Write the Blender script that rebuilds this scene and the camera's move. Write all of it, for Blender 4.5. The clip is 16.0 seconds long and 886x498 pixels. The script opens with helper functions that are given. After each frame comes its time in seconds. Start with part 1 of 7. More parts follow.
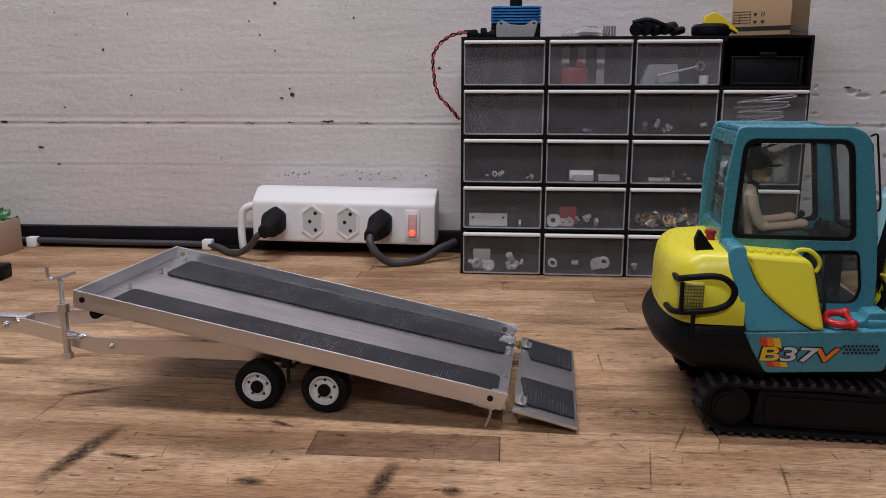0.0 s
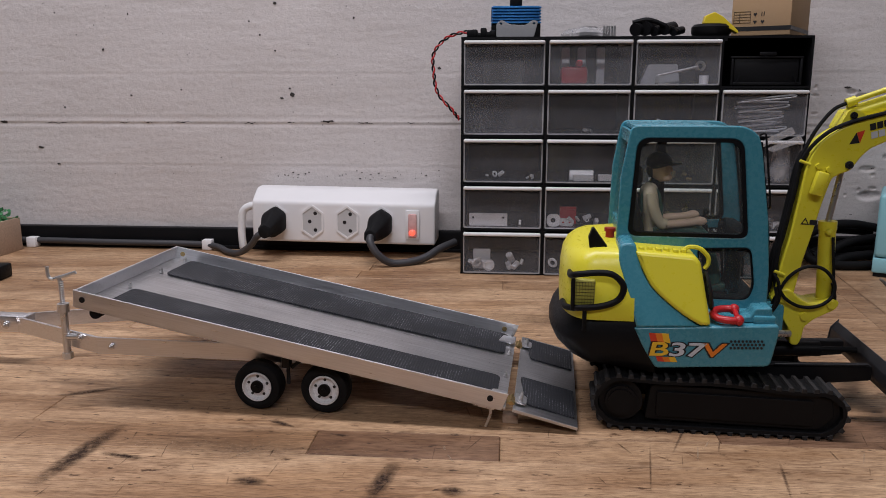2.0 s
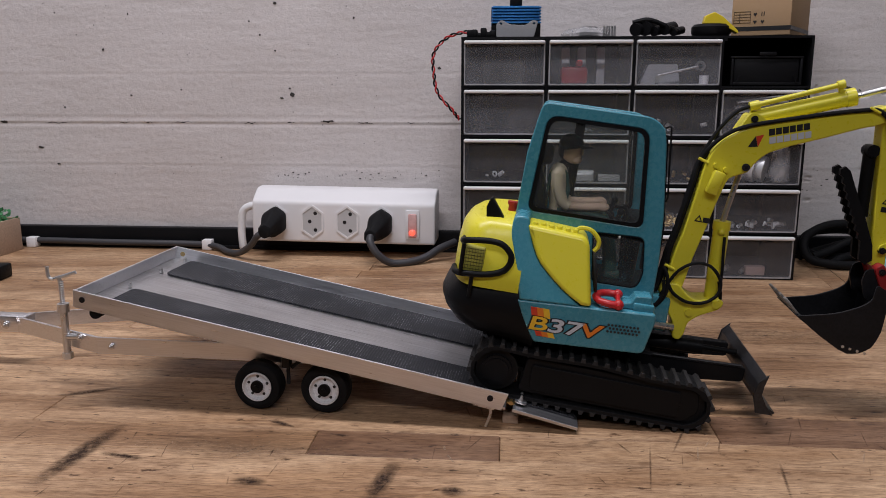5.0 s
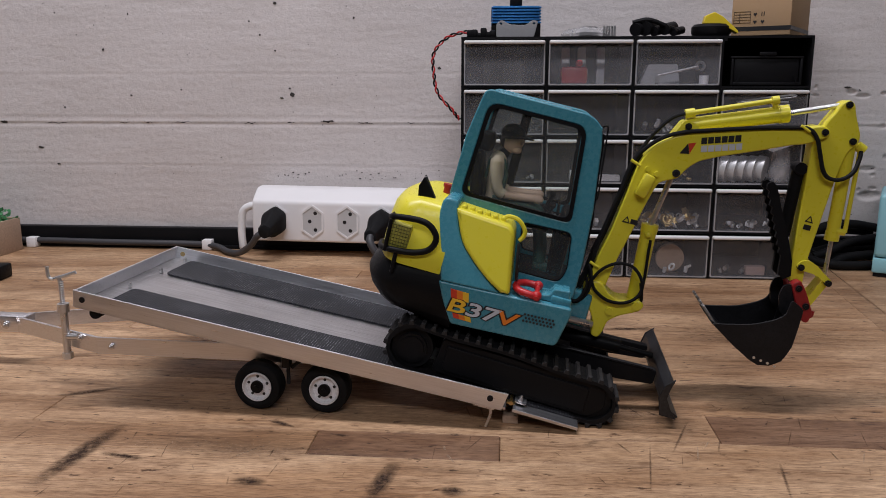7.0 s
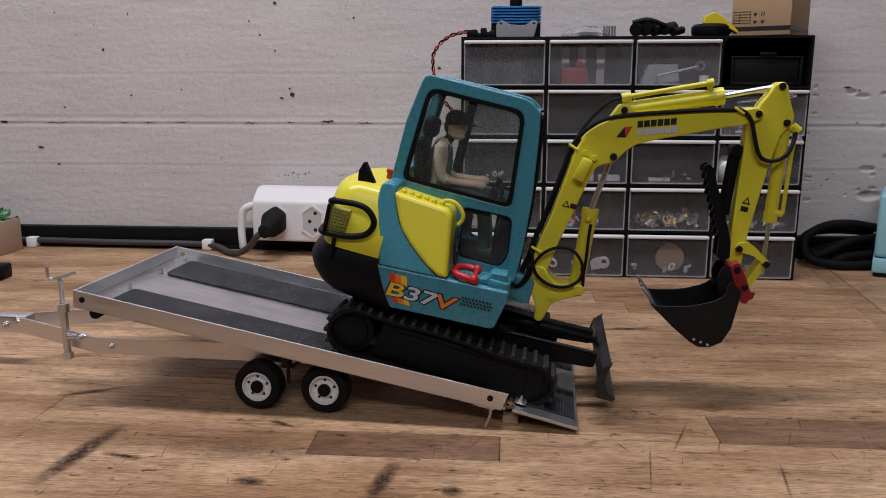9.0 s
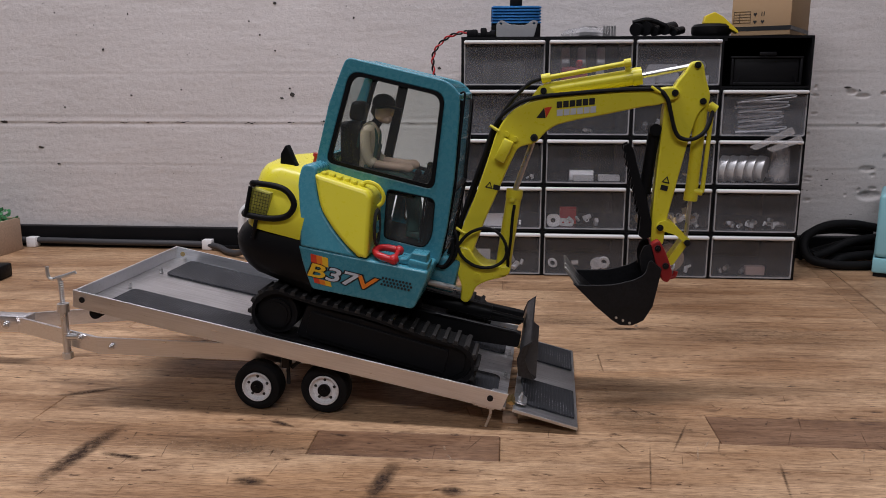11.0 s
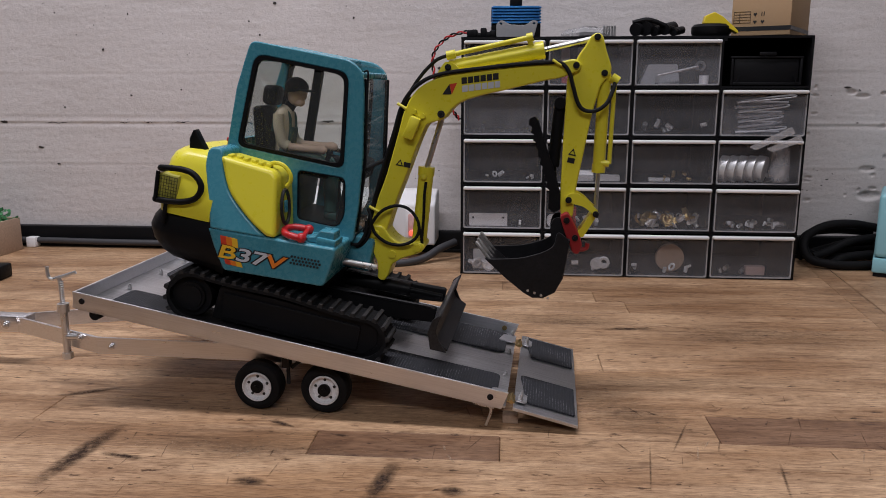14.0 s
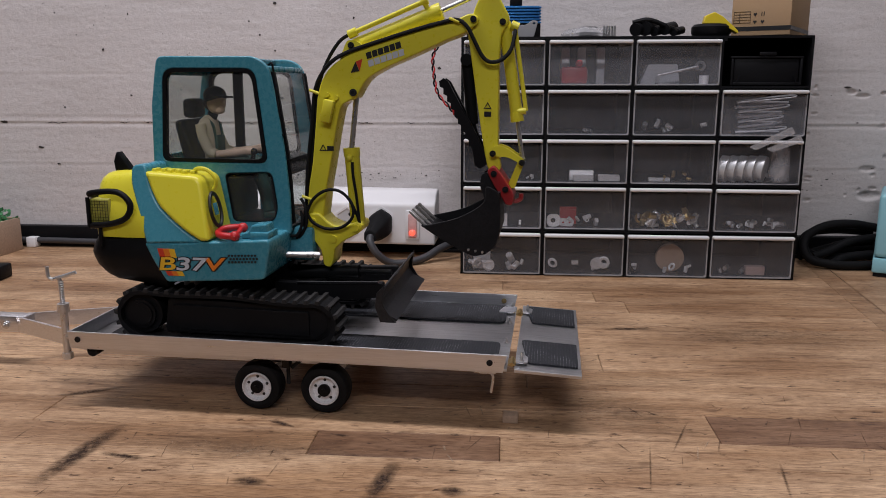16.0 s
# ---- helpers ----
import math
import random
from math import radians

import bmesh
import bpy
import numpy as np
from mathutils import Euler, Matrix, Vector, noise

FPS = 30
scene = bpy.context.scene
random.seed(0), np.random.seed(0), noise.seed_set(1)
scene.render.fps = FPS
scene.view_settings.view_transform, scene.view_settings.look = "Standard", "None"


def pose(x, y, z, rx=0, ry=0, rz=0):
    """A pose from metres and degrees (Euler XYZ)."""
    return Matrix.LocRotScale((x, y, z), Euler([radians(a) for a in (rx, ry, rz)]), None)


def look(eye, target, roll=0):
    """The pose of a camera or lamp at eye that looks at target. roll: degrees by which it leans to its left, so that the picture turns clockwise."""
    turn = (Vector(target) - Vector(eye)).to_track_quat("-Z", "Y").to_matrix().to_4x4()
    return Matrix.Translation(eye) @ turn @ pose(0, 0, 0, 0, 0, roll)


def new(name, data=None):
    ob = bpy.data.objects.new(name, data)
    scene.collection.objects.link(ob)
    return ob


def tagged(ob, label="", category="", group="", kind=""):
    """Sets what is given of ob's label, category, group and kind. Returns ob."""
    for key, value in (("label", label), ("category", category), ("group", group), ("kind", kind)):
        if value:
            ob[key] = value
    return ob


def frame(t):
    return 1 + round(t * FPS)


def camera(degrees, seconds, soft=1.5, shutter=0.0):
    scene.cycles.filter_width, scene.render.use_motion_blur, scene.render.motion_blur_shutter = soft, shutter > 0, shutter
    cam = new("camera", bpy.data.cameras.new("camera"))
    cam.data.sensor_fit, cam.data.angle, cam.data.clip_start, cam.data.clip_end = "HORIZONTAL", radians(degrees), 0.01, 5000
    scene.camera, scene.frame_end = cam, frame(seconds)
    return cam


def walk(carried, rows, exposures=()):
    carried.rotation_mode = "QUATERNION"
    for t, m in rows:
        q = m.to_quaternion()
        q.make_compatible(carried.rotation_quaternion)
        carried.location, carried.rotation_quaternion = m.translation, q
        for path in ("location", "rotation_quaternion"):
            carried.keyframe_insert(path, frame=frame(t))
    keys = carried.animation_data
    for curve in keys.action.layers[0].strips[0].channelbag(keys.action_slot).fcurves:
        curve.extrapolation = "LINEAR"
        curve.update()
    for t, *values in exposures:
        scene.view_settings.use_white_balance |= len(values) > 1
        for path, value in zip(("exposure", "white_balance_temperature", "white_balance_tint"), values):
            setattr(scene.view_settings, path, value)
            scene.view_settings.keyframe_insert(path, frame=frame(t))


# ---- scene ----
from functools import lru_cache

# The camera stands still, 19 cm above the bench, tilted 11.7 degrees down.
EYE_HEIGHT, TILT = 0.1914, 0.2040
cam = camera(58.46, 16.0, soft=0.9)
EYE = look((0, 0, EYE_HEIGHT), (0, math.cos(TILT), EYE_HEIGHT - math.sin(TILT)))
walk(cam, [(0.0, EYE), (16.0, EYE)], exposures=[(0.0, 0.0), (16.0, 0.0)])

# ---- light: one long workshop tube over the bench, and the dim room ----
world = bpy.data.worlds.new("room_air")
scene.world = world
world.use_nodes = True
world.node_tree.nodes["Background"].inputs[0].default_value = (0.75, 0.85, 1.0, 1)
world.node_tree.nodes["Background"].inputs[1].default_value = 0.002
tube = bpy.data.lights.new("bench_tube", "AREA")
tube.shape, tube.size, tube.size_y, tube.energy = "RECTANGLE", 1.15, 0.045, 15.2
tube.color = (0.97, 0.95, 1.03)
tube_lamp = new("bench_tube", tube)
tube_lamp.matrix_world = pose(-0.22, 0.42, 1.298)

room_tube = bpy.data.lights.new("room_tube", "AREA")
room_tube.shape, room_tube.size, room_tube.size_y, room_tube.energy = "RECTANGLE", 1.2, 0.10, 10.8
room_tube.color = (0.97, 0.96, 1.03)
room_lamp = new("room_tube", room_tube)
room_lamp.matrix_world = pose(-0.10, -1.15, 1.396, 50, 0, 0)

# frames of reference: the bench along its wall, the trailer along its drawbar
BENCH = Matrix.Translation((0, 0.921, 0)) @ Matrix.Rotation(-0.08, 4, "Z")
TRAILER = Matrix.Translation((-0.22465, 0.45349, 0)) @ Matrix.Rotation(-0.1372, 4, "Z")
CABINET = Matrix.Translation((0.0184, 0.7973, 0)) @ Matrix.Rotation(-0.0869, 4, "Z")


# ---- materials ----
def nodes_of(name):
    m = bpy.data.materials.new(name)
    m.use_nodes = True
    t = m.node_tree
    return m, t, t.nodes["Principled BSDF"]


def link(t, a, b):
    t.links.new(a, b)


def noise_node(t, scale, detail=4.0, rough=0.55, stretch=None, coords="Object"):
    tc = t.nodes.new("ShaderNodeTexCoord")
    n = t.nodes.new("ShaderNodeTexNoise")
    n.inputs["Scale"].default_value, n.inputs["Detail"].default_value, n.inputs["Roughness"].default_value = scale, detail, rough
    if stretch:
        mp = t.nodes.new("ShaderNodeMapping")
        mp.inputs["Scale"].default_value = stretch
        link(t, tc.outputs[coords], mp.inputs[0])
        link(t, mp.outputs[0], n.inputs["Vector"])
    else:
        link(t, tc.outputs[coords], n.inputs["Vector"])
    return n


def ramp_node(t, source, stops):
    r = t.nodes.new("ShaderNodeValToRGB")
    link(t, source, r.inputs[0])
    e = r.color_ramp.elements
    while len(e) < len(stops):
        e.new(0.5)
    for k, (p, c) in zip(e, stops):
        k.position, k.color = p, (*c, 1)
    return r


def mix_node(t, kind, fac, a, b):
    m = t.nodes.new("ShaderNodeMix")
    m.data_type, m.blend_type = "RGBA", kind
    for value, sock in ((fac, m.inputs[0]), (a, m.inputs[6]), (b, m.inputs[7])):
        if isinstance(value, (int, float)):
            sock.default_value = value
        elif isinstance(value, tuple):
            sock.default_value = (*value, 1)
        else:
            link(t, value, sock)
    return m.outputs[2]


def bump_node(t, bsdf, height, strength, distance):
    b = t.nodes.new("ShaderNodeBump")
    b.inputs["Strength"].default_value, b.inputs["Distance"].default_value = strength, distance
    link(t, height, b.inputs["Height"])
    link(t, b.outputs[0], bsdf.inputs["Normal"])


def plain(name, colour, rough=0.45, metal=0.0, vary=0.12, scale=90.0, bump=0.15, spec=0.5, dirt=0.0, stretch=None):
    """A painted, plastic or metal surface with mottling at two scales, fine relief and uneven gloss."""
    m, t, b = nodes_of(name)
    big = noise_node(t, scale * 0.35, 3)
    fine = noise_node(t, scale * 6, 5, 0.6, stretch)
    dark = tuple(c * (1 - vary) for c in colour)
    light = tuple(min(1, c * (1 + vary)) for c in colour)
    col = mix_node(t, "MIX", big.outputs["Fac"], dark, light)
    if dirt:
        d = ramp_node(t, fine.outputs["Fac"], [(0.35, (1 - dirt,) * 3), (0.6, (1, 1, 1))])
        col = mix_node(t, "MULTIPLY", 1.0, col, d.outputs[0])
    link(t, col, b.inputs["Base Color"])
    rr = ramp_node(t, fine.outputs["Fac"], [(0.3, (max(0.03, rough - 0.09),) * 3), (0.7, (min(1, rough + 0.12),) * 3)])
    link(t, rr.outputs[0], b.inputs["Roughness"])
    b.inputs["Metallic"].default_value = metal
    b.inputs["Specular IOR Level"].default_value = spec
    if bump:
        bump_node(t, b, fine.outputs["Fac"], bump, 0.0004)
    return m


def clear(name, tint=(1, 1, 1), haze=0.1, haze_colour=(0.8, 0.8, 0.8), rough=0.05, gloss=0.5):
    """Thin clear or milky plastic: what lies behind shows through, with a haze of its own and a sheen."""
    m = bpy.data.materials.new(name)
    m.use_nodes = True
    t = m.node_tree
    t.nodes.clear()
    out = t.nodes.new("ShaderNodeOutputMaterial")
    tr = t.nodes.new("ShaderNodeBsdfTransparent")
    tr.inputs[0].default_value = (*tint, 1)
    body = t.nodes.new("ShaderNodeBsdfPrincipled")
    body.inputs["Base Color"].default_value = (*haze_colour, 1)
    body.inputs["Roughness"].default_value = 0.5
    gl = t.nodes.new("ShaderNodeBsdfGlossy")
    gl.inputs["Roughness"].default_value = rough
    n = noise_node(t, 45, 4, 0.6)
    hz = ramp_node(t, n.outputs["Fac"], [(0.3, (haze * 0.75,) * 3), (0.7, (min(1, haze * 1.25),) * 3)])
    m1, m2 = t.nodes.new("ShaderNodeMixShader"), t.nodes.new("ShaderNodeMixShader")
    link(t, hz.outputs[0], m1.inputs[0])
    link(t, tr.outputs[0], m1.inputs[1])
    link(t, body.outputs[0], m1.inputs[2])
    fr = t.nodes.new("ShaderNodeFresnel")
    fr.inputs[0].default_value = 1.45
    weak = t.nodes.new("ShaderNodeMath")
    weak.operation = "MULTIPLY"
    weak.inputs[1].default_value = gloss
    link(t, fr.outputs[0], weak.inputs[0])
    link(t, weak.outputs[0], m2.inputs[0])
    link(t, m1.outputs[0], m2.inputs[1])
    link(t, gl.outputs[0], m2.inputs[2])
    link(t, m2.outputs[0], out.inputs[0])
    return m


def wood_material(name, tones):
    m, t, b = nodes_of(name)
    info = t.nodes.new("ShaderNodeObjectInfo")
    tc = t.nodes.new("ShaderNodeTexCoord")
    off = t.nodes.new("ShaderNodeVectorMath")
    off.operation = "MULTIPLY_ADD"
    link(t, info.outputs["Random"], off.inputs[0])
    off.inputs[1].default_value = (3.1, 1.7, 0.9)
    link(t, tc.outputs["Object"], off.inputs[2])

    def field(scale, stretch, detail, rough):
        mp = t.nodes.new("ShaderNodeMapping")
        mp.inputs["Scale"].default_value = stretch
        link(t, off.outputs[0], mp.inputs[0])
        n = t.nodes.new("ShaderNodeTexNoise")
        n.inputs["Scale"].default_value, n.inputs["Detail"].default_value, n.inputs["Roughness"].default_value = scale, detail, rough
        link(t, mp.outputs[0], n.inputs["Vector"])
        return n.outputs["Fac"]
    grain = field(60, (0.28, 4.2, 1), 7, 0.68)
    figure = field(9, (0.5, 3.0, 1), 4, 0.55)
    tone = ramp_node(t, info.outputs["Random"], list(zip((0.0, 0.12, 0.4, 0.75, 1.0), tones)))
    g = ramp_node(t, grain, [(0.30, (0.36, 0.28, 0.23)), (0.46, (0.90, 0.87, 0.84)), (0.72, (1.14, 1.12, 1.09))])
    col = mix_node(t, "MULTIPLY", 0.85, tone.outputs[0], g.outputs[0])
    fg = ramp_node(t, figure, [(0.3, (0.58, 0.50, 0.43)), (0.55, (1, 1, 1))])
    col = mix_node(t, "MULTIPLY", 0.7, col, fg.outputs[0])
    # grime and worn patches at bench scale, in world place
    geo = t.nodes.new("ShaderNodeNewGeometry")

    def grime(scale, stretch, detail):
        mp = t.nodes.new("ShaderNodeMapping")
        mp.inputs["Scale"].default_value = stretch
        link(t, geo.outputs["Position"], mp.inputs[0])
        n = t.nodes.new("ShaderNodeTexNoise")
        n.inputs["Scale"].default_value, n.inputs["Detail"].default_value, n.inputs["Roughness"].default_value = scale, detail, 0.62
        link(t, mp.outputs[0], n.inputs["Vector"])
        return n.outputs["Fac"]
    patch = ramp_node(t, grime(7, (1, 1.6, 1), 6), [(0.36, (0.50, 0.42, 0.36)), (0.55, (1, 1, 1))])
    col = mix_node(t, "MULTIPLY", 0.62, col, patch.outputs[0])
    specks = ramp_node(t, grime(150, (0.6, 1.3, 1), 3), [(0.30, (0.14, 0.09, 0.07)), (0.37, (1, 1, 1))])
    col = mix_node(t, "MULTIPLY", 0.85, col, specks.outputs[0])
    blots = ramp_node(t, grime(38, (0.7, 1.5, 1), 4), [(0.30, (0.22, 0.15, 0.11)), (0.38, (1, 1, 1))])
    col = mix_node(t, "MULTIPLY", 0.5, col, blots.outputs[0])
    fibre = ramp_node(t, grime(430, (0.22, 1.5, 1), 5), [(0.36, (0.52, 0.45, 0.40)), (0.52, (1, 1, 1)), (0.70, (1.10, 1.09, 1.07))])
    col = mix_node(t, "MULTIPLY", 0.65, col, fibre.outputs[0])
    hair = ramp_node(t, grime(1500, (0.10, 1.0, 1), 4), [(0.34, (0.50, 0.43, 0.38)), (0.50, (1, 1, 1)), (0.68, (1.14, 1.13, 1.11))])
    col = mix_node(t, "MULTIPLY", 0.75, col, hair.outputs[0])
    dents = ramp_node(t, grime(320, (0.8, 1.0, 1), 2), [(0.24, (0.16, 0.10, 0.07)), (0.30, (1, 1, 1))])
    col = mix_node(t, "MULTIPLY", 0.9, col, dents.outputs[0])
    rust = ramp_node(t, grime(11, (0.45, 2.2, 1), 5), [(0.36, (0.68, 0.57, 0.46)), (0.54, (1, 1, 1)), (0.72, (1.10, 1.10, 1.08))])
    col = mix_node(t, "MULTIPLY", 0.75, col, rust.outputs[0])
    worn = ramp_node(t, grime(75, (0.8, 1.2, 1), 6), [(0.34, (0.55, 0.47, 0.40)), (0.50, (1, 1, 1))])
    col = mix_node(t, "MULTIPLY", 0.3, col, worn.outputs[0])
    link(t, col, b.inputs["Base Color"])
    rr = ramp_node(t, grain, [(0.3, (0.62,) * 3), (0.7, (0.40,) * 3)])
    link(t, rr.outputs[0], b.inputs["Roughness"])
    b.inputs["Specular IOR Level"].default_value = 0.35
    bump_node(t, b, grain, 0.25, 0.0005)
    return m


def concrete_material():
    m, t, b = nodes_of("white_painted_concrete")
    big = noise_node(t, 5, 5)
    streak = noise_node(t, 30, 5, 0.6, (0.25, 1, 1.6))
    fine = noise_node(t, 420, 6, 0.7, (0.7, 1, 1))
    mid = noise_node(t, 120, 5, 0.7, (0.4, 1, 1.3))
    col = mix_node(t, "MIX", big.outputs["Fac"], (0.565, 0.525, 0.515), (0.66, 0.618, 0.608))
    s = ramp_node(t, streak.outputs["Fac"], [(0.3, (0.90, 0.89, 0.88)), (0.55, (1, 1, 1))])
    col = mix_node(t, "MULTIPLY", 0.8, col, s.outputs[0])
    grit = ramp_node(t, fine.outputs["Fac"], [(0.30, (0.80, 0.79, 0.78)), (0.48, (1, 1, 1)), (0.72, (1.05, 1.05, 1.05))])
    col = mix_node(t, "MULTIPLY", 0.9, col, grit.outputs[0])
    link(t, col, b.inputs["Base Color"])
    b.inputs["Roughness"].default_value = 0.75
    b.inputs["Specular IOR Level"].default_value = 0.3
    add = t.nodes.new("ShaderNodeMath")
    add.operation = "ADD"
    link(t, fine.outputs["Fac"], add.inputs[0])
    link(t, mid.outputs["Fac"], add.inputs[1])
    bump_node(t, b, add.outputs[0], 0.5, 0.0008)
    return m


def scuffed_mat():
    """Ribbed rubber with rubbed-off grey scuffs."""
    m, t, b = nodes_of("scuffed_rubber_mat")
    fine = noise_node(t, 700, 5, 0.7, (1, 0.5, 1))
    big = noise_node(t, 40, 4, 0.6)
    tc = t.nodes.new("ShaderNodeTexCoord")
    rib = t.nodes.new("ShaderNodeTexWave")
    rib.inputs["Scale"].default_value, rib.inputs["Distortion"].default_value, rib.inputs["Detail"].default_value = 190, 1.2, 2
    link(t, tc.outputs["Object"], rib.inputs["Vector"])
    high = mix_node(t, "MULTIPLY", 1.0, fine.outputs["Fac"], rib.outputs["Fac"])
    rub = ramp_node(t, high, [(0.42, (0, 0, 0)), (0.60, (1, 1, 1))])
    where = ramp_node(t, big.outputs["Fac"], [(0.45, (0.03, 0.03, 0.03)), (0.62, (0.9, 0.9, 0.9))])
    k = mix_node(t, "MULTIPLY", 1.0, rub.outputs[0], where.outputs[0])
    link(t, mix_node(t, "MIX", k, (0.020, 0.021, 0.025), (0.26, 0.26, 0.28)), b.inputs["Base Color"])
    b.inputs["Roughness"].default_value = 0.6
    b.inputs["Specular IOR Level"].default_value = 0.25
    bump_node(t, b, high, 0.45, 0.0006)
    return m


def brushed(name, colour, rough, stretch):
    return plain(name, colour, rough, 1.0, 0.10, 60, 0.10, 0.5, 0.10, stretch)


WOOD = wood_material("oiled_beech_staves", [(0.46, 0.300, 0.180), (0.51, 0.340, 0.208), (0.60, 0.415, 0.262), (0.54, 0.362, 0.222), (0.66, 0.465, 0.300)])
BROWN_WOOD = wood_material("brown_heartwood_staves", [(0.31, 0.190, 0.120)] * 5)
CONCRETE = concrete_material()
# bare concrete of the pits, with the shade of their depth put into the colour
PIT_SHADE = plain("bare_concrete_pit_shade", (0.055, 0.050, 0.048), 0.9, vary=0.4, scale=200, spec=0.1)
ROOM = plain("grey_room_plaster", (0.10, 0.10, 0.105), 0.85, vary=0.1, scale=3)
TEAL = plain("teal_paint", (0.060, 0.250, 0.325), 0.26, vary=0.05, scale=60, bump=0.02)
YELLOW = plain("lime_yellow_paint", (0.72, 0.64, 0.040), 0.32, vary=0.04, scale=60, bump=0.02)
BLACK = plain("black_plastic", (0.007, 0.007, 0.008), 0.45, vary=0.3, scale=80, bump=0.15, spec=0.12)
RUBBER = plain("black_rubber", (0.009, 0.009, 0.010), 0.62, vary=0.3, scale=120, bump=0.35, spec=0.12)
# lug rubber: grey lifted for dust and for a highlight painted into the colour
DUSTY_LIT_RUBBER = plain("dusty_highlit_black_rubber", (0.034, 0.032, 0.032), 0.75, vary=0.5, scale=160, bump=0.4, spec=0.15, dirt=0.4)
WORN_BLACK = plain("scuffed_black_steel", (0.010, 0.010, 0.012), 0.45, 0.0, 0.55, 130, 0.3, 0.25, dirt=0.4)
MAT_TREAD = scuffed_mat()
BLADE_STEEL = plain("scuffed_blade_steel", (0.030, 0.030, 0.034), 0.40, 0.35, 0.8, 110, 0.35, dirt=0.5)
TOOTH_STEEL = plain("worn_tooth_steel", (0.34, 0.33, 0.32), 0.4, 0.5, 0.3, 120, 0.2, dirt=0.4)
DULL_ALU = plain("turned_dull_aluminium", (0.50, 0.50, 0.51), 0.4, 0.25, 0.08)
ALU = brushed("brushed_aluminium", (0.82, 0.82, 0.85), 0.36, (0.15, 3, 3))
ALU_DECK = plain("worn_aluminium_deck", (0.68, 0.68, 0.70), 0.36, 1.0, 0.28, 70, 0.12, 0.5, 0.30, (0.06, 4, 4))
STEEL = plain("bright_steel", (0.66, 0.65, 0.65), 0.32, 0.9, 0.06, 40, 0.0)
BRASS = plain("brass", (0.55, 0.40, 0.18), 0.35, 1.0, 0.15)
RIM = plain("white_wheel_paint", (0.80, 0.80, 0.83), 0.30, 0.0, vary=0.08, scale=140, dirt=0.15)
RED = plain("red_paint", (0.50, 0.018, 0.022), 0.35, vary=0.12)
DARK_RED = plain("dark_red_paint", (0.30, 0.014, 0.016), 0.4, vary=0.2)
WHITE = plain("white_plastic", (0.76, 0.75, 0.76), 0.4, vary=0.03, scale=40, bump=0.04)
WHITE_TRIM = plain("milky_white_plastic", (0.76, 0.76, 0.77), 0.4, vary=0.06)
GREY_PLASTIC = plain("grey_socket_plastic", (0.50, 0.50, 0.51), 0.45, vary=0.05)
CABLE_GREY = plain("grey_cable_sheath", (0.045, 0.045, 0.05), 0.5, vary=0.2)
CARD = plain("brown_cardboard", (0.40, 0.265, 0.15), 0.85, vary=0.08, scale=50, bump=0.3)
GREEN = plain("green_moss", (0.045, 0.20, 0.075), 0.8, vary=0.5, scale=300)
PALE_WOOD = plain("pale_crate_wood", (0.46, 0.33, 0.24), 0.7, vary=0.15, scale=70, dirt=0.2)
LIGHT_BLUE = plain("light_blue_case_paint", (0.26, 0.52, 0.58), 0.4, vary=0.05)
BLUE_ALU = plain("blue_anodised_aluminium", (0.035, 0.20, 0.50), 0.35, 0.6, 0.1)
ORANGE = plain("orange_print", (0.75, 0.20, 0.02), 0.4, vary=0.04)
GOLD_PRINT = plain("amber_print", (0.80, 0.47, 0.03), 0.4, vary=0.04)
RED_PRINT = plain("red_print", (0.62, 0.05, 0.02), 0.4, vary=0.04)
SILVER_PRINT = plain("silver_print", (0.55, 0.57, 0.62), 0.4, vary=0.04)
INK = plain("black_print", (0.01, 0.01, 0.012), 0.45, vary=0.05)
SHIRT = plain("beige_shirt_plastic", (0.64, 0.53, 0.39), 0.55, vary=0.06)
SKIN = plain("tan_figure_plastic", (0.78, 0.54, 0.41), 0.5, vary=0.04)
HAIR = plain("dark_brown_figure_plastic", (0.030, 0.018, 0.012), 0.6, vary=0.2)
DUNGAREE = plain("dark_green_figure_plastic", (0.022, 0.075, 0.060), 0.55, vary=0.1)
LAMP_WIRE = plain("dark_olive_wire", (0.075, 0.068, 0.016), 0.5, vary=0.2)
AMBER_MESH = plain("olive_lamp_mesh", (0.38, 0.35, 0.06), 0.5, vary=0.4, scale=400)
CAB_GLASS = clear("cab_glazing", (0.93, 0.95, 0.94), 0.035, (0.6, 0.6, 0.6), 0.04, 0.35)
DRAWER_CLEAR = clear("clear_drawer_plastic", (0.97, 0.97, 0.98), 0.062, (0.66, 0.66, 0.70), 0.20, 0.40)
DRAWER_MILKY = clear("milky_drawer_plastic", (0.95, 0.95, 0.97), 0.105, (0.66, 0.66, 0.70), 0.24, 0.45)
BAG_CLEAR = clear("clear_bag_film", (0.95, 0.95, 0.96), 0.30, (0.75, 0.74, 0.75), 0.25, 0.5)


def glow_material(name, colour, strength, base):
    m, t, b = nodes_of(name)
    b.inputs["Base Color"].default_value = (*base, 1)
    b.inputs["Roughness"].default_value = 0.3
    b.inputs["Emission Color"].default_value = (*colour, 1)
    b.inputs["Emission Strength"].default_value = strength
    return m


NEON = glow_material("lit_neon_rocker", (1.0, 0.10, 0.06), 1.6, (0.6, 0.06, 0.05))


# ---- mesh helpers ----
def mesh_object(name, bm, material, smooth=40):
    bmesh.ops.recalc_face_normals(bm, faces=bm.faces)
    me = bpy.data.meshes.new(name)
    bm.to_mesh(me)
    bm.free()
    for m in (material if isinstance(material, (list, tuple)) else [material]):
        me.materials.append(m)
    if smooth:
        me.shade_smooth()
        me.set_sharp_from_angle(angle=radians(smooth))
    return new(name, me)


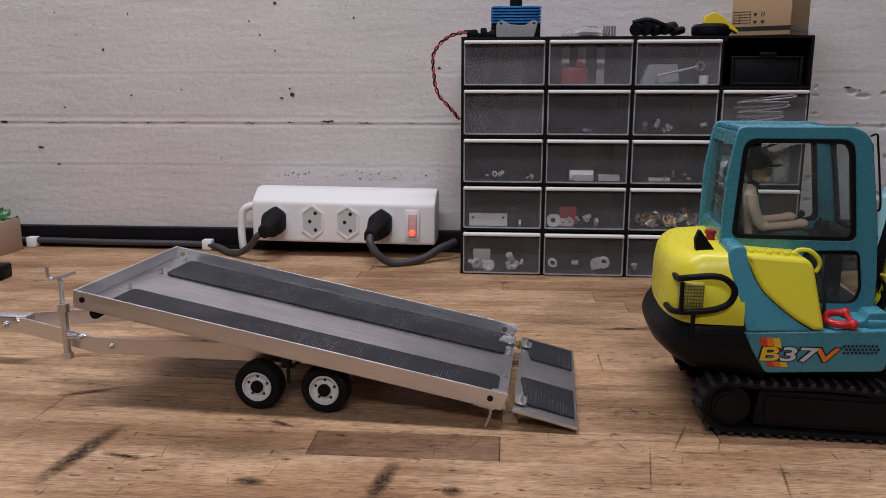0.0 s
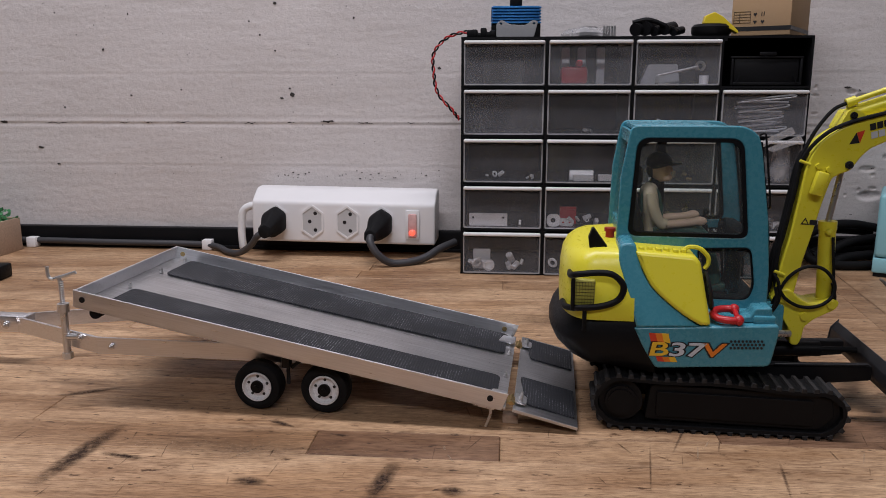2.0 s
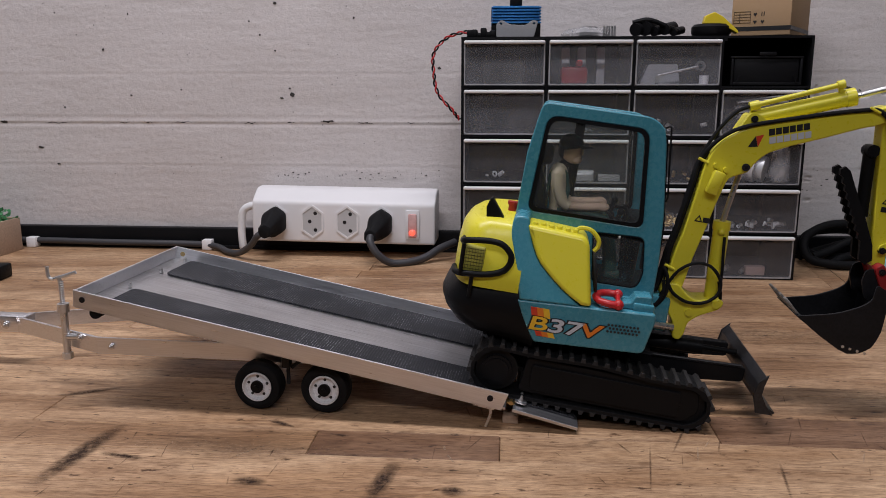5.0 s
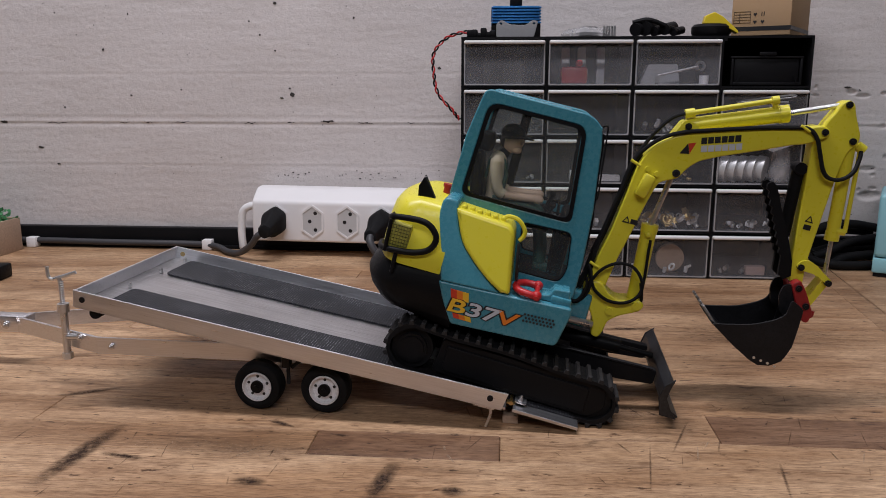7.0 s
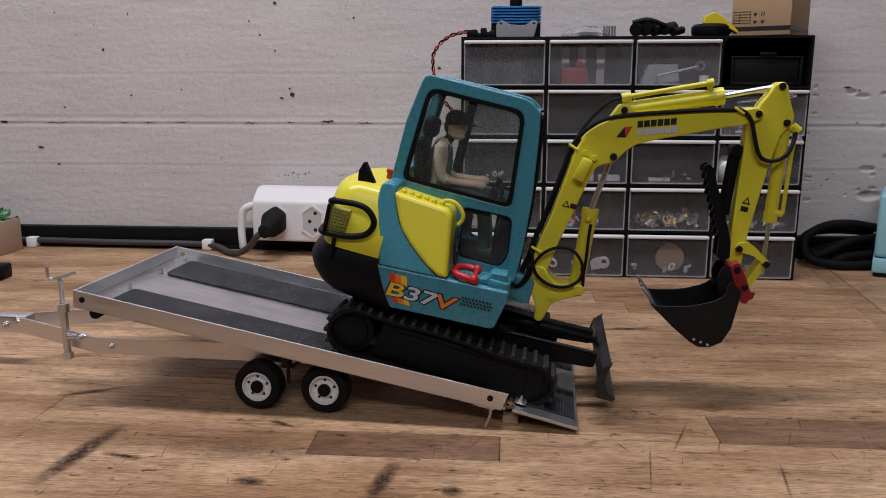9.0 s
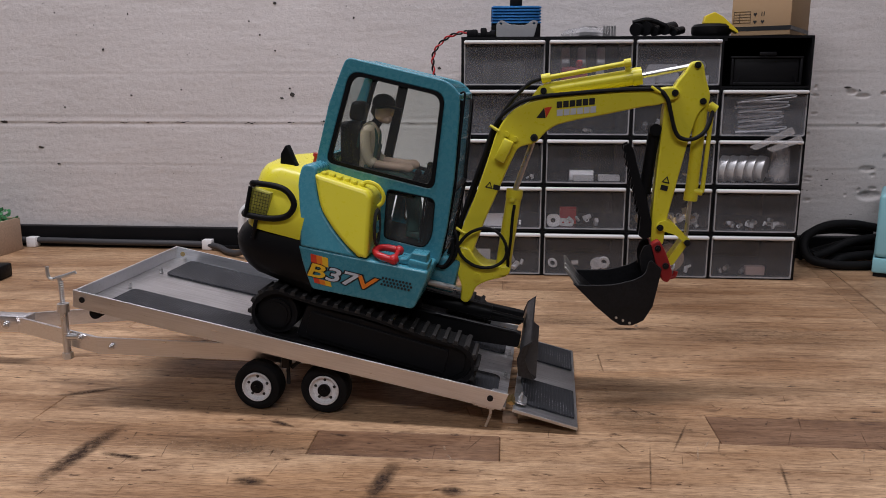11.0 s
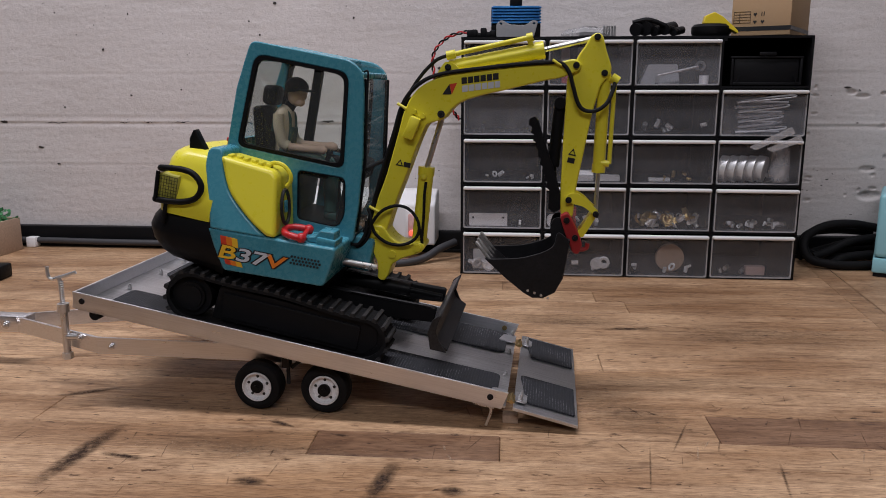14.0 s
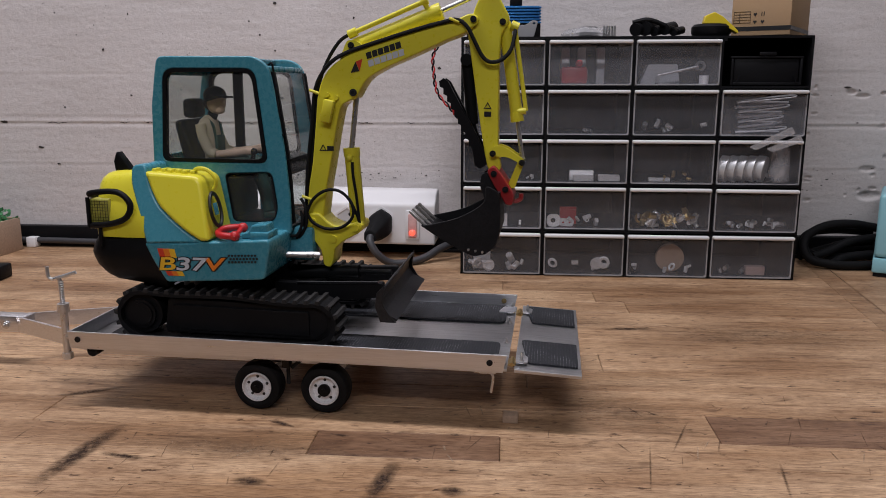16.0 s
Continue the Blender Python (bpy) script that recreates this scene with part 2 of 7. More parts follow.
def part(name, bm, material, parent, label="", smooth=40):
    ob = mesh_object(name, bm, material, smooth)
    ob.parent = parent
    return tagged(ob, label)


def thing(name, label, category, m=None, group="", kind=""):
    e = new(name)
    e.empty_display_size = 0.02
    if m is not None:
        e.matrix_world = m
    return tagged(e, label, category, group, kind)


def box(bm, x0, x1, y0, y1, z0, z1, bevel=0.0, seg=2, m=None):
    made = bmesh.ops.create_cube(bm, size=1.0, matrix=Matrix.Translation(((x0 + x1) / 2, (y0 + y1) / 2, (z0 + z1) / 2))
                                 @ Matrix.Diagonal((abs(x1 - x0), abs(y1 - y0), abs(z1 - z0), 1)))["verts"]
    if bevel:
        edges = list({e for v in made for e in v.link_edges})
        made = bmesh.ops.bevel(bm, geom=edges, offset=bevel, segments=seg, profile=0.5, affect="EDGES")["verts"]
    if m is not None:
        bmesh.ops.transform(bm, matrix=m, verts=made)
    return made


def rod(bm, a, b, r, seg=12, r2=None):
    a, b = Vector(a), Vector(b)
    d = b - a
    m = Matrix.Translation((a + b) / 2) @ d.to_track_quat("Z", "Y").to_matrix().to_4x4()
    return bmesh.ops.create_cone(bm, cap_ends=True, segments=seg, radius1=r, radius2=r if r2 is None else r2, depth=d.length, matrix=m)["verts"]


def ball(bm, c, r, scale=(1, 1, 1), seg=12, m=None):
    mm = Matrix.Translation(c) @ (m or Matrix()) @ Matrix.Diagonal((*scale, 1))
    return bmesh.ops.create_uvsphere(bm, u_segments=seg, v_segments=max(6, seg * 2 // 3), radius=r, matrix=mm)["verts"]


def smooth_path(pts, n=6):
    """Points of a smooth line through pts."""
    p = [Vector(q) for q in pts]
    p = [2 * p[0] - p[1]] + p + [2 * p[-1] - p[-2]]
    out = []
    for i in range(1, len(p) - 2):
        for k in range(n):
            u = k / n
            a, b, c, d = p[i - 1:i + 3]
            out.append(0.5 * (2 * b + (c - a) * u + (2 * a - 5 * b + 4 * c - d) * u * u + (3 * b - a - 3 * c + d) * u ** 3))
    out.append(p[-2])
    return out


def hose(bm, pts, r, seg=8, n=6, smooth=True):
    """A round line of radius r swept through pts."""
    line = smooth_path(pts, n) if smooth else [Vector(q) for q in pts]
    rings, side = [], None
    for i, p in enumerate(line):
        d = (line[min(i + 1, len(line) - 1)] - line[max(i - 1, 0)]).normalized()
        if side is None:
            side = d.orthogonal().normalized()
        side = (side - d * side.dot(d)).normalized()
        up = d.cross(side)
        rings.append([bm.verts.new(p + r * (math.cos(2 * math.pi * k / seg) * side + math.sin(2 * math.pi * k / seg) * up)) for k in range(seg)])
    for a, b in zip(rings, rings[1:]):
        for k in range(seg):
            bm.faces.new((a[k], a[(k + 1) % seg], b[(k + 1) % seg], b[k]))
    bm.faces.new(rings[0][::-1])
    bm.faces.new(rings[-1])


def rounded(pts, r, seg=4):
    """The corners of a polygon rounded by r (a number, or one for each corner)."""
    out, n = [], len(pts)
    for i in range(n):
        a, b, c = Vector(pts[i - 1]), Vector(pts[i]), Vector(pts[(i + 1) % n])
        rr = r[i] if isinstance(r, (list, tuple)) else r
        u, v = a - b, c - b
        k = min(rr, u.length * 0.45, v.length * 0.45)
        if k < 1e-6:
            out.append(tuple(b))
            continue
        p, q = b + u.normalized() * k, b + v.normalized() * k
        for j in range(seg + 1):
            w = j / seg
            out.append(tuple((1 - w) ** 2 * p + 2 * w * (1 - w) * b + w * w * q))
    return out


SIDEWAYS = Matrix.Rotation(math.pi / 2, 4, "X")


def plate(bm, outline, y0, y1, holes=(), bevel=0.0, turn=SIDEWAYS, bevel_res=1):
    """Adds to bm a plate with the given outline (in x and z) and holes, from y0 to y1, its edges rounded by bevel."""
    c = bpy.data.curves.new("outline", "CURVE")
    c.dimensions, c.fill_mode = "2D", "BOTH"
    half = abs(y1 - y0) / 2
    c.extrude, c.bevel_depth, c.bevel_resolution, c.offset = max(half - bevel, 1e-6), bevel, bevel_res, -bevel
    for ring in (outline, *holes):
        s = c.splines.new("POLY")
        s.points.add(len(ring) - 1)
        for p, q in zip(s.points, ring):
            p.co = (q[0], q[1], 0, 1)
        s.use_cyclic_u = True
    ob = bpy.data.objects.new("outline", c)
    me = bpy.data.meshes.new_from_object(ob)
    me.transform(Matrix.Translation((0, (y0 + y1) / 2, 0)) @ turn)
    bm.from_mesh(me)
    bpy.data.objects.remove(ob)
    bpy.data.curves.remove(c)
    bpy.data.meshes.remove(me)


def loft(bm, rings):
    """Skins a stack of rings of points."""
    vs = [[bm.verts.new(p) for p in ring] for ring in rings]
    for a, b in zip(vs, vs[1:]):
        n = len(a)
        for k in range(n):
            bm.faces.new((a[k], a[(k + 1) % n], b[(k + 1) % n], b[k]))
    bm.faces.new(vs[0][::-1])
    bm.faces.new(vs[-1])


def lettering(text, size, m, parent, material, name="lettering", shear=0.0, depth=0.0002, bold=0.0, spacing=1.0):
    c = bpy.data.curves.new("text", "FONT")
    c.body, c.size, c.extrude, c.shear, c.offset, c.space_character = text, size, depth, shear, bold, spacing
    ob = bpy.data.objects.new("text", c)
    me = bpy.data.meshes.new_from_object(ob)
    me.transform(m)
    bpy.data.objects.remove(ob)
    bpy.data.curves.remove(c)
    me.materials.append(material)
    o = new(name, me)
    o.parent = parent
    return o


# ---- the room round the bench ----
def wall_heights(xs, zs):
    """Relief of the board-marked concrete: boards, a raised seam, drag marks and small blow holes."""
    rng = np.random.default_rng(7)
    nx, nz = len(xs), len(zs)

    def field(sx, sz):
        a = rng.standard_normal((nz, nx))
        for axis, s in ((0, sz), (1, sx)):
            k = np.exp(-0.5 * (np.arange(-int(3 * s) - 1, int(3 * s) + 2) / s) ** 2)
            a = np.apply_along_axis(lambda v: np.convolve(v, k / k.sum(), "same"), axis, a)
        return a / a.std()
    hgt = 0.00005 * field(9, 1.6) + 0.00013 * field(62, 10) + 0.00006 * field(1.5, 1.2)
    zz = zs[:, None] + 0.0008 * field(7, 300)[:1] + 0.0009 * field(40, 300)[:1] + 0 * xs[None, :]
    for z0, amp in ((0.1497, 0.0012), (0.101, 0.0004), (0.158, 0.0003), (0.2075, 0.0003)):
        hgt += amp * np.exp(-((zz - z0) / 0.0013) ** 2) * np.clip(0.35 + 1.0 * field(1.6, 300)[:1], 0, 2.2)
        hgt -= 0.8 * amp * np.exp(-((zz - z0 + 0.0036) / 0.0018) ** 2) * (0.6 + 0.4 * field(8, 300)[:1])
    spots = [(0.450, 0.184, 5, 2.5), (0.462, 0.180, 7, 2), (0.48, 0.07, 12, 5), (0.475, 0.10, 8, 3)]
    for _ in range(30):
        spots.append((rng.uniform(0.40, 0.60), rng.uniform(0.03, 0.20), rng.uniform(1, 5), rng.uniform(0.8, 2.4)))
    for x, z, a, b in spots:
        hgt -= 0.0030 * np.exp(-(((xs[None, :] - x) / (a * 0.001)) ** 2 + ((zs[:, None] - z) / (b * 0.001)) ** 2) ** 2.5)
    return hgt


def build_pit_shade(xs, zs, hgt):
    """Ragged dark patches that paint the shade in unpainted pits and cracks and under the seam of the painted wall, in
    the wall's own plane: (x, z, half width, half height in mm).
    """
    rng = random.Random(23)
    # long entries near z 0.148 paint the shadow under the seam's lip
    holes = [(-0.1911, 0.2825, 2.6, 1.9), (-0.398, 0.2322, 1.9, 1.5), (-0.3652, 0.272, 1.0, 1.5), (-0.1748, 0.1806, 3.4, 2.9), (-0.1877, 0.1767, 2.7, 1.2), (-0.1779, 0.1877, 1.4, 1.2),
             (-0.4507, 0.1658, 1.5, 1.6), (-0.3681, 0.1798, 1.7, 1.3), (-0.3073, 0.1863, 1.3, 1.2), (-0.4854, 0.1181, 4.2, 1.8), (-0.4653, 0.0985, 2.6, 1.2), (-0.2222, 0.263, 1.2, 1.2), (-0.2104, 0.2479, 1.2, 1.4),
             (-0.1933, 0.2303, 1.3, 1.3), (-0.4529, 0.2739, 1.0, 1.0), (-0.4071, 0.2597, 0.9, 0.9), (-0.4293, 0.249, 1.0, 0.8), (-0.1012, 0.2659, 1.3, 1.5), (-0.1628, 0.0889, 1.3, 1.0), (-0.0045, 0.2103, 2.4, 2.0),
             (0.4448, 0.1891, 4.5, 1.2), (0.4570, 0.1860, 3.0, 1.0), (-0.1345, 0.1500, 8.5, 1.2), (-0.5290, 0.1484, 5.0, 1.8), (-0.4640, 0.1476, 15, 0.6), (-0.3800, 0.1480, 7, 0.35), (-0.3500, 0.1484, 6, 0.35),
             (-0.3100, 0.1487, 12, 0.35), (-0.2270, 0.1480, 8, 0.6), (-0.1780, 0.1487, 5.5, 0.4), (-0.0900, 0.1486, 9, 0.3), (-0.0380, 0.1486, 6, 0.35)]
    for _ in range(60):
        holes.append((rng.uniform(-0.56, 0.0), rng.uniform(0.07, 0.29), rng.uniform(0.35, 0.9), rng.uniform(0.3, 0.7)))
    for _ in range(34):
        holes.append((rng.uniform(-0.20, 0.0), 0.083 + abs(rng.gauss(0, 0.006)), rng.uniform(0.5, 1.6), rng.uniform(0.3, 0.8)))
    for _ in range(30):
        holes.append((rng.uniform(0.385, 0.56), rng.choice((rng.uniform(0.03, 0.11), rng.uniform(0.03, 0.20))), rng.uniform(0.4, 2.2), rng.uniform(0.3, 0.8)))
    bm = bmesh.new()
    for x, z, a, b in holes:
        n = 14 if a < 5 else 30
        ring_ = []
        for k in range(n):
            w = 2 * math.pi * k / n
            g = rng.uniform(0.65, 1.15)
            px, pz = x + 0.00095 * a * g * math.cos(w), z + 0.00092 * b * g * math.sin(w) + (0.0006 * math.sin(px_wave(x, w)) if a > 5 else 0)
            i, k2 = int(np.clip((px - xs[0]) / 0.0013, 0, len(xs) - 1)), int(np.clip((pz - zs[0]) / 0.0012, 0, len(zs) - 1))
            ring_.append(bm.verts.new((px, -hgt[k2, i] - 0.0005, pz)))
        bm.faces.new(ring_)
    bmesh.ops.triangulate(bm, faces=bm.faces)
    o = mesh_object("wall_pit_shade", bm, PIT_SHADE, 0)
    o.matrix_world = BENCH
    tagged(o, "flat dark patches for the shade in unpainted pits and cracks", "wall", kind="structure")


def px_wave(x, w):
    return 900 * x + 5 * math.cos(w)


def build_wall():
    xs, zs = np.arange(-0.64, 0.6401, 0.0013), np.arange(-0.002, 0.3501, 0.0012)
    hgt = wall_heights(xs, zs)
    X, Z = np.meshgrid(xs, zs)
    verts = np.stack([X, -hgt, Z], -1).reshape(-1, 3)
    nx, nz = len(xs), len(zs)
    i = (np.arange(nz - 1)[:, None] * nx + np.arange(nx - 1)[None, :]).ravel()
    faces = np.stack([i, i + 1, i + 1 + nx, i + nx], 1)
    me = bpy.data.meshes.new("wall_north")
    me.from_pydata(verts.tolist(), [], faces.tolist())
    me.materials.append(CONCRETE)
    me.shade_smooth()
    ob = new("wall_north", me)
    ob.matrix_world = BENCH
    tagged(ob, "white-painted board-marked concrete wall with pits and seams", "wall", kind="structure")
    build_pit_shade(xs, zs, hgt)
    bm = bmesh.new()
    box(bm, -1.8, -0.641, 0.0, 0.15, -0.8, 1.5)
    box(bm, 0.641, 1.8, 0.0, 0.15, -0.8, 1.5)
    box(bm, -0.641, 0.641, 0.004, 0.15, 0.349, 1.5)
    box(bm, -0.641, 0.641, 0.02, 0.15, -0.8, 0.349)
    mass = mesh_object("wall_mass", bm, CONCRETE, 0)
    mass.matrix_world = BENCH
    tagged(mass, "white-painted concrete wall behind the workbench", "wall", kind="structure")
    for name, (x0, x1, y0, y1, z0, z1) in {"wall_east": (1.7, 1.8, -2.9, 0.0, -0.8, 1.5), "wall_west": (-1.8, -1.7, -2.9, 0.0, -0.8, 1.5),
                                           "wall_south": (-1.8, 1.8, -3.0, -2.9, -0.8, 1.5), "ceiling": (-1.8, 1.8, -3.0, 0.15, 1.5, 1.6),
                                           "floor": (-1.8, 1.8, -3.0, 0.15, -0.9, -0.8)}.items():
        bm = bmesh.new()
        box(bm, x0, x1, y0, y1, z0, z1)
        o = mesh_object(name, bm, ROOM, 0)
        o.matrix_world = BENCH
        tagged(o, f"plain grey workshop {name.split('_')[0]}", name.split("_")[0], kind="structure")


def build_tube_fixture():
    e = thing("tube_light", "white workshop tube light fixed over the bench", "lamp", pose(-0.22, 0.42, 1.30))
    bm = bmesh.new()
    box(bm, -0.62, 0.62, -0.035, 0.035, 0.006, 0.06, 0.006)
    part("housing", bm, WHITE, e)
    for x in (-0.45, 0.45):
        bm = bmesh.new()
        rod(bm, (x, 0, 0.05), (x, 0, 0.21), 0.004)
        part("hanger", bm, STEEL, e)
    e = thing("ceiling_light", "white tube light under the workshop ceiling", "lamp", pose(-0.10, -1.1531, 1.3986, 50, 0, 0))
    bm = bmesh.new()
    box(bm, -0.64, 0.64, -0.06, 0.06, 0.004, 0.04, 0.006)
    part("housing", bm, WHITE, e)


# row edges of the bench staves, from the wall towards the front
ROWS = [-0.006, -0.040, -0.075, -0.112, -0.147, -0.183, -0.219, -0.254, -0.290, -0.327, -0.362, -0.398, -0.433, -0.469, -0.506, -0.536, -0.572,
        -0.607, -0.643, -0.68]


def bench_end(y):
    return 0.394 + 0.103 * (y + 0.10)


def stave_mesh(name, x0, x1, ya, yb, wood):
    """One stave, ya nearer the wall; its ends follow the bench's slanting right end where it meets it."""
    g, e, t = 0.00012, 0.0005, 0.028
    ends = [(x0 + g, x0 + g), (x1 - g, x1 - g)]
    if x1 > 5:
        ends[1] = (bench_end(ya), bench_end(yb))
    xa, xb, xc, xd = ends[0][0], ends[1][0], ends[1][1], ends[0][1]
    ya, yb = ya - g, yb + g
    v = [(xa, ya, -e), (xb, ya, -e), (xc, yb, -e), (xd, yb, -e),
         (xa + e, ya - e, 0), (xb - e, ya - e, 0), (xc - e, yb + e, 0), (xd + e, yb + e, 0),
         (xa, ya, -t), (xb, ya, -t), (xc, yb, -t), (xd, yb, -t)]
    f = [(4, 7, 6, 5), (0, 4, 5, 1), (1, 5, 6, 2), (2, 6, 7, 3), (3, 7, 4, 0), (0, 1, 9, 8), (1, 2, 10, 9), (2, 3, 11, 10), (3, 0, 8, 11)]
    me = bpy.data.meshes.new(name)
    me.from_pydata(v, [], f)
    me.materials.append(wood)
    return me


def build_bench():
    e = thing("workbench", "worn oiled beech butcher-block workbench top with stains", "workbench", BENCH, kind="structure")
    rng = random.Random(11)
    for i, (ya, yb) in enumerate(zip(ROWS, ROWS[1:])):
        if i == 14:
            cuts = [-1.2, -0.62, -0.030, 0.0725, 9]
        elif i == 13:
            cuts = [-1.2, -0.55, -0.20, 0.193, 9]
        else:
            cuts, x = [-1.2], -1.2 + rng.uniform(0.2, 0.6)
            while x < 0.26:
                cuts.append(x)
                x += rng.uniform(0.55, 1.15)
            cuts.append(9)
        for x0, x1 in zip(cuts, cuts[1:]):
            o = new("stave", stave_mesh("stave", x0, x1, ya, yb, BROWN_WOOD if (i, x0) in ((14, -0.030), (13, 0.193)) else WOOD))
            o.parent = e
    bm = bmesh.new()
    v = [bm.verts.new(p) for y in (-0.004, -0.70) for p in ((bench_end(y) + 0.0003, y, -0.0004), (bench_end(y) + 0.0194, y, -0.0004),
                                                           (bench_end(y) + 0.0194, y, -0.028), (bench_end(y) + 0.0003, y, -0.028))]
    for k in range(4):
        bm.faces.new((v[k], v[(k + 1) % 4], v[4 + (k + 1) % 4], v[4 + k]))
    bm.faces.new(v[:4]), bm.faces.new(v[4:])
    part("end_batten", bm, WOOD, e, "worn end batten of the bench top", 0)
    bm = bmesh.new()
    for ya, yb in zip(ROWS[::2], ROWS[2::2]):
        vs = [bm.verts.new(p) for p in ((bench_end(ya) + 0.0196, ya, 0), (1.2, ya, 0), (1.2, yb + 0.0004, 0), (bench_end(yb) + 0.0196, yb + 0.0004, 0))]
        bm.faces.new(vs)
    part("neighbouring_top", bm, WOOD, e, "second wooden bench top beyond the joint", 0)
    bm = bmesh.new()
    box(bm, -1.2, 1.2, -0.69, -0.004, -0.06, -0.029)
    part("underframe", bm, WOOD, e)


def build_skirting():
    bm = bmesh.new()
    box(bm, -0.70, 0.70, -0.013, -0.0022, 0.0, 0.0245, 0.002)
    box(bm, -0.70, 0.70, -0.0165, -0.0128, 0.0, 0.004, 0.0008)
    o = mesh_object("baseboard", bm, BLACK)
    o.matrix_world = BENCH
    tagged(o, "black plastic cable duct along the foot of the wall", "cable duct", kind="structure")


def build_wall_cable():
    e = thing("mains_cable", "grey cable clipped along the black duct", "cable", BENCH)
    bm = bmesh.new()
    hose(bm, [(-0.66, -0.019, 0.0095), (-0.55, -0.020, 0.0085), (-0.47, -0.020, 0.0080), (-0.40, -0.021, 0.0072), (-0.33, -0.021, 0.0070), (-0.285, -0.022, 0.0065),
              (-0.262, -0.030, 0.0052), (-0.245, -0.050, 0.0045), (-0.226, -0.064, 0.006), (-0.207, -0.080, 0.018), (-0.1965, -0.088, 0.030), (-0.1895, -0.086, 0.0340)], 0.0036, 10)
    part("sheath", bm, CABLE_GREY, e)
    for x in (-0.495, -0.278):
        bm = bmesh.new()
        box(bm, x - 0.006, x + 0.006, -0.027, -0.0165, 0.0005, 0.0125, 0.0012)
        part("clip", bm, WHITE, e, "white cable clip")


def build_power_strip():
    m = BENCH @ Matrix.Translation((-0.1082, -0.0140, 0.0170)) @ Matrix.Rotation(-0.012, 4, "Z") @ Matrix.Rotation(0.010, 4, "Y")
    e = thing("power_strip", "white four-way power strip with a lit red switch", "power strip", m)
    prof = rounded([(-0.004, 0.0), (-0.040, 0.0), (-0.040, 0.0455), (-0.020, 0.0590), (-0.002, 0.0595), (0.004, 0.055), (0.004, 0.0)], [0.002, 0.003, 0.004, 0.006, 0.003, 0, 0])
    bm = bmesh.new()
    plate(bm, prof, -0.1040, 0.1040, bevel=0.0022, turn=Matrix(((0, 0, 1, 0), (1, 0, 0, 0), (0, 1, 0, 0), (0, 0, 0, 1))), bevel_res=2)
    part("housing", bm, WHITE, e)
    hexa = [(0, 0.0192), (0.0125, 0.0105), (0.0125, -0.0105), (0, -0.0192), (-0.0125, -0.0105), (-0.0125, 0.0105)]
    for i, x in enumerate((-0.0764, -0.0348, 0.0051, 0.0441)):
        zc = 0.0237
        inner = [(x + a * 0.86, zc + b * 0.86) for a, b in hexa]
        outer = [(x + a, zc + b) for a, b in hexa]
        bm = bmesh.new()
        plate(bm, outer, -0.0412, -0.0395, holes=[inner])
        sock = part("socket", bm, WHITE, e)
        bm = bmesh.new()
        holes = [[(x + hx + 0.0022 * math.cos(a), zc + hz + 0.0022 * math.sin(a)) for a in np.linspace(0, 2 * math.pi, 12, endpoint=False)]
                 for hx, hz in ((0.0035, 0.0095), (-0.0030, 0.0), (0.0035, -0.0095))]
        plate(bm, inner, -0.0406, -0.0402, holes=holes)
        part("socket_face", bm, GREY_PLASTIC, sock)
        bm = bmesh.new()
        plate(bm, inner, -0.04015, -0.0400)
        part("pin_holes", bm, INK, sock)
        if i in (0, 3):
            plug_body(e, x, zc, i)
    bm = bmesh.new()
    box(bm, 0.0712, 0.0868, -0.0418, -0.0395, 0.0060, 0.0392, 0.001)
    sw = part("switch_bezel", bm, WHITE, e)
    bm = bmesh.new()
    box(bm, 0.0742, 0.0838, -0.0440, -0.0400, 0.0090, 0.0355, 0.0016)
    part("rocker", bm, clear("rocker_plastic", (1, 0.75, 0.72), 0.75, (0.8, 0.50, 0.48), 0.2, 0.4), sw)
    bm = bmesh.new()
    ball(bm, (0.0790, -0.0437, 0.0145), 0.0036, (1, 0.5, 1))
    part("indicator", bm, NEON, sw, "glowing red indicator")
    bm = bmesh.new()
    hose(bm, [(-0.1030, -0.026, 0.0385), (-0.111, -0.026, 0.0375), (-0.1195, -0.026, 0.031), (-0.1220, -0.026, 0.012), (-0.1212, -0.026, -0.008), (-0.1205, -0.024, -0.0122)], 0.0044, 10)
    part("supply_lead", bm, WHITE_TRIM, e, "off-white supply lead")


def plug_body(strip, x, zc, i):
    bm = bmesh.new()
    lean = -0.002 if i == 0 else -0.006
    drop = -0.006 if i == 0 else -0.008
    rings = []
    for y, s, k in ((-0.0404, 0.98, 0), (-0.052, 1.0, 0.05), (-0.058, 0.92, 0.25), (-0.066, 0.66, 0.7), (-0.078, 0.56, 1.0), (-0.0785, 0.45, 1.0)):
        rings.append([(x + lean * k + a * s, y, zc + drop * k + b * s * (0.95 - 0.2 * k)) for a, b in
                      rounded([(0, 0.0185), (0.012, 0.010), (0.012, -0.010), (0, -0.0185), (-0.012, -0.010), (-0.012, 0.010)], 0.003, 2)])
    loft(bm, rings)
    part("plug", bm, RUBBER, strip, "black rubber mains plug", 50)
    if i == 3:
        bm = bmesh.new()
        hose(bm, [(x + lean, -0.077, zc + drop), (x + lean + 0.001, -0.083, zc + drop - 0.006), (x + 0.003, -0.085, -0.002), (x + 0.016, -0.080, -0.0118), (x + 0.034, -0.072, -0.0126),
                  (x + 0.052, -0.060, -0.009), (x + 0.066, -0.045, -0.002), (x + 0.082, -0.030, 0.003)], 0.0042, 10)
        part("plug_lead", bm, CABLE_GREY, strip, "dark grey flexible lead")


# ---- the drawer cabinet ----
COLS = [0.0005, 0.0828, 0.1661, 0.2492, 0.3320]
LEVELS = [0.0, 0.0470, 0.0940, 0.1415, 0.1895, 0.2365]


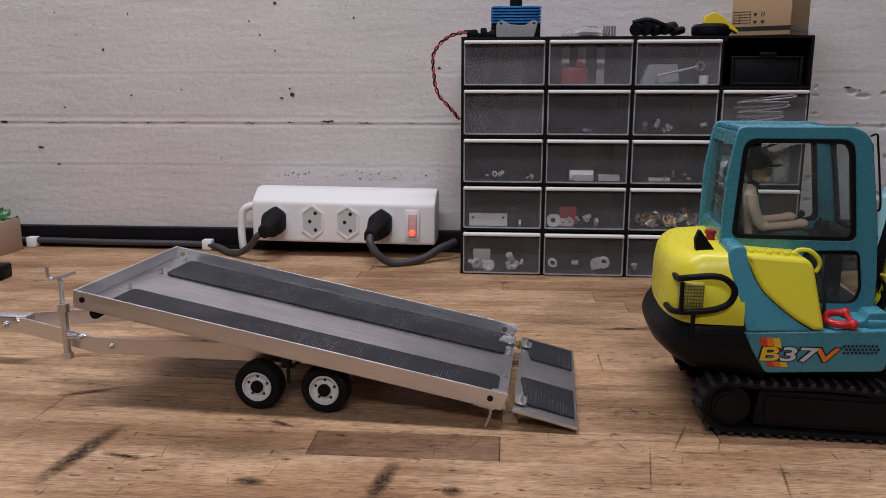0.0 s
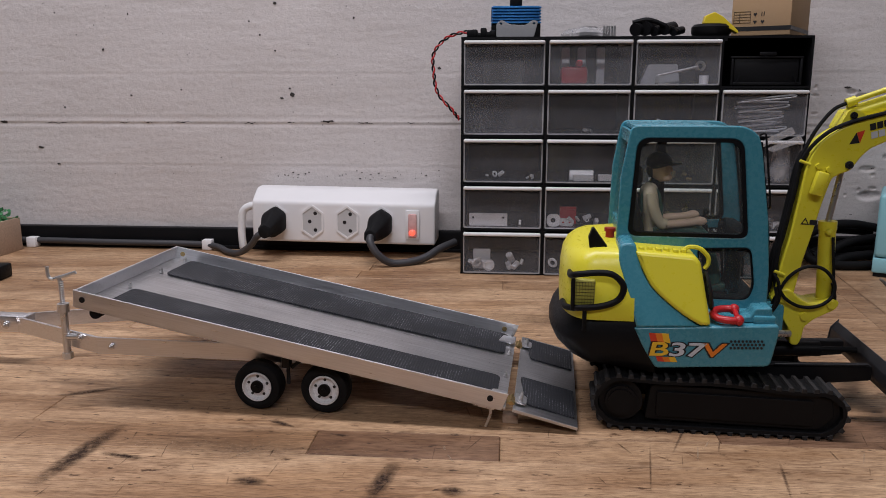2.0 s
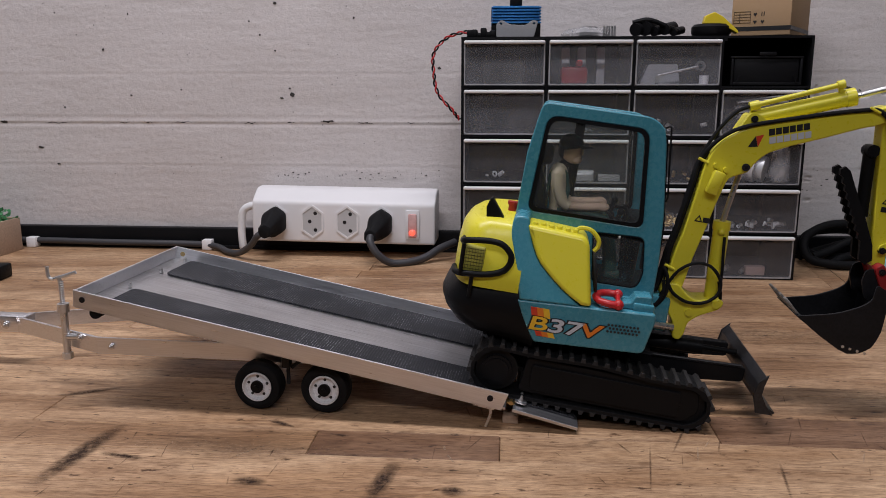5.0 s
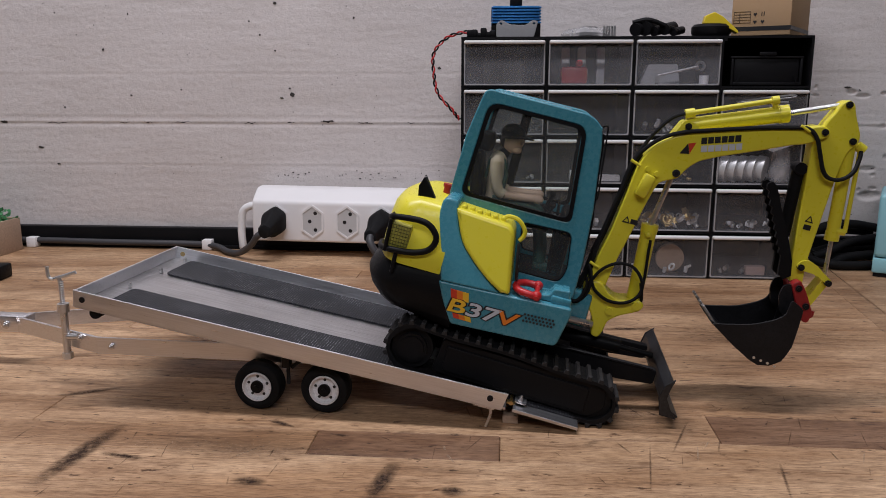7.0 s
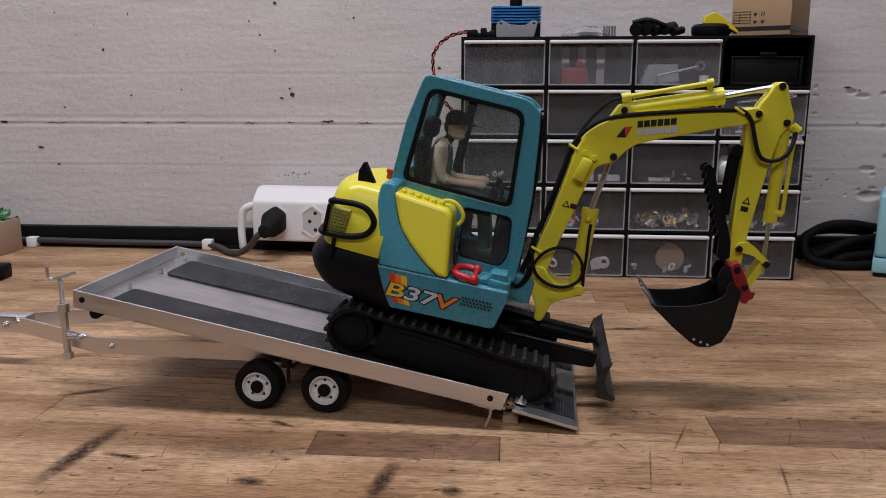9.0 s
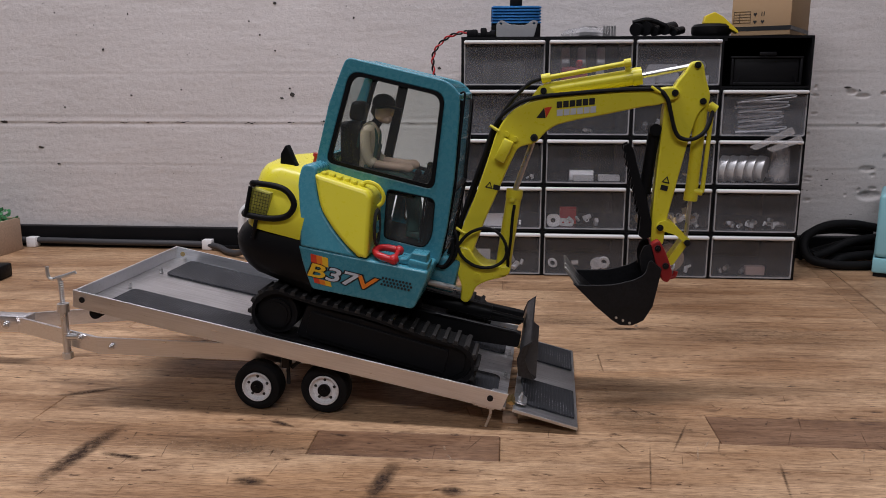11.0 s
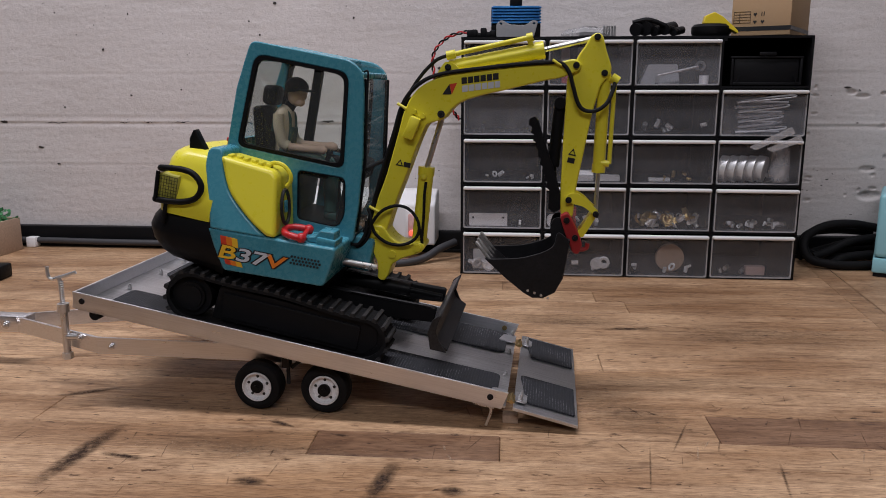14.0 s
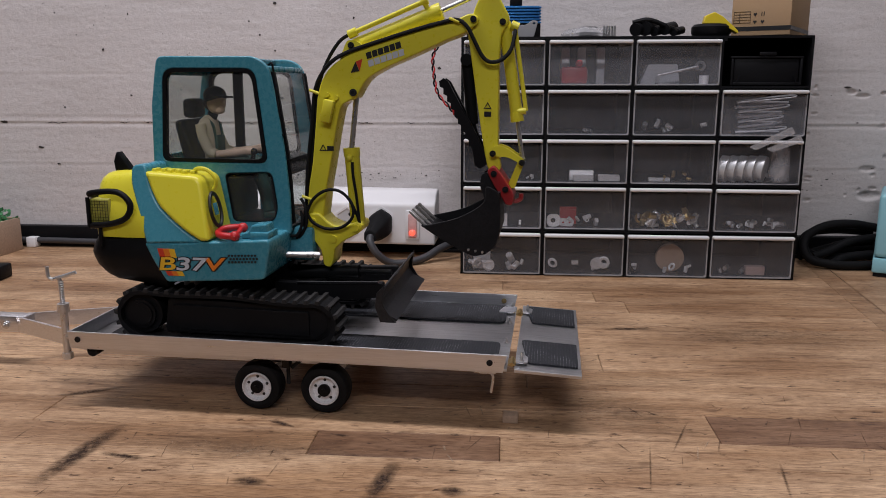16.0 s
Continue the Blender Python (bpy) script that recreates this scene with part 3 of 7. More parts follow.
def build_cabinet():
    e = thing("drawer_cabinet", "black small-parts cabinet with milky clear drawers", "drawer cabinet", CABINET)
    bm = bmesh.new()
    for x in COLS:
        box(bm, x - 0.0011, x + 0.0011, 0.0018, 0.110, 0.0, 0.2365)
    for z in LEVELS:
        box(bm, -0.0008, 0.3331, 0.0022, 0.1097, max(z - 0.0011, 0), z + 0.0011)
    box(bm, -0.0006, 0.3329, 0.1095, 0.111, 0.0002, 0.2368)
    for x in COLS[:-1]:
        for z in LEVELS[1:]:
            box(bm, x + 0.0008, x + 0.0035, 0.0008, 0.004, z - 0.004, z - 0.001)
    part("frame", bm, BLACK, e, "black plastic stacking frame", 0)
    for z in LEVELS[1:5]:
        bm = bmesh.new()
        box(bm, 0.3325, 0.3352, 0.012, 0.10, z - 0.010, z + 0.012, 0.0006)
        part("side_lug", bm, BLACK, e)
    for c in range(4):
        for r in range(5):
            if (c, r) == (3, 4):
                continue
            x0, x1, z0, z1 = COLS[c] + 0.0018, COLS[c + 1] - 0.0018, LEVELS[r] + 0.0018, LEVELS[r + 1] - 0.0018
            d = 0.0016 * math.sin(5 * c + 3 * r)
            bm = bmesh.new()
            # front leans out a little towards its top and has a raised border
            box(bm, x0, x1, 0.0000 + d, 0.0015 + d, z0, z1 - 0.003, 0.0006)
            box(bm, x0, x0 + 0.0014, 0.0016 + d, 0.100, z0, z1 - 0.006)
            box(bm, x1 - 0.0014, x1, 0.0016 + d, 0.100, z0, z1 - 0.006)
            box(bm, x0 + 0.0015, x1 - 0.0015, 0.0016 + d, 0.100, z0, z0 + 0.0012)
            dr = part("drawer", bm, DRAWER_MILKY if r == 4 or (c, r) in ((0, 3), (3, 3)) else DRAWER_CLEAR, e, "milky clear plastic drawer", 0)
            bm = bmesh.new()
            plate(bm, rounded([(x0, z0), (x1, z0), (x1, z1 - 0.002), (x0, z1 - 0.002)], 0.002), -0.0009 + d, -0.0001 + d,
                  holes=[rounded([(x0 + 0.0013, z0 + 0.0013), (x1 - 0.0013, z0 + 0.0013), (x1 - 0.0013, z1 - 0.004), (x0 + 0.0013, z1 - 0.004)], 0.002)])
            part("front_rim", bm, plain_rim(), dr, "", 0)
            bm = bmesh.new()
            box(bm, x0 + 0.0002, x1 - 0.0002, -0.0055 + d, 0.0012 + d, z1 - 0.0040, z1 - 0.0008, 0.0012)
            part("pull_lip", bm, WHITE_TRIM, dr, "milky white pull lip")
    # the one bay without a drawer holds a low black tray
    bm = bmesh.new()
    box(bm, 0.262, 0.322, 0.006, 0.09, 0.1912, 0.1925)
    box(bm, 0.262, 0.322, 0.006, 0.0075, 0.193, 0.216, 0.0006)
    box(bm, 0.262, 0.2635, 0.008, 0.09, 0.193, 0.216)
    box(bm, 0.3205, 0.322, 0.008, 0.09, 0.193, 0.216)
    box(bm, 0.258, 0.326, 0.0045, 0.0075, 0.2165, 0.2185, 0.0006)
    for x in (0.2600, 0.3240):
        box(bm, x - 0.0012, x + 0.0012, 0.0042, 0.0078, 0.1912, 0.2163, 0.0005)
    box(bm, 0.2612, 0.3228, 0.0040, 0.0059, 0.1912, 0.1945, 0.0005)
    box(bm, 0.2840, 0.3000, 0.0030, 0.0044, 0.2190, 0.2225, 0.0006)
    for x in (0.264, 0.320):
        rod(bm, (x, 0.0035, 0.1935), (x + (0.003 if x < 0.3 else -0.003), 0.0035, 0.2010), 0.0006, 6)
    tray = mesh_object("black_tray", bm, BLACK)
    tray.matrix_world = CABINET
    tagged(tray, "open black plastic tray in the empty drawer bay", "tray")


@lru_cache(None)
def plain_rim():
    return clear("milky_drawer_rim", (0.8, 0.8, 0.8), 0.45, (0.55, 0.55, 0.57), 0.25, 0.45)


def in_drawer(c, r):
    return COLS[c] + 0.004, COLS[c + 1] - 0.004, LEVELS[r] + 0.0034


def loose_parts(name, label, category, c, r, material, n, size, seed, kind="stuff", spread=1.0, lift=1.0):
    """A handful of small machined parts lying on a drawer's bottom."""
    rng = random.Random(seed)
    x0, x1, z = in_drawer(c, r)
    bm = bmesh.new()
    for _ in range(n):
        x, y = x0 + 0.006 + (x1 - x0 - 0.012) * (0.5 + (rng.random() - 0.5) * spread), 0.0055 + 0.008 * rng.random()
        s = size * rng.uniform(0.6, 1.3)
        zz = z + s * 0.55 + lift * size * rng.random()
        turn = Euler((rng.random() * 3, rng.random() * 3, rng.random() * 3)).to_matrix().to_4x4()
        k = rng.random()
        if k < 0.45:
            rod(bm, Vector((x, y, zz)) - turn @ Vector((0, 0, s)) * 0.5, Vector((x, y, zz)) + turn @ Vector((0, 0, s)) * 0.5, s * 0.35, 10)
        elif k < 0.8:
            box(bm, -s * 0.6, s * 0.6, -s * 0.3, s * 0.3, -s * 0.25, s * 0.25, s * 0.06, 1, Matrix.Translation((x, y, zz)) @ turn)
        else:
            ring(bm, (x, y, zz), s * 0.45, s * 0.16, turn)
    low = min(v.co.z for v in bm.verts)
    bmesh.ops.translate(bm, verts=bm.verts, vec=(0, 0, z - low))
    o = mesh_object(name, bm, material)
    o.matrix_world = CABINET
    return tagged(o, label, category, kind=kind)


def ring(bm, c, r, t, m=None, seg=14, tseg=6):
    """A torus of radius r and thickness t round the local y axis."""
    mm = Matrix.Translation(c) @ (m or Matrix())
    vs = [[bm.verts.new(mm @ Vector(((r + t * math.cos(b)) * math.cos(a), t * math.sin(b), (r + t * math.cos(b)) * math.sin(a))))
           for b in np.linspace(0, 2 * math.pi, tseg, endpoint=False)] for a in np.linspace(0, 2 * math.pi, seg, endpoint=False)]
    for i in range(seg):
        for k in range(tseg):
            bm.faces.new((vs[i][k], vs[(i + 1) % seg][k], vs[(i + 1) % seg][(k + 1) % tseg], vs[i][(k + 1) % tseg]))


build_wall()
build_tube_fixture()
build_bench()
build_skirting()
build_wall_cable()
build_power_strip()
build_cabinet()


# ---- the trailer ----
PIVOT_S, PIVOT_Z = 0.1412, 0.0263
BED_L0, BED_L1, BED_W = -0.1412, 0.1211, 0.1319
RAIL_TOP, RAIL_LOW, DECK = 0.0196, 0.0092, 0.0110


def bolt(bm, p, r=0.0022, axis="z"):
    d = {"z": Vector((0, 0, 1)), "y": Vector((0, -1, 0)), "x": Vector((1, 0, 0))}[axis]
    p = Vector(p)
    rod(bm, p, p + d * 0.0007, r * 1.35, 14)
    rod(bm, p + d * 0.0007, p + d * 0.0024, r, 6)
    rod(bm, p + d * 0.0024, p + d * 0.0034, r * 0.55, 10)


def build_trailer():
    e = thing("model_trailer", "brushed aluminium tandem-axle model tilt trailer", "model trailer", TRAILER)
    for w, sgn in ((0.026, 1), (0.106, -1)):
        bm = bmesh.new()
        hub = 0.066 - sgn * 0.0055
        outline = [(0.150, w), (0.002, w), (-0.078, hub), (-0.078, hub + sgn * 0.002), (0.002, w + sgn * 0.002), (0.150, w + sgn * 0.002)]
        vs = [[bm.verts.new((x, y, z)) for x, y in outline] for z in (0.0246, 0.0351)]
        for k in range(6):
            bm.faces.new((vs[0][k], vs[0][(k + 1) % 6], vs[1][(k + 1) % 6], vs[1][k]))
        for ring_ in vs:
            bm.faces.new((ring_[0], ring_[1], ring_[4], ring_[5])), bm.faces.new((ring_[1], ring_[2], ring_[3], ring_[4]))
        bar = part("drawbar_side", bm, ALU, e, "flat aluminium drawbar side", 20)
        for x in (0.012, -0.0125):
            bm = bmesh.new()
            y = w - sgn * 0.0002 if x > 0 else w + (hub - w) * 0.181 - sgn * 0.0004
            bolt(bm, (x, y - (0.002 if sgn < 0 else 0), 0.030 if x > 0 else 0.033), 0.0016, "y")
            part("bolt", bm, STEEL, bar)
    bm = bmesh.new()
    box(bm, -0.125, -0.072, 0.0607, 0.0713, 0.0240, 0.0354, 0.0006)
    hitch = part("coupling_block", bm, ALU, e, "aluminium coupling block")
    bm = bmesh.new()
    bolt(bm, (-0.0864, 0.0607, 0.0295), 0.0022, "y")
    part("bolt", bm, STEEL, hitch)
    # screw jack on the drawbar
    jx, jw = -0.0238, 0.0335
    bm = bmesh.new()
    rod(bm, (jx, jw, 0.0215), (jx, jw, 0.0500), 0.0024, 14)
    rod(bm, (jx, jw, 0.0490), (jx, jw, 0.0545), 0.0037, 14)
    rod(bm, (jx + 0.001, jw, 0.0325), (jx + 0.008, jw + 0.001, 0.0325), 0.0022, 12)
    jack = part("screw_jack", bm, STEEL, e, "steel screw jack with a bent crank")
    bm = bmesh.new()
    rod(bm, (jx, jw, 0.0175), (jx, jw, 0.0215), 0.0033, 6)
    part("foot", bm, STEEL, jack)
    bm = bmesh.new()
    rod(bm, (jx, jw, 0.054), (jx - 0.0008, jw, 0.0715), 0.0013, 10)
    for k in range(10):
        ring(bm, (jx, jw, 0.0552 + k * 0.0015), 0.0013, 0.00042, Matrix.Rotation(math.pi / 2, 4, "X"), 10, 5)
    hose(bm, [(jx - 0.0080, jw - 0.001, 0.0785), (jx - 0.0078, jw - 0.001, 0.0735), (jx - 0.0062, jw - 0.001, 0.0708), (jx - 0.002, jw, 0.0712), (jx + 0.0095, jw + 0.002, 0.0748)], 0.0012, 8, 4)
    part("crank", bm, STEEL, jack)
    # axles, wheels
    for s in (0.1132, 0.1546):
        bm = bmesh.new()
        rod(bm, (s, 0.016, 0.0148), (s, 0.116, 0.0148), 0.0022, 10)
        part("axle", bm, STEEL, e)
        for w, sgn in ((0.0085, 1), (0.1235, -1)):
            tyre_bm = bmesh.new()
            ring_prof = [(0.0088, 0.0010), (0.0112, 0.0), (0.0136, 0.0006), (0.0146, 0.0022), (0.0148, 0.0060), (0.0146, 0.0100), (0.0136, 0.0116), (0.0112, 0.0122), (0.0088, 0.0112)]
            lathe(tyre_bm, ring_prof, 40, sgn)
            tyre = part("wheel", tyre_bm, RUBBER, e, "black rubber tyre on a white rim", 30)
            tyre.location = (s, w, 0.0148)
            bm = bmesh.new()
            lathe(bm, [(0.0090, 0.0006), (0.0089, -0.0003), (0.0083, -0.0004), (0.0079, 0.0010), (0.0074, 0.0022), (0.0060, 0.0026), (0.0044, 0.0022), (0.0040, 0.0012), (0.0, 0.0012)], 36, sgn, cap=False)
            part("rim", bm, RIM, tyre, "white painted wheel rim", 30)
            bm = bmesh.new()
            rod(bm, (0, sgn * 0.0030, 0), (0, sgn * -0.0002, 0), 0.0038, 24)
            rod(bm, (0, sgn * 0.0, 0), (0, sgn * -0.0012, 0), 0.0016, 6)
            part("hub", bm, BLACK, tyre)
            bm = bmesh.new()
            for k in range(5):
                a = k * math.pi * 0.4 + 0.3
                rod(bm, (0.0060 * math.cos(a), sgn * 0.0040, 0.0060 * math.sin(a)), (0.0060 * math.cos(a), sgn * 0.0022, 0.0060 * math.sin(a)), 0.0009, 10)
            part("rim_holes", bm, INK, tyre)
    for w in (0.0135, 0.1130):
        bm = bmesh.new()
        box(bm, 0.1280, 0.1330, w - 0.0015, w + 0.004, 0.0260, 0.0340, 0.0006)
        rod(bm, (0.1335, w + 0.001, 0.026), (0.142, w + 0.001, 0.0335), 0.0012, 8)
        rod(bm, (0.1305, w + 0.003, 0.027), (0.1305, w + 0.003, 0.0150), 0.0012, 8)
        part("spring_hanger", bm, WORN_BLACK, e, "small steel suspension bracket")
    return e


def lathe(bm, prof, seg, sgn=1, cap=True):
    """Turns a profile of (radius, y) round the y axis."""
    rows = [[bm.verts.new((r * math.cos(a), sgn * y, r * math.sin(a))) for a in np.linspace(0, 2 * math.pi, seg, endpoint=False)] if r > 1e-5
            else [bm.verts.new((0, sgn * y, 0))] for r, y in prof]
    if cap:
        rows.append(rows[0])
    for a, b in zip(rows, rows[1:]):
        for k in range(seg):
            if len(b) == 1:
                bm.faces.new((a[k], a[(k + 1) % seg], b[0]))
            elif len(a) == 1:
                bm.faces.new((a[0], b[(k + 1) % seg], b[k]))
            else:
                bm.faces.new((a[k], a[(k + 1) % seg], b[(k + 1) % seg], b[k]))


def flat_plate(bm, outline, z0, z1, bevel=0.0, holes=()):
    """A plate lying flat, its outline in x and y."""
    b2 = bmesh.new()
    plate(b2, outline, 0, z1 - z0, holes=holes, bevel=bevel, turn=Matrix())
    me = bpy.data.meshes.new("flat")
    bmesh.ops.translate(b2, verts=b2.verts, vec=(0, -(z1 - z0) / 2, (z0 + z1) / 2))
    b2.to_mesh(me)
    b2.free()
    bm.from_mesh(me)
    bpy.data.meshes.remove(me)


def build_bed(trailer):
    bm = bmesh.new()
    box(bm, BED_L0 + 0.001, BED_L1, 0.0013, BED_W - 0.0013, DECK - 0.0014, DECK)
    bed = part("tipping_bed", bm, ALU_DECK, trailer, "worn aluminium plank deck", 20)
    for y0, y1 in ((0, 0.0012), (BED_W - 0.0012, BED_W)):
        bm = bmesh.new()
        plate(bm, [(BED_L0 - 0.0005, RAIL_TOP), (BED_L1, RAIL_TOP), (BED_L1 - 0.002, RAIL_LOW), (BED_L0 + 0.001, RAIL_LOW)], y0, y1, bevel=0.0002)
        box(bm, BED_L0 + 0.002, BED_L1 - 0.002, min(y0, BED_W - 0.007), min(y0, BED_W - 0.007) + 0.007, RAIL_LOW, RAIL_LOW + 0.0007)
        rail = part("side_rail", bm, ALU, bed, "aluminium angle side rail", 20)
        for x in (BED_L0 + 0.006, BED_L1 - 0.0095):
            bm = bmesh.new()
            rod(bm, (x, y0 - 0.0004, 0.0148), (x, y1 + 0.0004, 0.0148), 0.0018, 14)
            part("rivet", bm, WORN_BLACK if y0 == 0 else BRASS, rail)
    bm = bmesh.new()
    box(bm, BED_L0 - 0.0003, BED_L0 + 0.0009, 0.0013, BED_W - 0.0013, RAIL_LOW, RAIL_TOP - 0.0002)
    part("head_rail", bm, ALU, bed, "aluminium head rail", 20)
    for y0, y1 in ((0.0055, 0.0450), (0.0870, 0.1280)):
        bm = bmesh.new()
        flat_plate(bm, rounded([(BED_L0 + 0.0145, y0), (BED_L1 - 0.006, y0), (BED_L1 - 0.006, y1), (BED_L0 + 0.0145, y1)], 0.005), DECK + 0.0004, DECK + 0.0014)
        part("tread_mat", bm, MAT_TREAD, bed, "dark ribbed rubber tread mat", 20)
        for x in (BED_L0 + 0.0105, BED_L1 - 0.0030):
            for y in (y0 + 0.002, y1 + 0.002):
                bm = bmesh.new()
                bolt(bm, (x, min(y, BED_W - 0.006), DECK + 0.0004), 0.0012)
                part("bolt", bm, STEEL, bed)
    for y in (0.006, 0.108):
        bm = bmesh.new()
        flat_plate(bm, rounded([(BED_L1 - 0.012, y), (BED_L1 - 0.0005, y), (BED_L1 - 0.0005, y + 0.014), (BED_L1 - 0.009, y + 0.014)], 0.002), DECK + 0.0015, DECK + 0.0022)
        part("hinge_leaf", bm, ALU, bed, "", 20)
    bm = bmesh.new()
    rod(bm, (BED_L0 + 0.013, 0.003, RAIL_LOW - 0.0022), (BED_L0 + 0.013, 0.011, RAIL_LOW - 0.0022), 0.0034, 18)
    part("rubber_buffer", bm, RUBBER, bed, "round black rubber buffer")
    # rear prop that hangs under the bed
    bm = bmesh.new()
    box(bm, BED_L1 - 0.018, BED_L1 - 0.006, 0.0015, 0.009, RAIL_LOW - 0.0016, RAIL_LOW - 0.0002, 0.0003)
    hose(bm, [(BED_L1 - 0.0085, 0.002, RAIL_LOW - 0.001), (BED_L1 - 0.0075, 0.002, RAIL_LOW - 0.004), (BED_L1 - 0.0085, 0.002, RAIL_LOW - 0.0125)], 0.0008, 6, 4)
    part("rear_prop", bm, STEEL, bed)
    # loading ramp on its hinges
    bm = bmesh.new()
    flat_plate(bm, [(0, 0.0), (0.0374, 0.0), (0.0374, BED_W), (0, BED_W)], -0.0019, 0.0, 0.0002)
    r = part("loading_ramp", bm, ALU_DECK, bed, "hinged aluminium loading ramp", 20)
    r.matrix_local = pose(BED_L1 + 0.0042, 0, DECK + 0.0008, 0, math.degrees(0.047))
    for y0, y1 in ((0.010, 0.050), (0.088, 0.126)):
        bm = bmesh.new()
        flat_plate(bm, rounded([(0.0075, y0), (0.0355, y0), (0.0355, y1), (0.0020, y1)], [0.002, 0.001, 0.001, 0.003]), 0.0003, 0.0013)
        part("ramp_mat", bm, MAT_TREAD, r, "dark ribbed rubber mat", 20)
    for y in (0.012, 0.112):
        bm = bmesh.new()
        flat_plate(bm, rounded([(0.0003, y - 0.006), (0.007, y - 0.006), (0.007, y + 0.006), (0.0003, y + 0.008)], 0.002), 0.0014, 0.0021)
        part("hinge_leaf", bm, ALU, r, "", 20)
        for dy in (0.003, -0.003):
            bm = bmesh.new()
            bolt(bm, (0.0035, y + dy, 0.0021), 0.0011)
            part("bolt", bm, STEEL, r)
        bm = bmesh.new()
        for k in range(4):
            rod(bm, (-0.0016, y - 0.006 + 0.003 * k, 0.0004), (-0.0016, y - 0.0034 + 0.003 * k, 0.0004), 0.0012, 10)
        box(bm, -0.0040, 0.0006, y - 0.0055, y + 0.0055, -0.0004, 0.0003)
        part("hinge_barrel", bm, BRASS, r, "brass hinge barrel")
    return bed


trailer = build_trailer()
bed = build_bed(trailer)


# ---- the model excavator: x forward, y across (the tank side is negative), z up from the ground ----
def paint(bm, first, index):
    bm.faces.ensure_lookup_table()
    for f in bm.faces[first:]:
        f.material_index = index


def rear_plan(z, inset, half, x_front, x_rear):
    """A ring of the rear body: straight sides, rounded back."""
    hw = half - inset * 0.55
    pts = [(x_front, -half, z), (x_front, half, z)]
    for k in range(25):
        y = hw * math.cos(math.pi * k / 24)
        c = max(0.0, 1 - (abs(y) / hw) ** 2.6) ** (1 / 2.6)
        pts.append((-0.060 - (-0.060 - (x_rear + inset)) * c, y, z))
    return pts


def lean_in(bm):
    """Leans a side panel inwards towards its top."""
    for v in bm.verts:
        if v.co.y < -0.030:
            v.co.y += max(0.0, v.co.z - 0.062) * 0.20


def build_upper(ex):
    bm = bmesh.new()
    loft(bm, [rear_plan(z, i, 0.0540, -0.026, -0.0852) for z, i in ((0.0345, 0.024), (0.0358, 0.017), (0.0395, 0.0090), (0.0450, 0.0030), (0.0500, 0.0006), (0.0525, 0.0), (0.0575, 0.0016), (0.0620, 0.0050), (0.0632, 0.0064))])
    part("counterweight", bm, BLACK, ex, "black moulded counterweight", 35)
    bm = bmesh.new()
    loft(bm, [rear_plan(z, i, 0.0535 - max(0, z - 0.07) * 0.22, -0.0385, -0.0795) for z, i in ((0.0634, 0.0004), (0.0700, 0.0), (0.0850, 0.0004), (0.0930, 0.0016), (0.0970, 0.0038), (0.0995, 0.0074), (0.1010, 0.0130), (0.1018, 0.0220))])
    hood = part("engine_hood", bm, YELLOW, ex, "lime yellow rounded engine hood", 50)
    bm = bmesh.new()
    plate(bm, [(-0.0625, 0.0960), (-0.0515, 0.0960), (-0.0518, 0.0998), (-0.0610, 0.1124), (-0.0622, 0.1120), (-0.0640, 0.1067)], -0.037, -0.031, bevel=0.0006)
    part("exhaust_stub", bm, BLACK, hood, "black slanted exhaust stub")
    bm = bmesh.new()
    rod(bm, (-0.0500, -0.006, 0.101), (-0.0500, -0.006, 0.1055), 0.0026, 14)
    rod(bm, (-0.0500, -0.006, 0.1055), (-0.0500, -0.006, 0.1075), 0.0034, 14)
    part("red_cap", bm, DARK_RED, hood, "small dark red cap")
    # rear lamp with its mesh and the tube guard round it
    bm = bmesh.new()
    box(bm, -0.0728, -0.0600, -0.0530, -0.0400, 0.0680, 0.0860, 0.001)
    lamp = part("rear_lamp", bm, AMBER_MESH, ex, "olive mesh rear lamp panel")
    bm = bmesh.new()
    for k in range(8):
        box(bm, -0.0720 + k * 0.0016, -0.07186 + k * 0.0016, -0.0533, -0.0529, 0.0690, 0.0850)
    for k in range(9):
        box(bm, -0.0723, -0.0604, -0.0534, -0.0530, 0.0694 + k * 0.0019, 0.06954 + k * 0.0019)
    part("lamp_mesh", bm, LAMP_WIRE, lamp)
    bm = bmesh.new()
    hose(bm, [(-0.0735, -0.036, 0.0868), (-0.0735, -0.0465, 0.0872), (-0.0700, -0.0545, 0.0895), (-0.0575, -0.0555, 0.0910), (-0.0500, -0.0555, 0.0895), (-0.0450, -0.0555, 0.0835), (-0.0475, -0.0555, 0.0762),
              (-0.0560, -0.0555, 0.0722), (-0.0690, -0.0548, 0.0705), (-0.0755, -0.0475, 0.0690), (-0.0775, -0.036, 0.0690)], 0.0018, 10)
    for x, z in ((-0.0722, 0.078), (-0.0655, 0.0665)):
        rod(bm, (x, -0.0545, z - 0.009), (x, -0.0545, z + (0.009 if z > 0.07 else 0.0035)), 0.0012, 8)
    part("lamp_guard", bm, BLACK, ex, "bent black tube lamp guard")
    # teal platform, arch and step
    bm = bmesh.new()
    plate(bm, rounded([(-0.0382, 0.0603), (-0.0330, 0.0490), (-0.0257, 0.0374), (0.0350, 0.0410), (0.0385, 0.0602), (0.0380, 0.0648), (0.0, 0.0625)], [0.001, 0.006, 0.002, 0.003, 0.002, 0.002, 0]), -0.0548, 0.0548, bevel=0.0012, bevel_res=2)
    low = part("platform_skirt", bm, TEAL, ex, "teal platform skirt", 35)
    bm = bmesh.new()
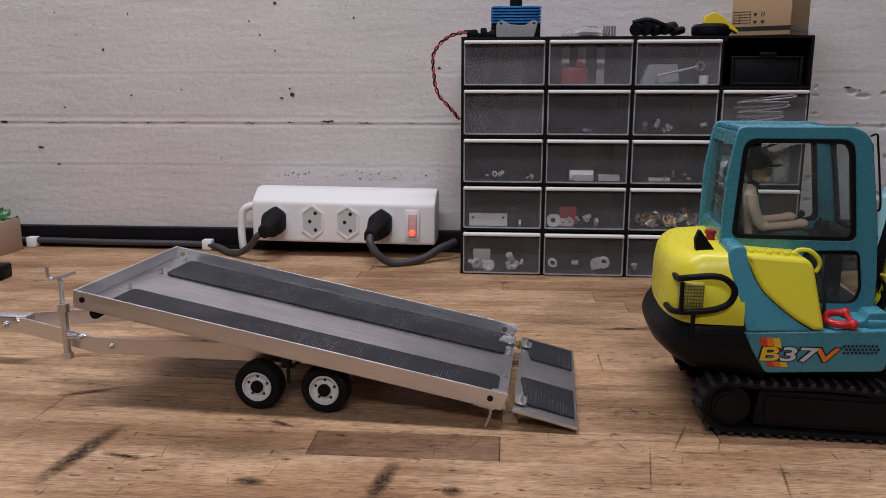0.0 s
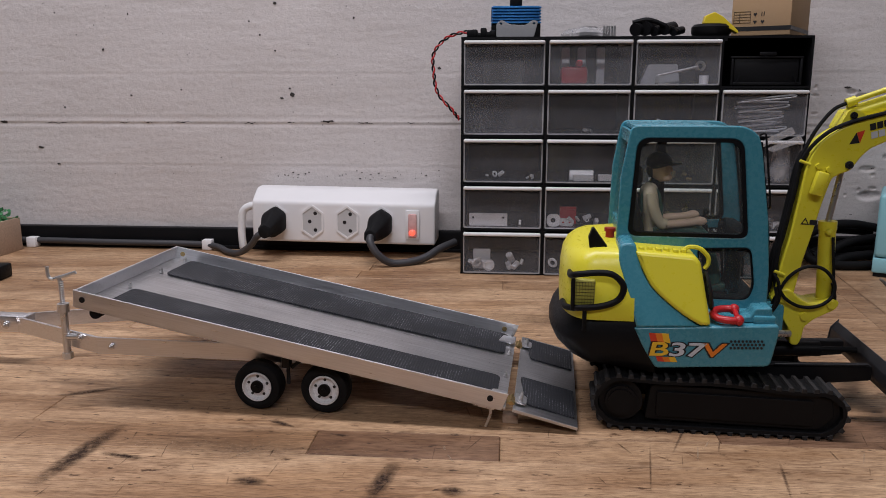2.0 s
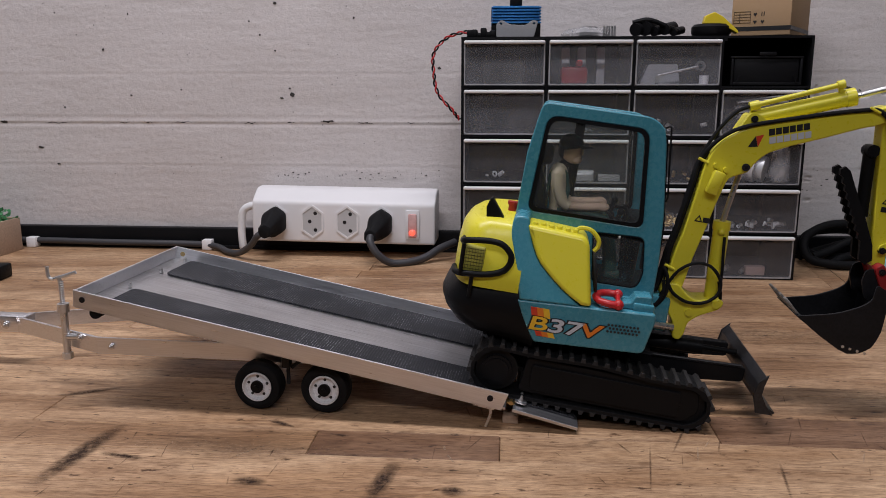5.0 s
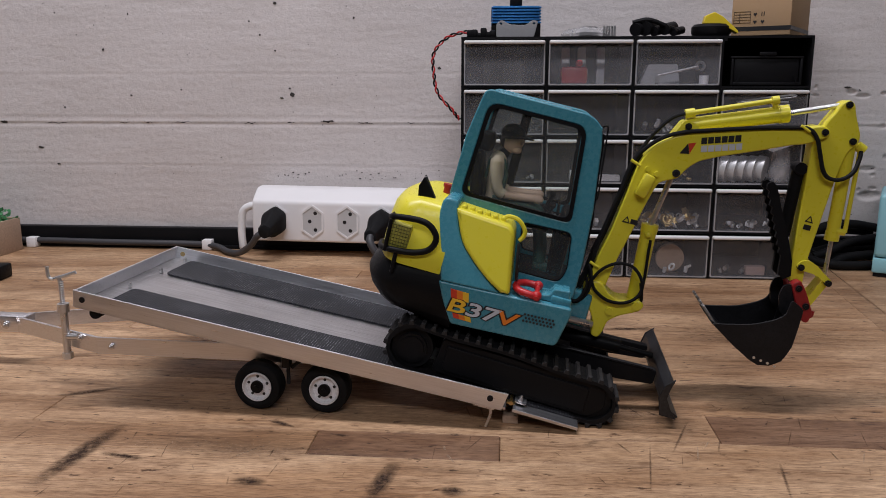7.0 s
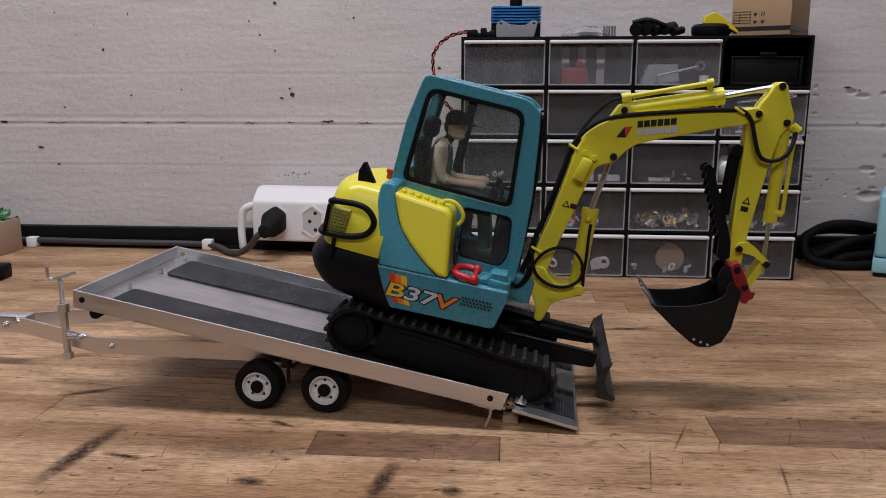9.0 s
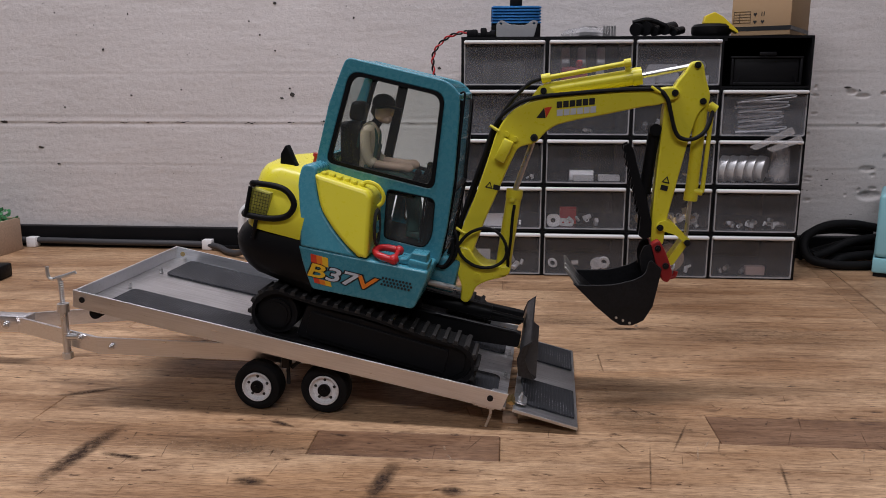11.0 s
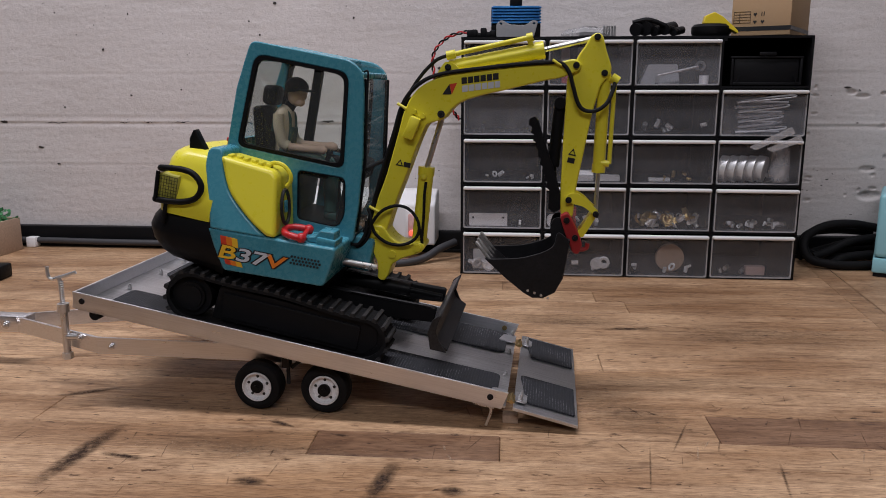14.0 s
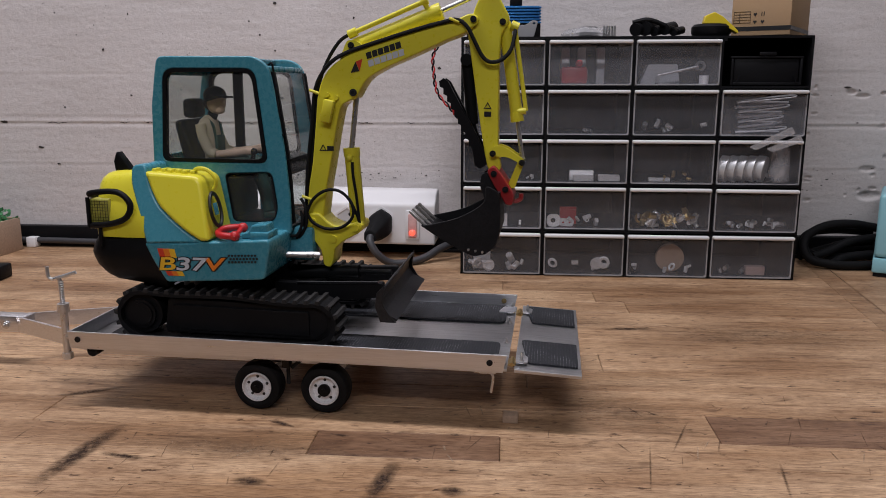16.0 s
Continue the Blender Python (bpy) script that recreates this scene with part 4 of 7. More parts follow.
    arch = [(-0.0476, 0.0960), (-0.0474, 0.1060), (-0.0385, 0.1062), (-0.0375, 0.0990), (-0.0345, 0.0905), (-0.0300, 0.0825), (-0.0206, 0.0738), (-0.0110, 0.0668), (-0.0035, 0.0622), (-0.0370, 0.0606)]
    plate(bm, rounded(arch, [0.004, 0.006, 0.003, 0.01, 0.006, 0.006, 0.006, 0.006, 0, 0]), -0.0550, -0.0205, bevel=0.0011, bevel_res=2)
    lean_in(bm)
    part("side_arch", bm, TEAL, ex, "teal curved side panel", 35)
    bm = bmesh.new()
    cover = [(-0.0392, 0.1022), (-0.0070, 0.1002), (-0.0038, 0.0970), (0.0026, 0.0632), (-0.0030, 0.0630), (-0.0110, 0.0672), (-0.0206, 0.0742), (-0.0300, 0.0829), (-0.0342, 0.0908)]
    plate(bm, rounded(cover, [0.002, 0.004, 0.003, 0.002, 0, 0.006, 0.006, 0.006, 0.006]), -0.0562, -0.0205, bevel=0.0022, bevel_res=3)
    lean_in(bm)
    tank = part("tank_cover", bm, YELLOW, ex, "lime yellow tank cover", 50)
    bm = bmesh.new()
    for k in range(6):
        box(bm, -0.0365 + 0.0046 * k, -0.0335 + 0.0046 * k, -0.0440 + 0.002 * (k % 2), -0.0370, 0.1000, 0.1036 - 0.0002 * k, 0.0007)
    part("tank_caps", bm, YELLOW, tank)
    bm = bmesh.new()
    hose(bm, [(-0.0130, -0.040, 0.1005), (-0.0095, -0.040, 0.1035), (-0.0035, -0.040, 0.1030), (0.0012, -0.040, 0.0985), (0.0016, -0.040, 0.0945), (-0.0002, -0.040, 0.0915)], 0.0013, 8)
    part("grab_handle", bm, YELLOW, tank, "yellow bent grab handle")
    tilt = Matrix.Translation((0.0022, -0.0435, 0.0800)) @ Matrix.Rotation(-0.19, 4, "Y")
    bm = bmesh.new()
    ring(bm, (0, 0, 0), 0.0068, 0.0010, tilt @ Matrix.Diagonal((1, 1, 1.45, 1)) @ Matrix.Rotation(math.pi / 2, 4, "Z"), 24, 6)
    part("decal_ring", bm, INK, tank, "black oval decal ring")
    bm = bmesh.new()
    box(bm, 0.0001, 0.0008, -0.003, 0.002, -0.003, 0.004, 0.0002, 1, tilt)
    part("decal_mark", bm, TEAL, tank)
    bm = bmesh.new()
    box(bm, 0.0255, 0.0370, -0.0520, -0.0350, 0.0640, 0.0685, 0.0010)
    plate(bm, rounded([(0.0195, 0.0640), (0.0360, 0.0650), (0.0350, 0.0730), (0.0262, 0.0722), (0.0240, 0.0680), (0.0200, 0.0672)], 0.001), -0.0500, -0.0370, bevel=0.0008)
    part("step_block", bm, TEAL, ex, "teal moulded step")
    # printed marks on the skirt
    y = -0.05495
    for i, (mat, dx) in enumerate(((RED_PRINT, 0.0), (ORANGE, 0.0035), (GOLD_PRINT, 0.0070))):
        for z0, z1 in ((0.0524, 0.0578), (0.0416, 0.0444)):
            bm = bmesh.new()
            sh = 0.0 if z0 > 0.048 else 0.0042
            plate(bm, [(-0.0302 + dx + sh, z1), (-0.0267 + dx + sh, z1), (-0.0253 + dx + sh, z0), (-0.0288 + dx + sh, z0)], y - 0.00025, y - 0.0001)
            part("stripe", bm, mat, low)
    up = Matrix.Rotation(math.pi / 2, 4, "X")
    for ch, x, mat, z in (("B", -0.0306, GOLD_PRINT, 0.0450), ("3", -0.0199, SILVER_PRINT, 0.0452), ("7", -0.0103, SILVER_PRINT, 0.0454), ("V", -0.0020, ORANGE, 0.0456)):
        place = Matrix.Translation((x, y - 0.0003, z)) @ Matrix.Rotation(-0.02, 4, "Y") @ up @ Matrix.Diagonal((1.82, 1, 1, 1))
        lettering(ch, 0.0108, place @ Matrix.Translation((0, 0, -0.0001)), low, INK, "letter_edge", 0.12, 0.00005, 0.0007)
        lettering(ch, 0.0108, place @ Matrix.Translation((0, 0, 0.0002)), low, mat, "letter", 0.12, 0.0001, 0.00018)
    bm = bmesh.new()
    for r in range(3):
        for k in range(9):
            rod(bm, (0.0137 + 0.0020 * k + 0.0010 * (r % 2), y + 0.0005, 0.0548 - 0.0019 * r + 0.00008 * k), (0.0137 + 0.0020 * k + 0.0010 * (r % 2), y - 0.0003, 0.0548 - 0.0019 * r + 0.00008 * k), 0.0007, 8)
    part("vent_holes", bm, INK, low)
    # red shackle lying on the step
    bm = bmesh.new()
    hose(bm, [(0.0172, -0.0530, 0.0660), (0.0120, -0.0535, 0.0662), (0.0076, -0.0520, 0.0664), (0.0052, -0.0485, 0.0670), (0.0052, -0.0450, 0.0678), (0.0078, -0.0415, 0.0686), (0.0125, -0.0400, 0.0690), (0.0172, -0.0405, 0.0690)], 0.0021, 10)
    rod(bm, (0.0172, -0.0560, 0.0655), (0.0172, -0.0378, 0.0698), 0.0014, 8)
    ball(bm, (0.0172, -0.0530, 0.0663), 0.0030)
    ball(bm, (0.0172, -0.0403, 0.0690), 0.0030)
    part("shackle", bm, RED, ex, "red shackle lying on the step")
    # swing post and front of the platform
    bm = bmesh.new()
    box(bm, 0.030, 0.052, -0.0140, 0.0140, 0.0440, 0.0650, 0.002)
    part("swing_post", bm, TEAL, ex)
    bm = bmesh.new()
    rod(bm, (0.033, -0.020, 0.0490), (0.0560, -0.0130, 0.0478), 0.0022, 10)
    part("swing_ram", bm, STEEL, ex, "bright swing cylinder rod")
    bm = bmesh.new()
    rod(bm, (0.0, 0, 0.026), (0.0, 0, 0.040), 0.034, 40)
    part("slew_ring", bm, BLACK, ex)


CAB_IN, CAB_OUT = -0.0200, 0.0500


def build_cab(ex):
    side = [(-0.0475, 0.0960), (-0.0462, 0.1400), (-0.0430, 0.1600), (-0.0412, 0.1692), (0.0205, 0.1692), (0.0287, 0.1642), (0.0312, 0.1540), (0.0372, 0.1150), (0.0398, 0.0850), (0.0402, 0.0615), (-0.0050, 0.0605), (-0.0050, 0.0960)]
    side = rounded(side, [0.0, 0, 0, 0.008, 0.007, 0.006, 0, 0, 0, 0.003, 0, 0], 5)
    window = rounded([(-0.0375, 0.1619), (0.0205, 0.1619), (0.0266, 0.1056), (-0.0409, 0.1058)], [0.007, 0.007, 0.005, 0.005], 5)
    lower = rounded([(-0.0010, 0.0988), (0.0288, 0.1000), (0.0320, 0.0775), (0.0292, 0.0694), (0.0032, 0.0692)], [0.003, 0.004, 0.004, 0.004, 0.003], 4)
    for y, sgn in ((CAB_IN, 1), (CAB_OUT, -1)):
        bm = bmesh.new()
        plate(bm, side, y, y + sgn * 0.0030, holes=[window, lower], bevel=0.0008, bevel_res=2)
        sh = part("cab_side", bm, TEAL, ex, "teal cab side frame", 40)
        for ring_, wd in ((window, 0.0016), (lower, 0.0006)):
            c = (sum(p[0] for p in ring_) / len(ring_), sum(p[1] for p in ring_) / len(ring_))
            inner = [(p[0] + (c[0] - p[0]) * wd / 0.022, p[1] + (c[1] - p[1]) * wd / 0.022) for p in ring_]
            bm = bmesh.new()
            plate(bm, ring_, y - sgn * 0.0004, y + sgn * 0.0034, holes=[inner])
            part("window_seal", bm, BLACK, sh, "black rubber window seal")
            bm = bmesh.new()
            plate(bm, inner, y + sgn * 0.0012, y + sgn * 0.0020)
            g = part("window_pane", bm, CAB_GLASS, sh, "clear cab window pane", 0)
            g.visible_shadow = False
    bm = bmesh.new()
    box(bm, -0.0392, 0.0105, CAB_IN + 0.0031, CAB_OUT - 0.0031, 0.1655, 0.1688, 0.0012)
    box(bm, 0.0255, 0.0295, CAB_IN + 0.0031, CAB_OUT - 0.0031, 0.1600, 0.1636, 0.0010)
    roof = part("cab_roof", bm, TEAL, ex, "teal cab roof")
    bm = bmesh.new()
    box(bm, 0.0106, 0.0254, CAB_IN + 0.0032, CAB_OUT - 0.0032, 0.1662, 0.1670)
    pane = part("roof_pane", bm, CAB_GLASS, roof, "", 0)
    pane.visible_shadow = False
    # front: slim dark frame with two panes, leaning back
    lean = [((0.0302, 0.1600), (0.0378, 0.1080)), ((0.0380, 0.1060), (0.0396, 0.0680))]
    for (xa, za), (xb, zb) in lean:
        for y in (CAB_IN + 0.004, CAB_OUT - 0.006):
            bm = bmesh.new()
            plate(bm, [(xa - 0.0010, za), (xa + 0.0014, za), (xb + 0.0014, zb), (xb - 0.0010, zb)], y, y + 0.0025)
            part("front_pillar", bm, BLACK, ex)
        bm = bmesh.new()
        plate(bm, [(xa - 0.0003, za), (xa + 0.0005, za), (xb + 0.0005, zb), (xb - 0.0003, zb)], CAB_IN + 0.0066, CAB_OUT - 0.0062)
        g = part("front_pane", bm, CAB_GLASS, ex, "clear cab front pane", 0)
        g.visible_shadow = False
    bm = bmesh.new()
    box(bm, 0.0366, 0.0392, CAB_IN + 0.0031, CAB_OUT - 0.0031, 0.1061, 0.1079)
    part("front_bar", bm, BLACK, ex)
    # rear frame and pane
    for z0, z1, xr in ((0.1005, 0.1090, -0.0450), (0.1580, 0.1654, -0.0414)):
        bm = bmesh.new()
        box(bm, xr, xr + 0.0025, CAB_IN + 0.0031, CAB_OUT - 0.0031, z0, z1)
        part("rear_crossbar", bm, TEAL, ex)
    bm = bmesh.new()
    plate(bm, [(-0.0446, 0.1091), (-0.0438, 0.1091), (-0.0402, 0.1579), (-0.0410, 0.1579)], CAB_IN + 0.0032, CAB_OUT - 0.0032)
    g = part("rear_pane", bm, CAB_GLASS, ex, "clear rear cab pane", 0)
    g.visible_shadow = False
    bm = bmesh.new()
    box(bm, -0.0448, 0.040, CAB_IN + 0.0031, CAB_OUT - 0.0031, 0.0640, 0.0665)
    box(bm, -0.0448, -0.0055, CAB_IN + 0.0031, CAB_OUT - 0.0031, 0.0666, 0.0990, 0.002)
    part("cab_floor", bm, BLACK, ex, "black cab floor and engine bulkhead")
    # grab rail and wiper column seen inside
    bm = bmesh.new()
    box(bm, -0.0190, -0.0130, CAB_OUT - 0.0085, CAB_OUT - 0.0035, 0.1000, 0.1645, 0.0008)
    part("door_post", bm, BLACK, ex, "dark cab door post")
    bm = bmesh.new()
    hose(bm, [(0.0290, CAB_IN + 0.002, 0.1640), (0.0315, CAB_IN, 0.1650), (0.0325, CAB_IN, 0.1600), (0.0350, CAB_IN - 0.001, 0.1400), (0.0372, CAB_IN, 0.1250), (0.0360, CAB_IN + 0.002, 0.1225)], 0.0006, 6)
    part("mirror_rail", bm, BLACK, ex)
    # seat, consoles
    bm = bmesh.new()
    plate(bm, rounded([(-0.0425, 0.1290), (-0.0365, 0.1310), (-0.0290, 0.1060), (-0.0290, 0.0985), (-0.0360, 0.0985)], 0.003), -0.0005, 0.0315, bevel=0.0025, bevel_res=2)
    box(bm, -0.034, -0.006, -0.0005, 0.0315, 0.0950, 0.1010, 0.0025)
    seat = part("seat", bm, BLACK, ex, "black high-backed seat")
    bm = bmesh.new()
    box(bm, -0.0400, -0.0305, 0.0070, 0.0240, 0.1310, 0.1435, 0.0032, 3)
    part("headrest", bm, BLACK, seat)
    bm = bmesh.new()
    for y in (-0.0130, 0.0350):
        box(bm, -0.0150, 0.0150, y, y + 0.0090, 0.0950, 0.1040, 0.0015)
        rod(bm, (0.0120, y + 0.0045, 0.1035), (0.0135, y + 0.0045, 0.1105), 0.0015, 8)
        ball(bm, (0.0138, y + 0.0045, 0.1115), 0.0022)
    box(bm, 0.0220, 0.0330, -0.0120, 0.0420, 0.0950, 0.1080, 0.003)
    rod(bm, (0.0260, 0.010, 0.066), (0.0260, 0.010, 0.096), 0.005, 12)
    for y in (0.004, 0.016):
        rod(bm, (0.0225, y, 0.066), (0.0180, y, 0.1130), 0.0008, 6)
    part("console", bm, BLACK, ex, "black control console with levers")


def build_figure(ex):
    """The driver doll, one plain mesh."""
    bm = bmesh.new()
    c = 0.0155
    n = len(bm.faces)
    loft(bm, [[(cx + rx * math.cos(a), c + ry * math.sin(a), z) for a in np.linspace(0, 2 * math.pi, 16, endpoint=False)]
              for z, cx, rx, ry in ((0.1000, -0.0225, 0.0055, 0.0085), (0.1080, -0.0230, 0.0056, 0.0082), (0.1180, -0.0245, 0.0060, 0.0095), (0.1270, -0.0258, 0.0058, 0.0105), (0.1300, -0.0256, 0.0048, 0.0085), (0.1328, -0.0250, 0.0026, 0.0030))])
    for y in (c - 0.0125, c + 0.0125):
        hose(bm, [(-0.0258, y, 0.1275), (-0.0245, y - 0.0005, 0.1200), (-0.0205, y, 0.1105), (-0.0165, y + 0.0005, 0.1085)], 0.0034, 10)
    paint(bm, n, 0)
    n = len(bm.faces)
    for y in (c - 0.0125, c + 0.0125):
        hose(bm, [(-0.0165, y, 0.1085), (-0.0110, y + 0.002, 0.1088), (-0.0030, y + 0.003, 0.1095), (0.0025, y + 0.003, 0.1105)], 0.0025, 10)
        ball(bm, (0.0040, y + 0.003, 0.1106), 0.0033, (1.3, 0.8, 0.9))
    ball(bm, (-0.0195, c, 0.1415), 0.0074, (0.95, 0.82, 1.12), 18)
    box(bm, -0.0132, -0.0112, c - 0.0010, c + 0.0010, 0.1395, 0.1425, 0.0008)
    ball(bm, (-0.0155, c, 0.1365), 0.0036, (1, 0.9, 0.8))
    rod(bm, (-0.0240, c, 0.130), (-0.0205, c, 0.138), 0.0034, 12)
    paint(bm, n, 1)
    n = len(bm.faces)
    ball(bm, (-0.0206, c, 0.1452), 0.0080, (1.0, 0.92, 0.80), 18)
    box(bm, -0.0165, -0.0080, c - 0.0058, c + 0.0058, 0.1440, 0.1452, 0.0006)
    paint(bm, n, 2)
    n = len(bm.faces)
    ball(bm, (-0.0234, c, 0.1408), 0.0060, (0.75, 1.05, 1.0), 14)
    paint(bm, n, 4)
    n = len(bm.faces)
    box(bm, -0.0200, -0.0172, c - 0.0062, c + 0.0062, 0.1060, 0.1200, 0.0012)
    for y in (c - 0.0055, c + 0.0055):
        hose(bm, [(-0.0190, y, 0.1195), (-0.0205, y, 0.1265), (-0.0250, y, 0.1305), (-0.0300, y, 0.1265), (-0.0305, y, 0.115)], 0.0010, 6)
        hose(bm, [(-0.0230, y, 0.1030), (-0.0080, y, 0.1045), (0.0050, y, 0.1020), (0.0090, y, 0.0960), (0.0140, y, 0.0810), (0.0155, y, 0.0720)], 0.0042, 10)
        box(bm, 0.0120, 0.0230, y - 0.0030, y + 0.0030, 0.0667, 0.0720, 0.0014)
    paint(bm, n, 3)
    for v in bm.verts:
        if v.co.z > 0.1338:  # head turned a little to the open side
            v.co = Matrix.Translation((-0.0205, c, 0)) @ Matrix.Rotation(-0.6, 4, "Z") @ Matrix.Translation((0.0205, -c, 0)) @ v.co
    part("driver_doll", bm, [SHIRT, SKIN, BLACK, DUNGAREE, HAIR], ex, "plastic driver doll in beige shirt and dark dungarees", 50)


# belt line of the tracks, as a closed path of (x, z)
def belt_path():
    pts = []
    for k in range(13):
        a = math.radians(100 + 165 * k / 12)
        pts.append((-0.0435 + 0.0150 * math.cos(a), 0.0168 + 0.0150 * math.sin(a)))
    for k in range(8):
        pts.append((-0.038 + 0.100 * (k + 1) / 9, 0.0020 - 0.0003 * math.sin(math.pi * k / 8)))
    for k in range(13):
        a = math.radians(-90 + 170 * k / 12)
        pts.append((0.0645 + 0.0128 * math.cos(a), 0.0150 + 0.0130 * math.sin(a)))
    for k in range(8):
        u = (k + 1) / 9
        pts.append((0.0650 - 0.108 * u, 0.0280 + 0.0038 * u - 0.0008 * math.sin(3 * math.pi * u)))
    return pts


BELT = belt_path()
BELT_AT = [0.0]
for _a, _b in zip(BELT, BELT[1:] + BELT[:1]):
    BELT_AT.append(BELT_AT[-1] + math.dist(_a, _b))
BELT_LENGTH = BELT_AT[-1]
SHOES = 46


def belt_pose(u, y):
    """Where a tread lug rides at u metres along the belt: on the path, its back outwards."""
    u %= BELT_LENGTH
    ring_ = BELT + BELT[:1]
    xs, zs = [p[0] for p in ring_], [p[1] for p in ring_]
    x, z = np.interp(u, BELT_AT, xs), np.interp(u, BELT_AT, zs)
    d = 0.003
    x0, z0 = (np.interp((u - d) % BELT_LENGTH, BELT_AT, v) for v in (xs, zs))
    x1, z1 = (np.interp((u + d) % BELT_LENGTH, BELT_AT, v) for v in (xs, zs))
    return Matrix.Translation((x, y, z)) @ Matrix.Rotation(-math.atan2(z1 - z0, x1 - x0), 4, "Y")


LUGS = []


def build_tracks(ex):
    me = None
    for y0, y1 in ((-0.0560, -0.0345), (0.0345, 0.0560)):
        ym = (y0 + y1) / 2
        out = -1 if y0 < 0 else 1
        face = y0 if out < 0 else y1
        bm = bmesh.new()
        inner = [(p[0] - 0.0022 * (1 if p[0] > 0.0645 else -1 if p[0] < -0.0435 else 0), p[1] + (0.0022 if p[1] < 0.012 else -0.0022 if p[1] > 0.022 else 0)) for p in BELT]
        plate(bm, BELT, y0 + 0.0006, y1 - 0.0006, holes=[inner])
        track = part("track_belt", bm, RUBBER, ex, "black rubber crawler track", 30)
        bm = bmesh.new()
        body = rounded([(-0.0300, 0.0060), (0.0640, 0.0045), (0.0720, 0.0120), (0.0700, 0.0240), (0.0600, 0.0255), (-0.0270, 0.0275)], 0.003)
        plate(bm, body, face - out * 0.0035, face - out * 0.0150, bevel=0.0008)
        plate(bm, rounded([(-0.024, 0.0085), (0.0605, 0.0072), (0.0605, 0.0222), (-0.024, 0.0235)], 0.002), face - out * 0.0022, face - out * 0.0036, bevel=0.0005)
        part("track_frame", bm, BLACK, track, "black track frame")
        bm = bmesh.new()
        for cx, cz, r in ((-0.0435, 0.0168, 0.0122), (0.0645, 0.0150, 0.0102)):
            rod(bm, (cx, face - out * 0.0040, cz), (cx, face - out * 0.0170, cz), r, 28)
        rod(bm, (-0.0435, face - out * 0.0018, 0.0168), (-0.0435, face - out * 0.0042, 0.0168), 0.0088, 28)
        rod(bm, (-0.0435, face - out * 0.0010, 0.0168), (-0.0435, face - out * 0.0022, 0.0168), 0.0070, 28)
        for k in range(4):
            rod(bm, (-0.018 + 0.022 * k, face - out * 0.0050, 0.0062), (-0.018 + 0.022 * k, face - out * 0.0160, 0.0062), 0.0036, 16)
        part("drive_sprocket", bm, BLACK, track, "black drive sprocket and rollers")
        for k in range(SHOES):
            if me is None:
                bm = bmesh.new()
                v = [[bm.verts.new((x, y, z)) for x, z in ((-0.0016, 0.0004), (0.0016, 0.0004), (0.0010, -0.0019), (-0.0010, -0.0019))] for y in (-0.0107, 0.0107)]
                for i in range(4):
                    bm.faces.new((v[0][i], v[0][(i + 1) % 4], v[1][(i + 1) % 4], v[1][i]))
                bm.faces.new(v[0][::-1]), bm.faces.new(v[1])
                bmesh.ops.recalc_face_normals(bm, faces=bm.faces)
                me = bpy.data.meshes.new("tread_lug")
                bm.to_mesh(me)
                bm.free()
                me.materials.append(DUSTY_LIT_RUBBER)
            o = new("tread_lug", me)
            o.parent = track
            LUGS.append((o, k * BELT_LENGTH / SHOES, ym))
    bm = bmesh.new()
    box(bm, -0.040, 0.050, -0.0350, 0.0350, 0.0130, 0.0262, 0.003)
    part("undercarriage", bm, BLACK, ex, "black undercarriage")


def build_blade(ex):
    bm = bmesh.new()
    front = [(0.1010, 0.0386), (0.0975, 0.0340), (0.0968, 0.0275), (0.1000, 0.0215), (0.1085, 0.0178)]
    back = [(0.1096, 0.0190), (0.1014, 0.0229), (0.0985, 0.0280), (0.0992, 0.0335), (0.1022, 0.0380)]
    plate(bm, rounded([(x + 0.003, z) for x, z in front + back], 0.0004, 2), -0.0500, 0.0500)
    for y in (-0.0506, 0.0490):
        plate(bm, [(0.1052, 0.0400), (0.1002, 0.0345), (0.0990, 0.0270), (0.1022, 0.0172), (0.1118, 0.0172), (0.1070, 0.0225), (0.1036, 0.0280), (0.1040, 0.0335)], y, y + 0.0016, bevel=0.0003)
    blade = part("dozer_blade", bm, BLADE_STEEL, ex, "scuffed black dozer blade", 30)
    for y in (-0.026, 0.020):
        bm = bmesh.new()
        plate(bm, rounded([(0.030, 0.0330), (0.060, 0.0330), (0.0990, 0.0345), (0.0990, 0.0255), (0.0650, 0.0215), (0.030, 0.0230)], 0.002), y, y + 0.006, bevel=0.0006)
        part("blade_arm", bm, BLACK, blade)
    bm = bmesh.new()
    rod(bm, (0.030, 0, 0.0335), (0.078, 0, 0.0350), 0.0045, 14)
    rod(bm, (0.078, 0, 0.0350), (0.0990, 0, 0.0352), 0.0018, 10)
    part("blade_ram", bm, BLACK, blade)
    bm = bmesh.new()
    rod(bm, (0.045, -0.0272, 0.0333), (0.0960, -0.0272, 0.0352), 0.0007, 6)
    part("grease_line", bm, WORN_BLACK, blade)


def ram(bm_body, bm_rod, a, b, c, r, rr, y=0.0):
    rod(bm_body, (a[0], y, a[1]), (b[0], y, b[1]), r, 20)
    d = (Vector(b) - Vector(a)).normalized()
    rod(bm_body, (b[0] - d[0] * 0.004, y, b[1] - d[1] * 0.004), (b[0] + d[0] * 0.0012, y, b[1] + d[1] * 0.0012), r * 1.1, 20)
    rod(bm_rod, (b[0], y, b[1]), (c[0], y, c[1]), rr, 12)


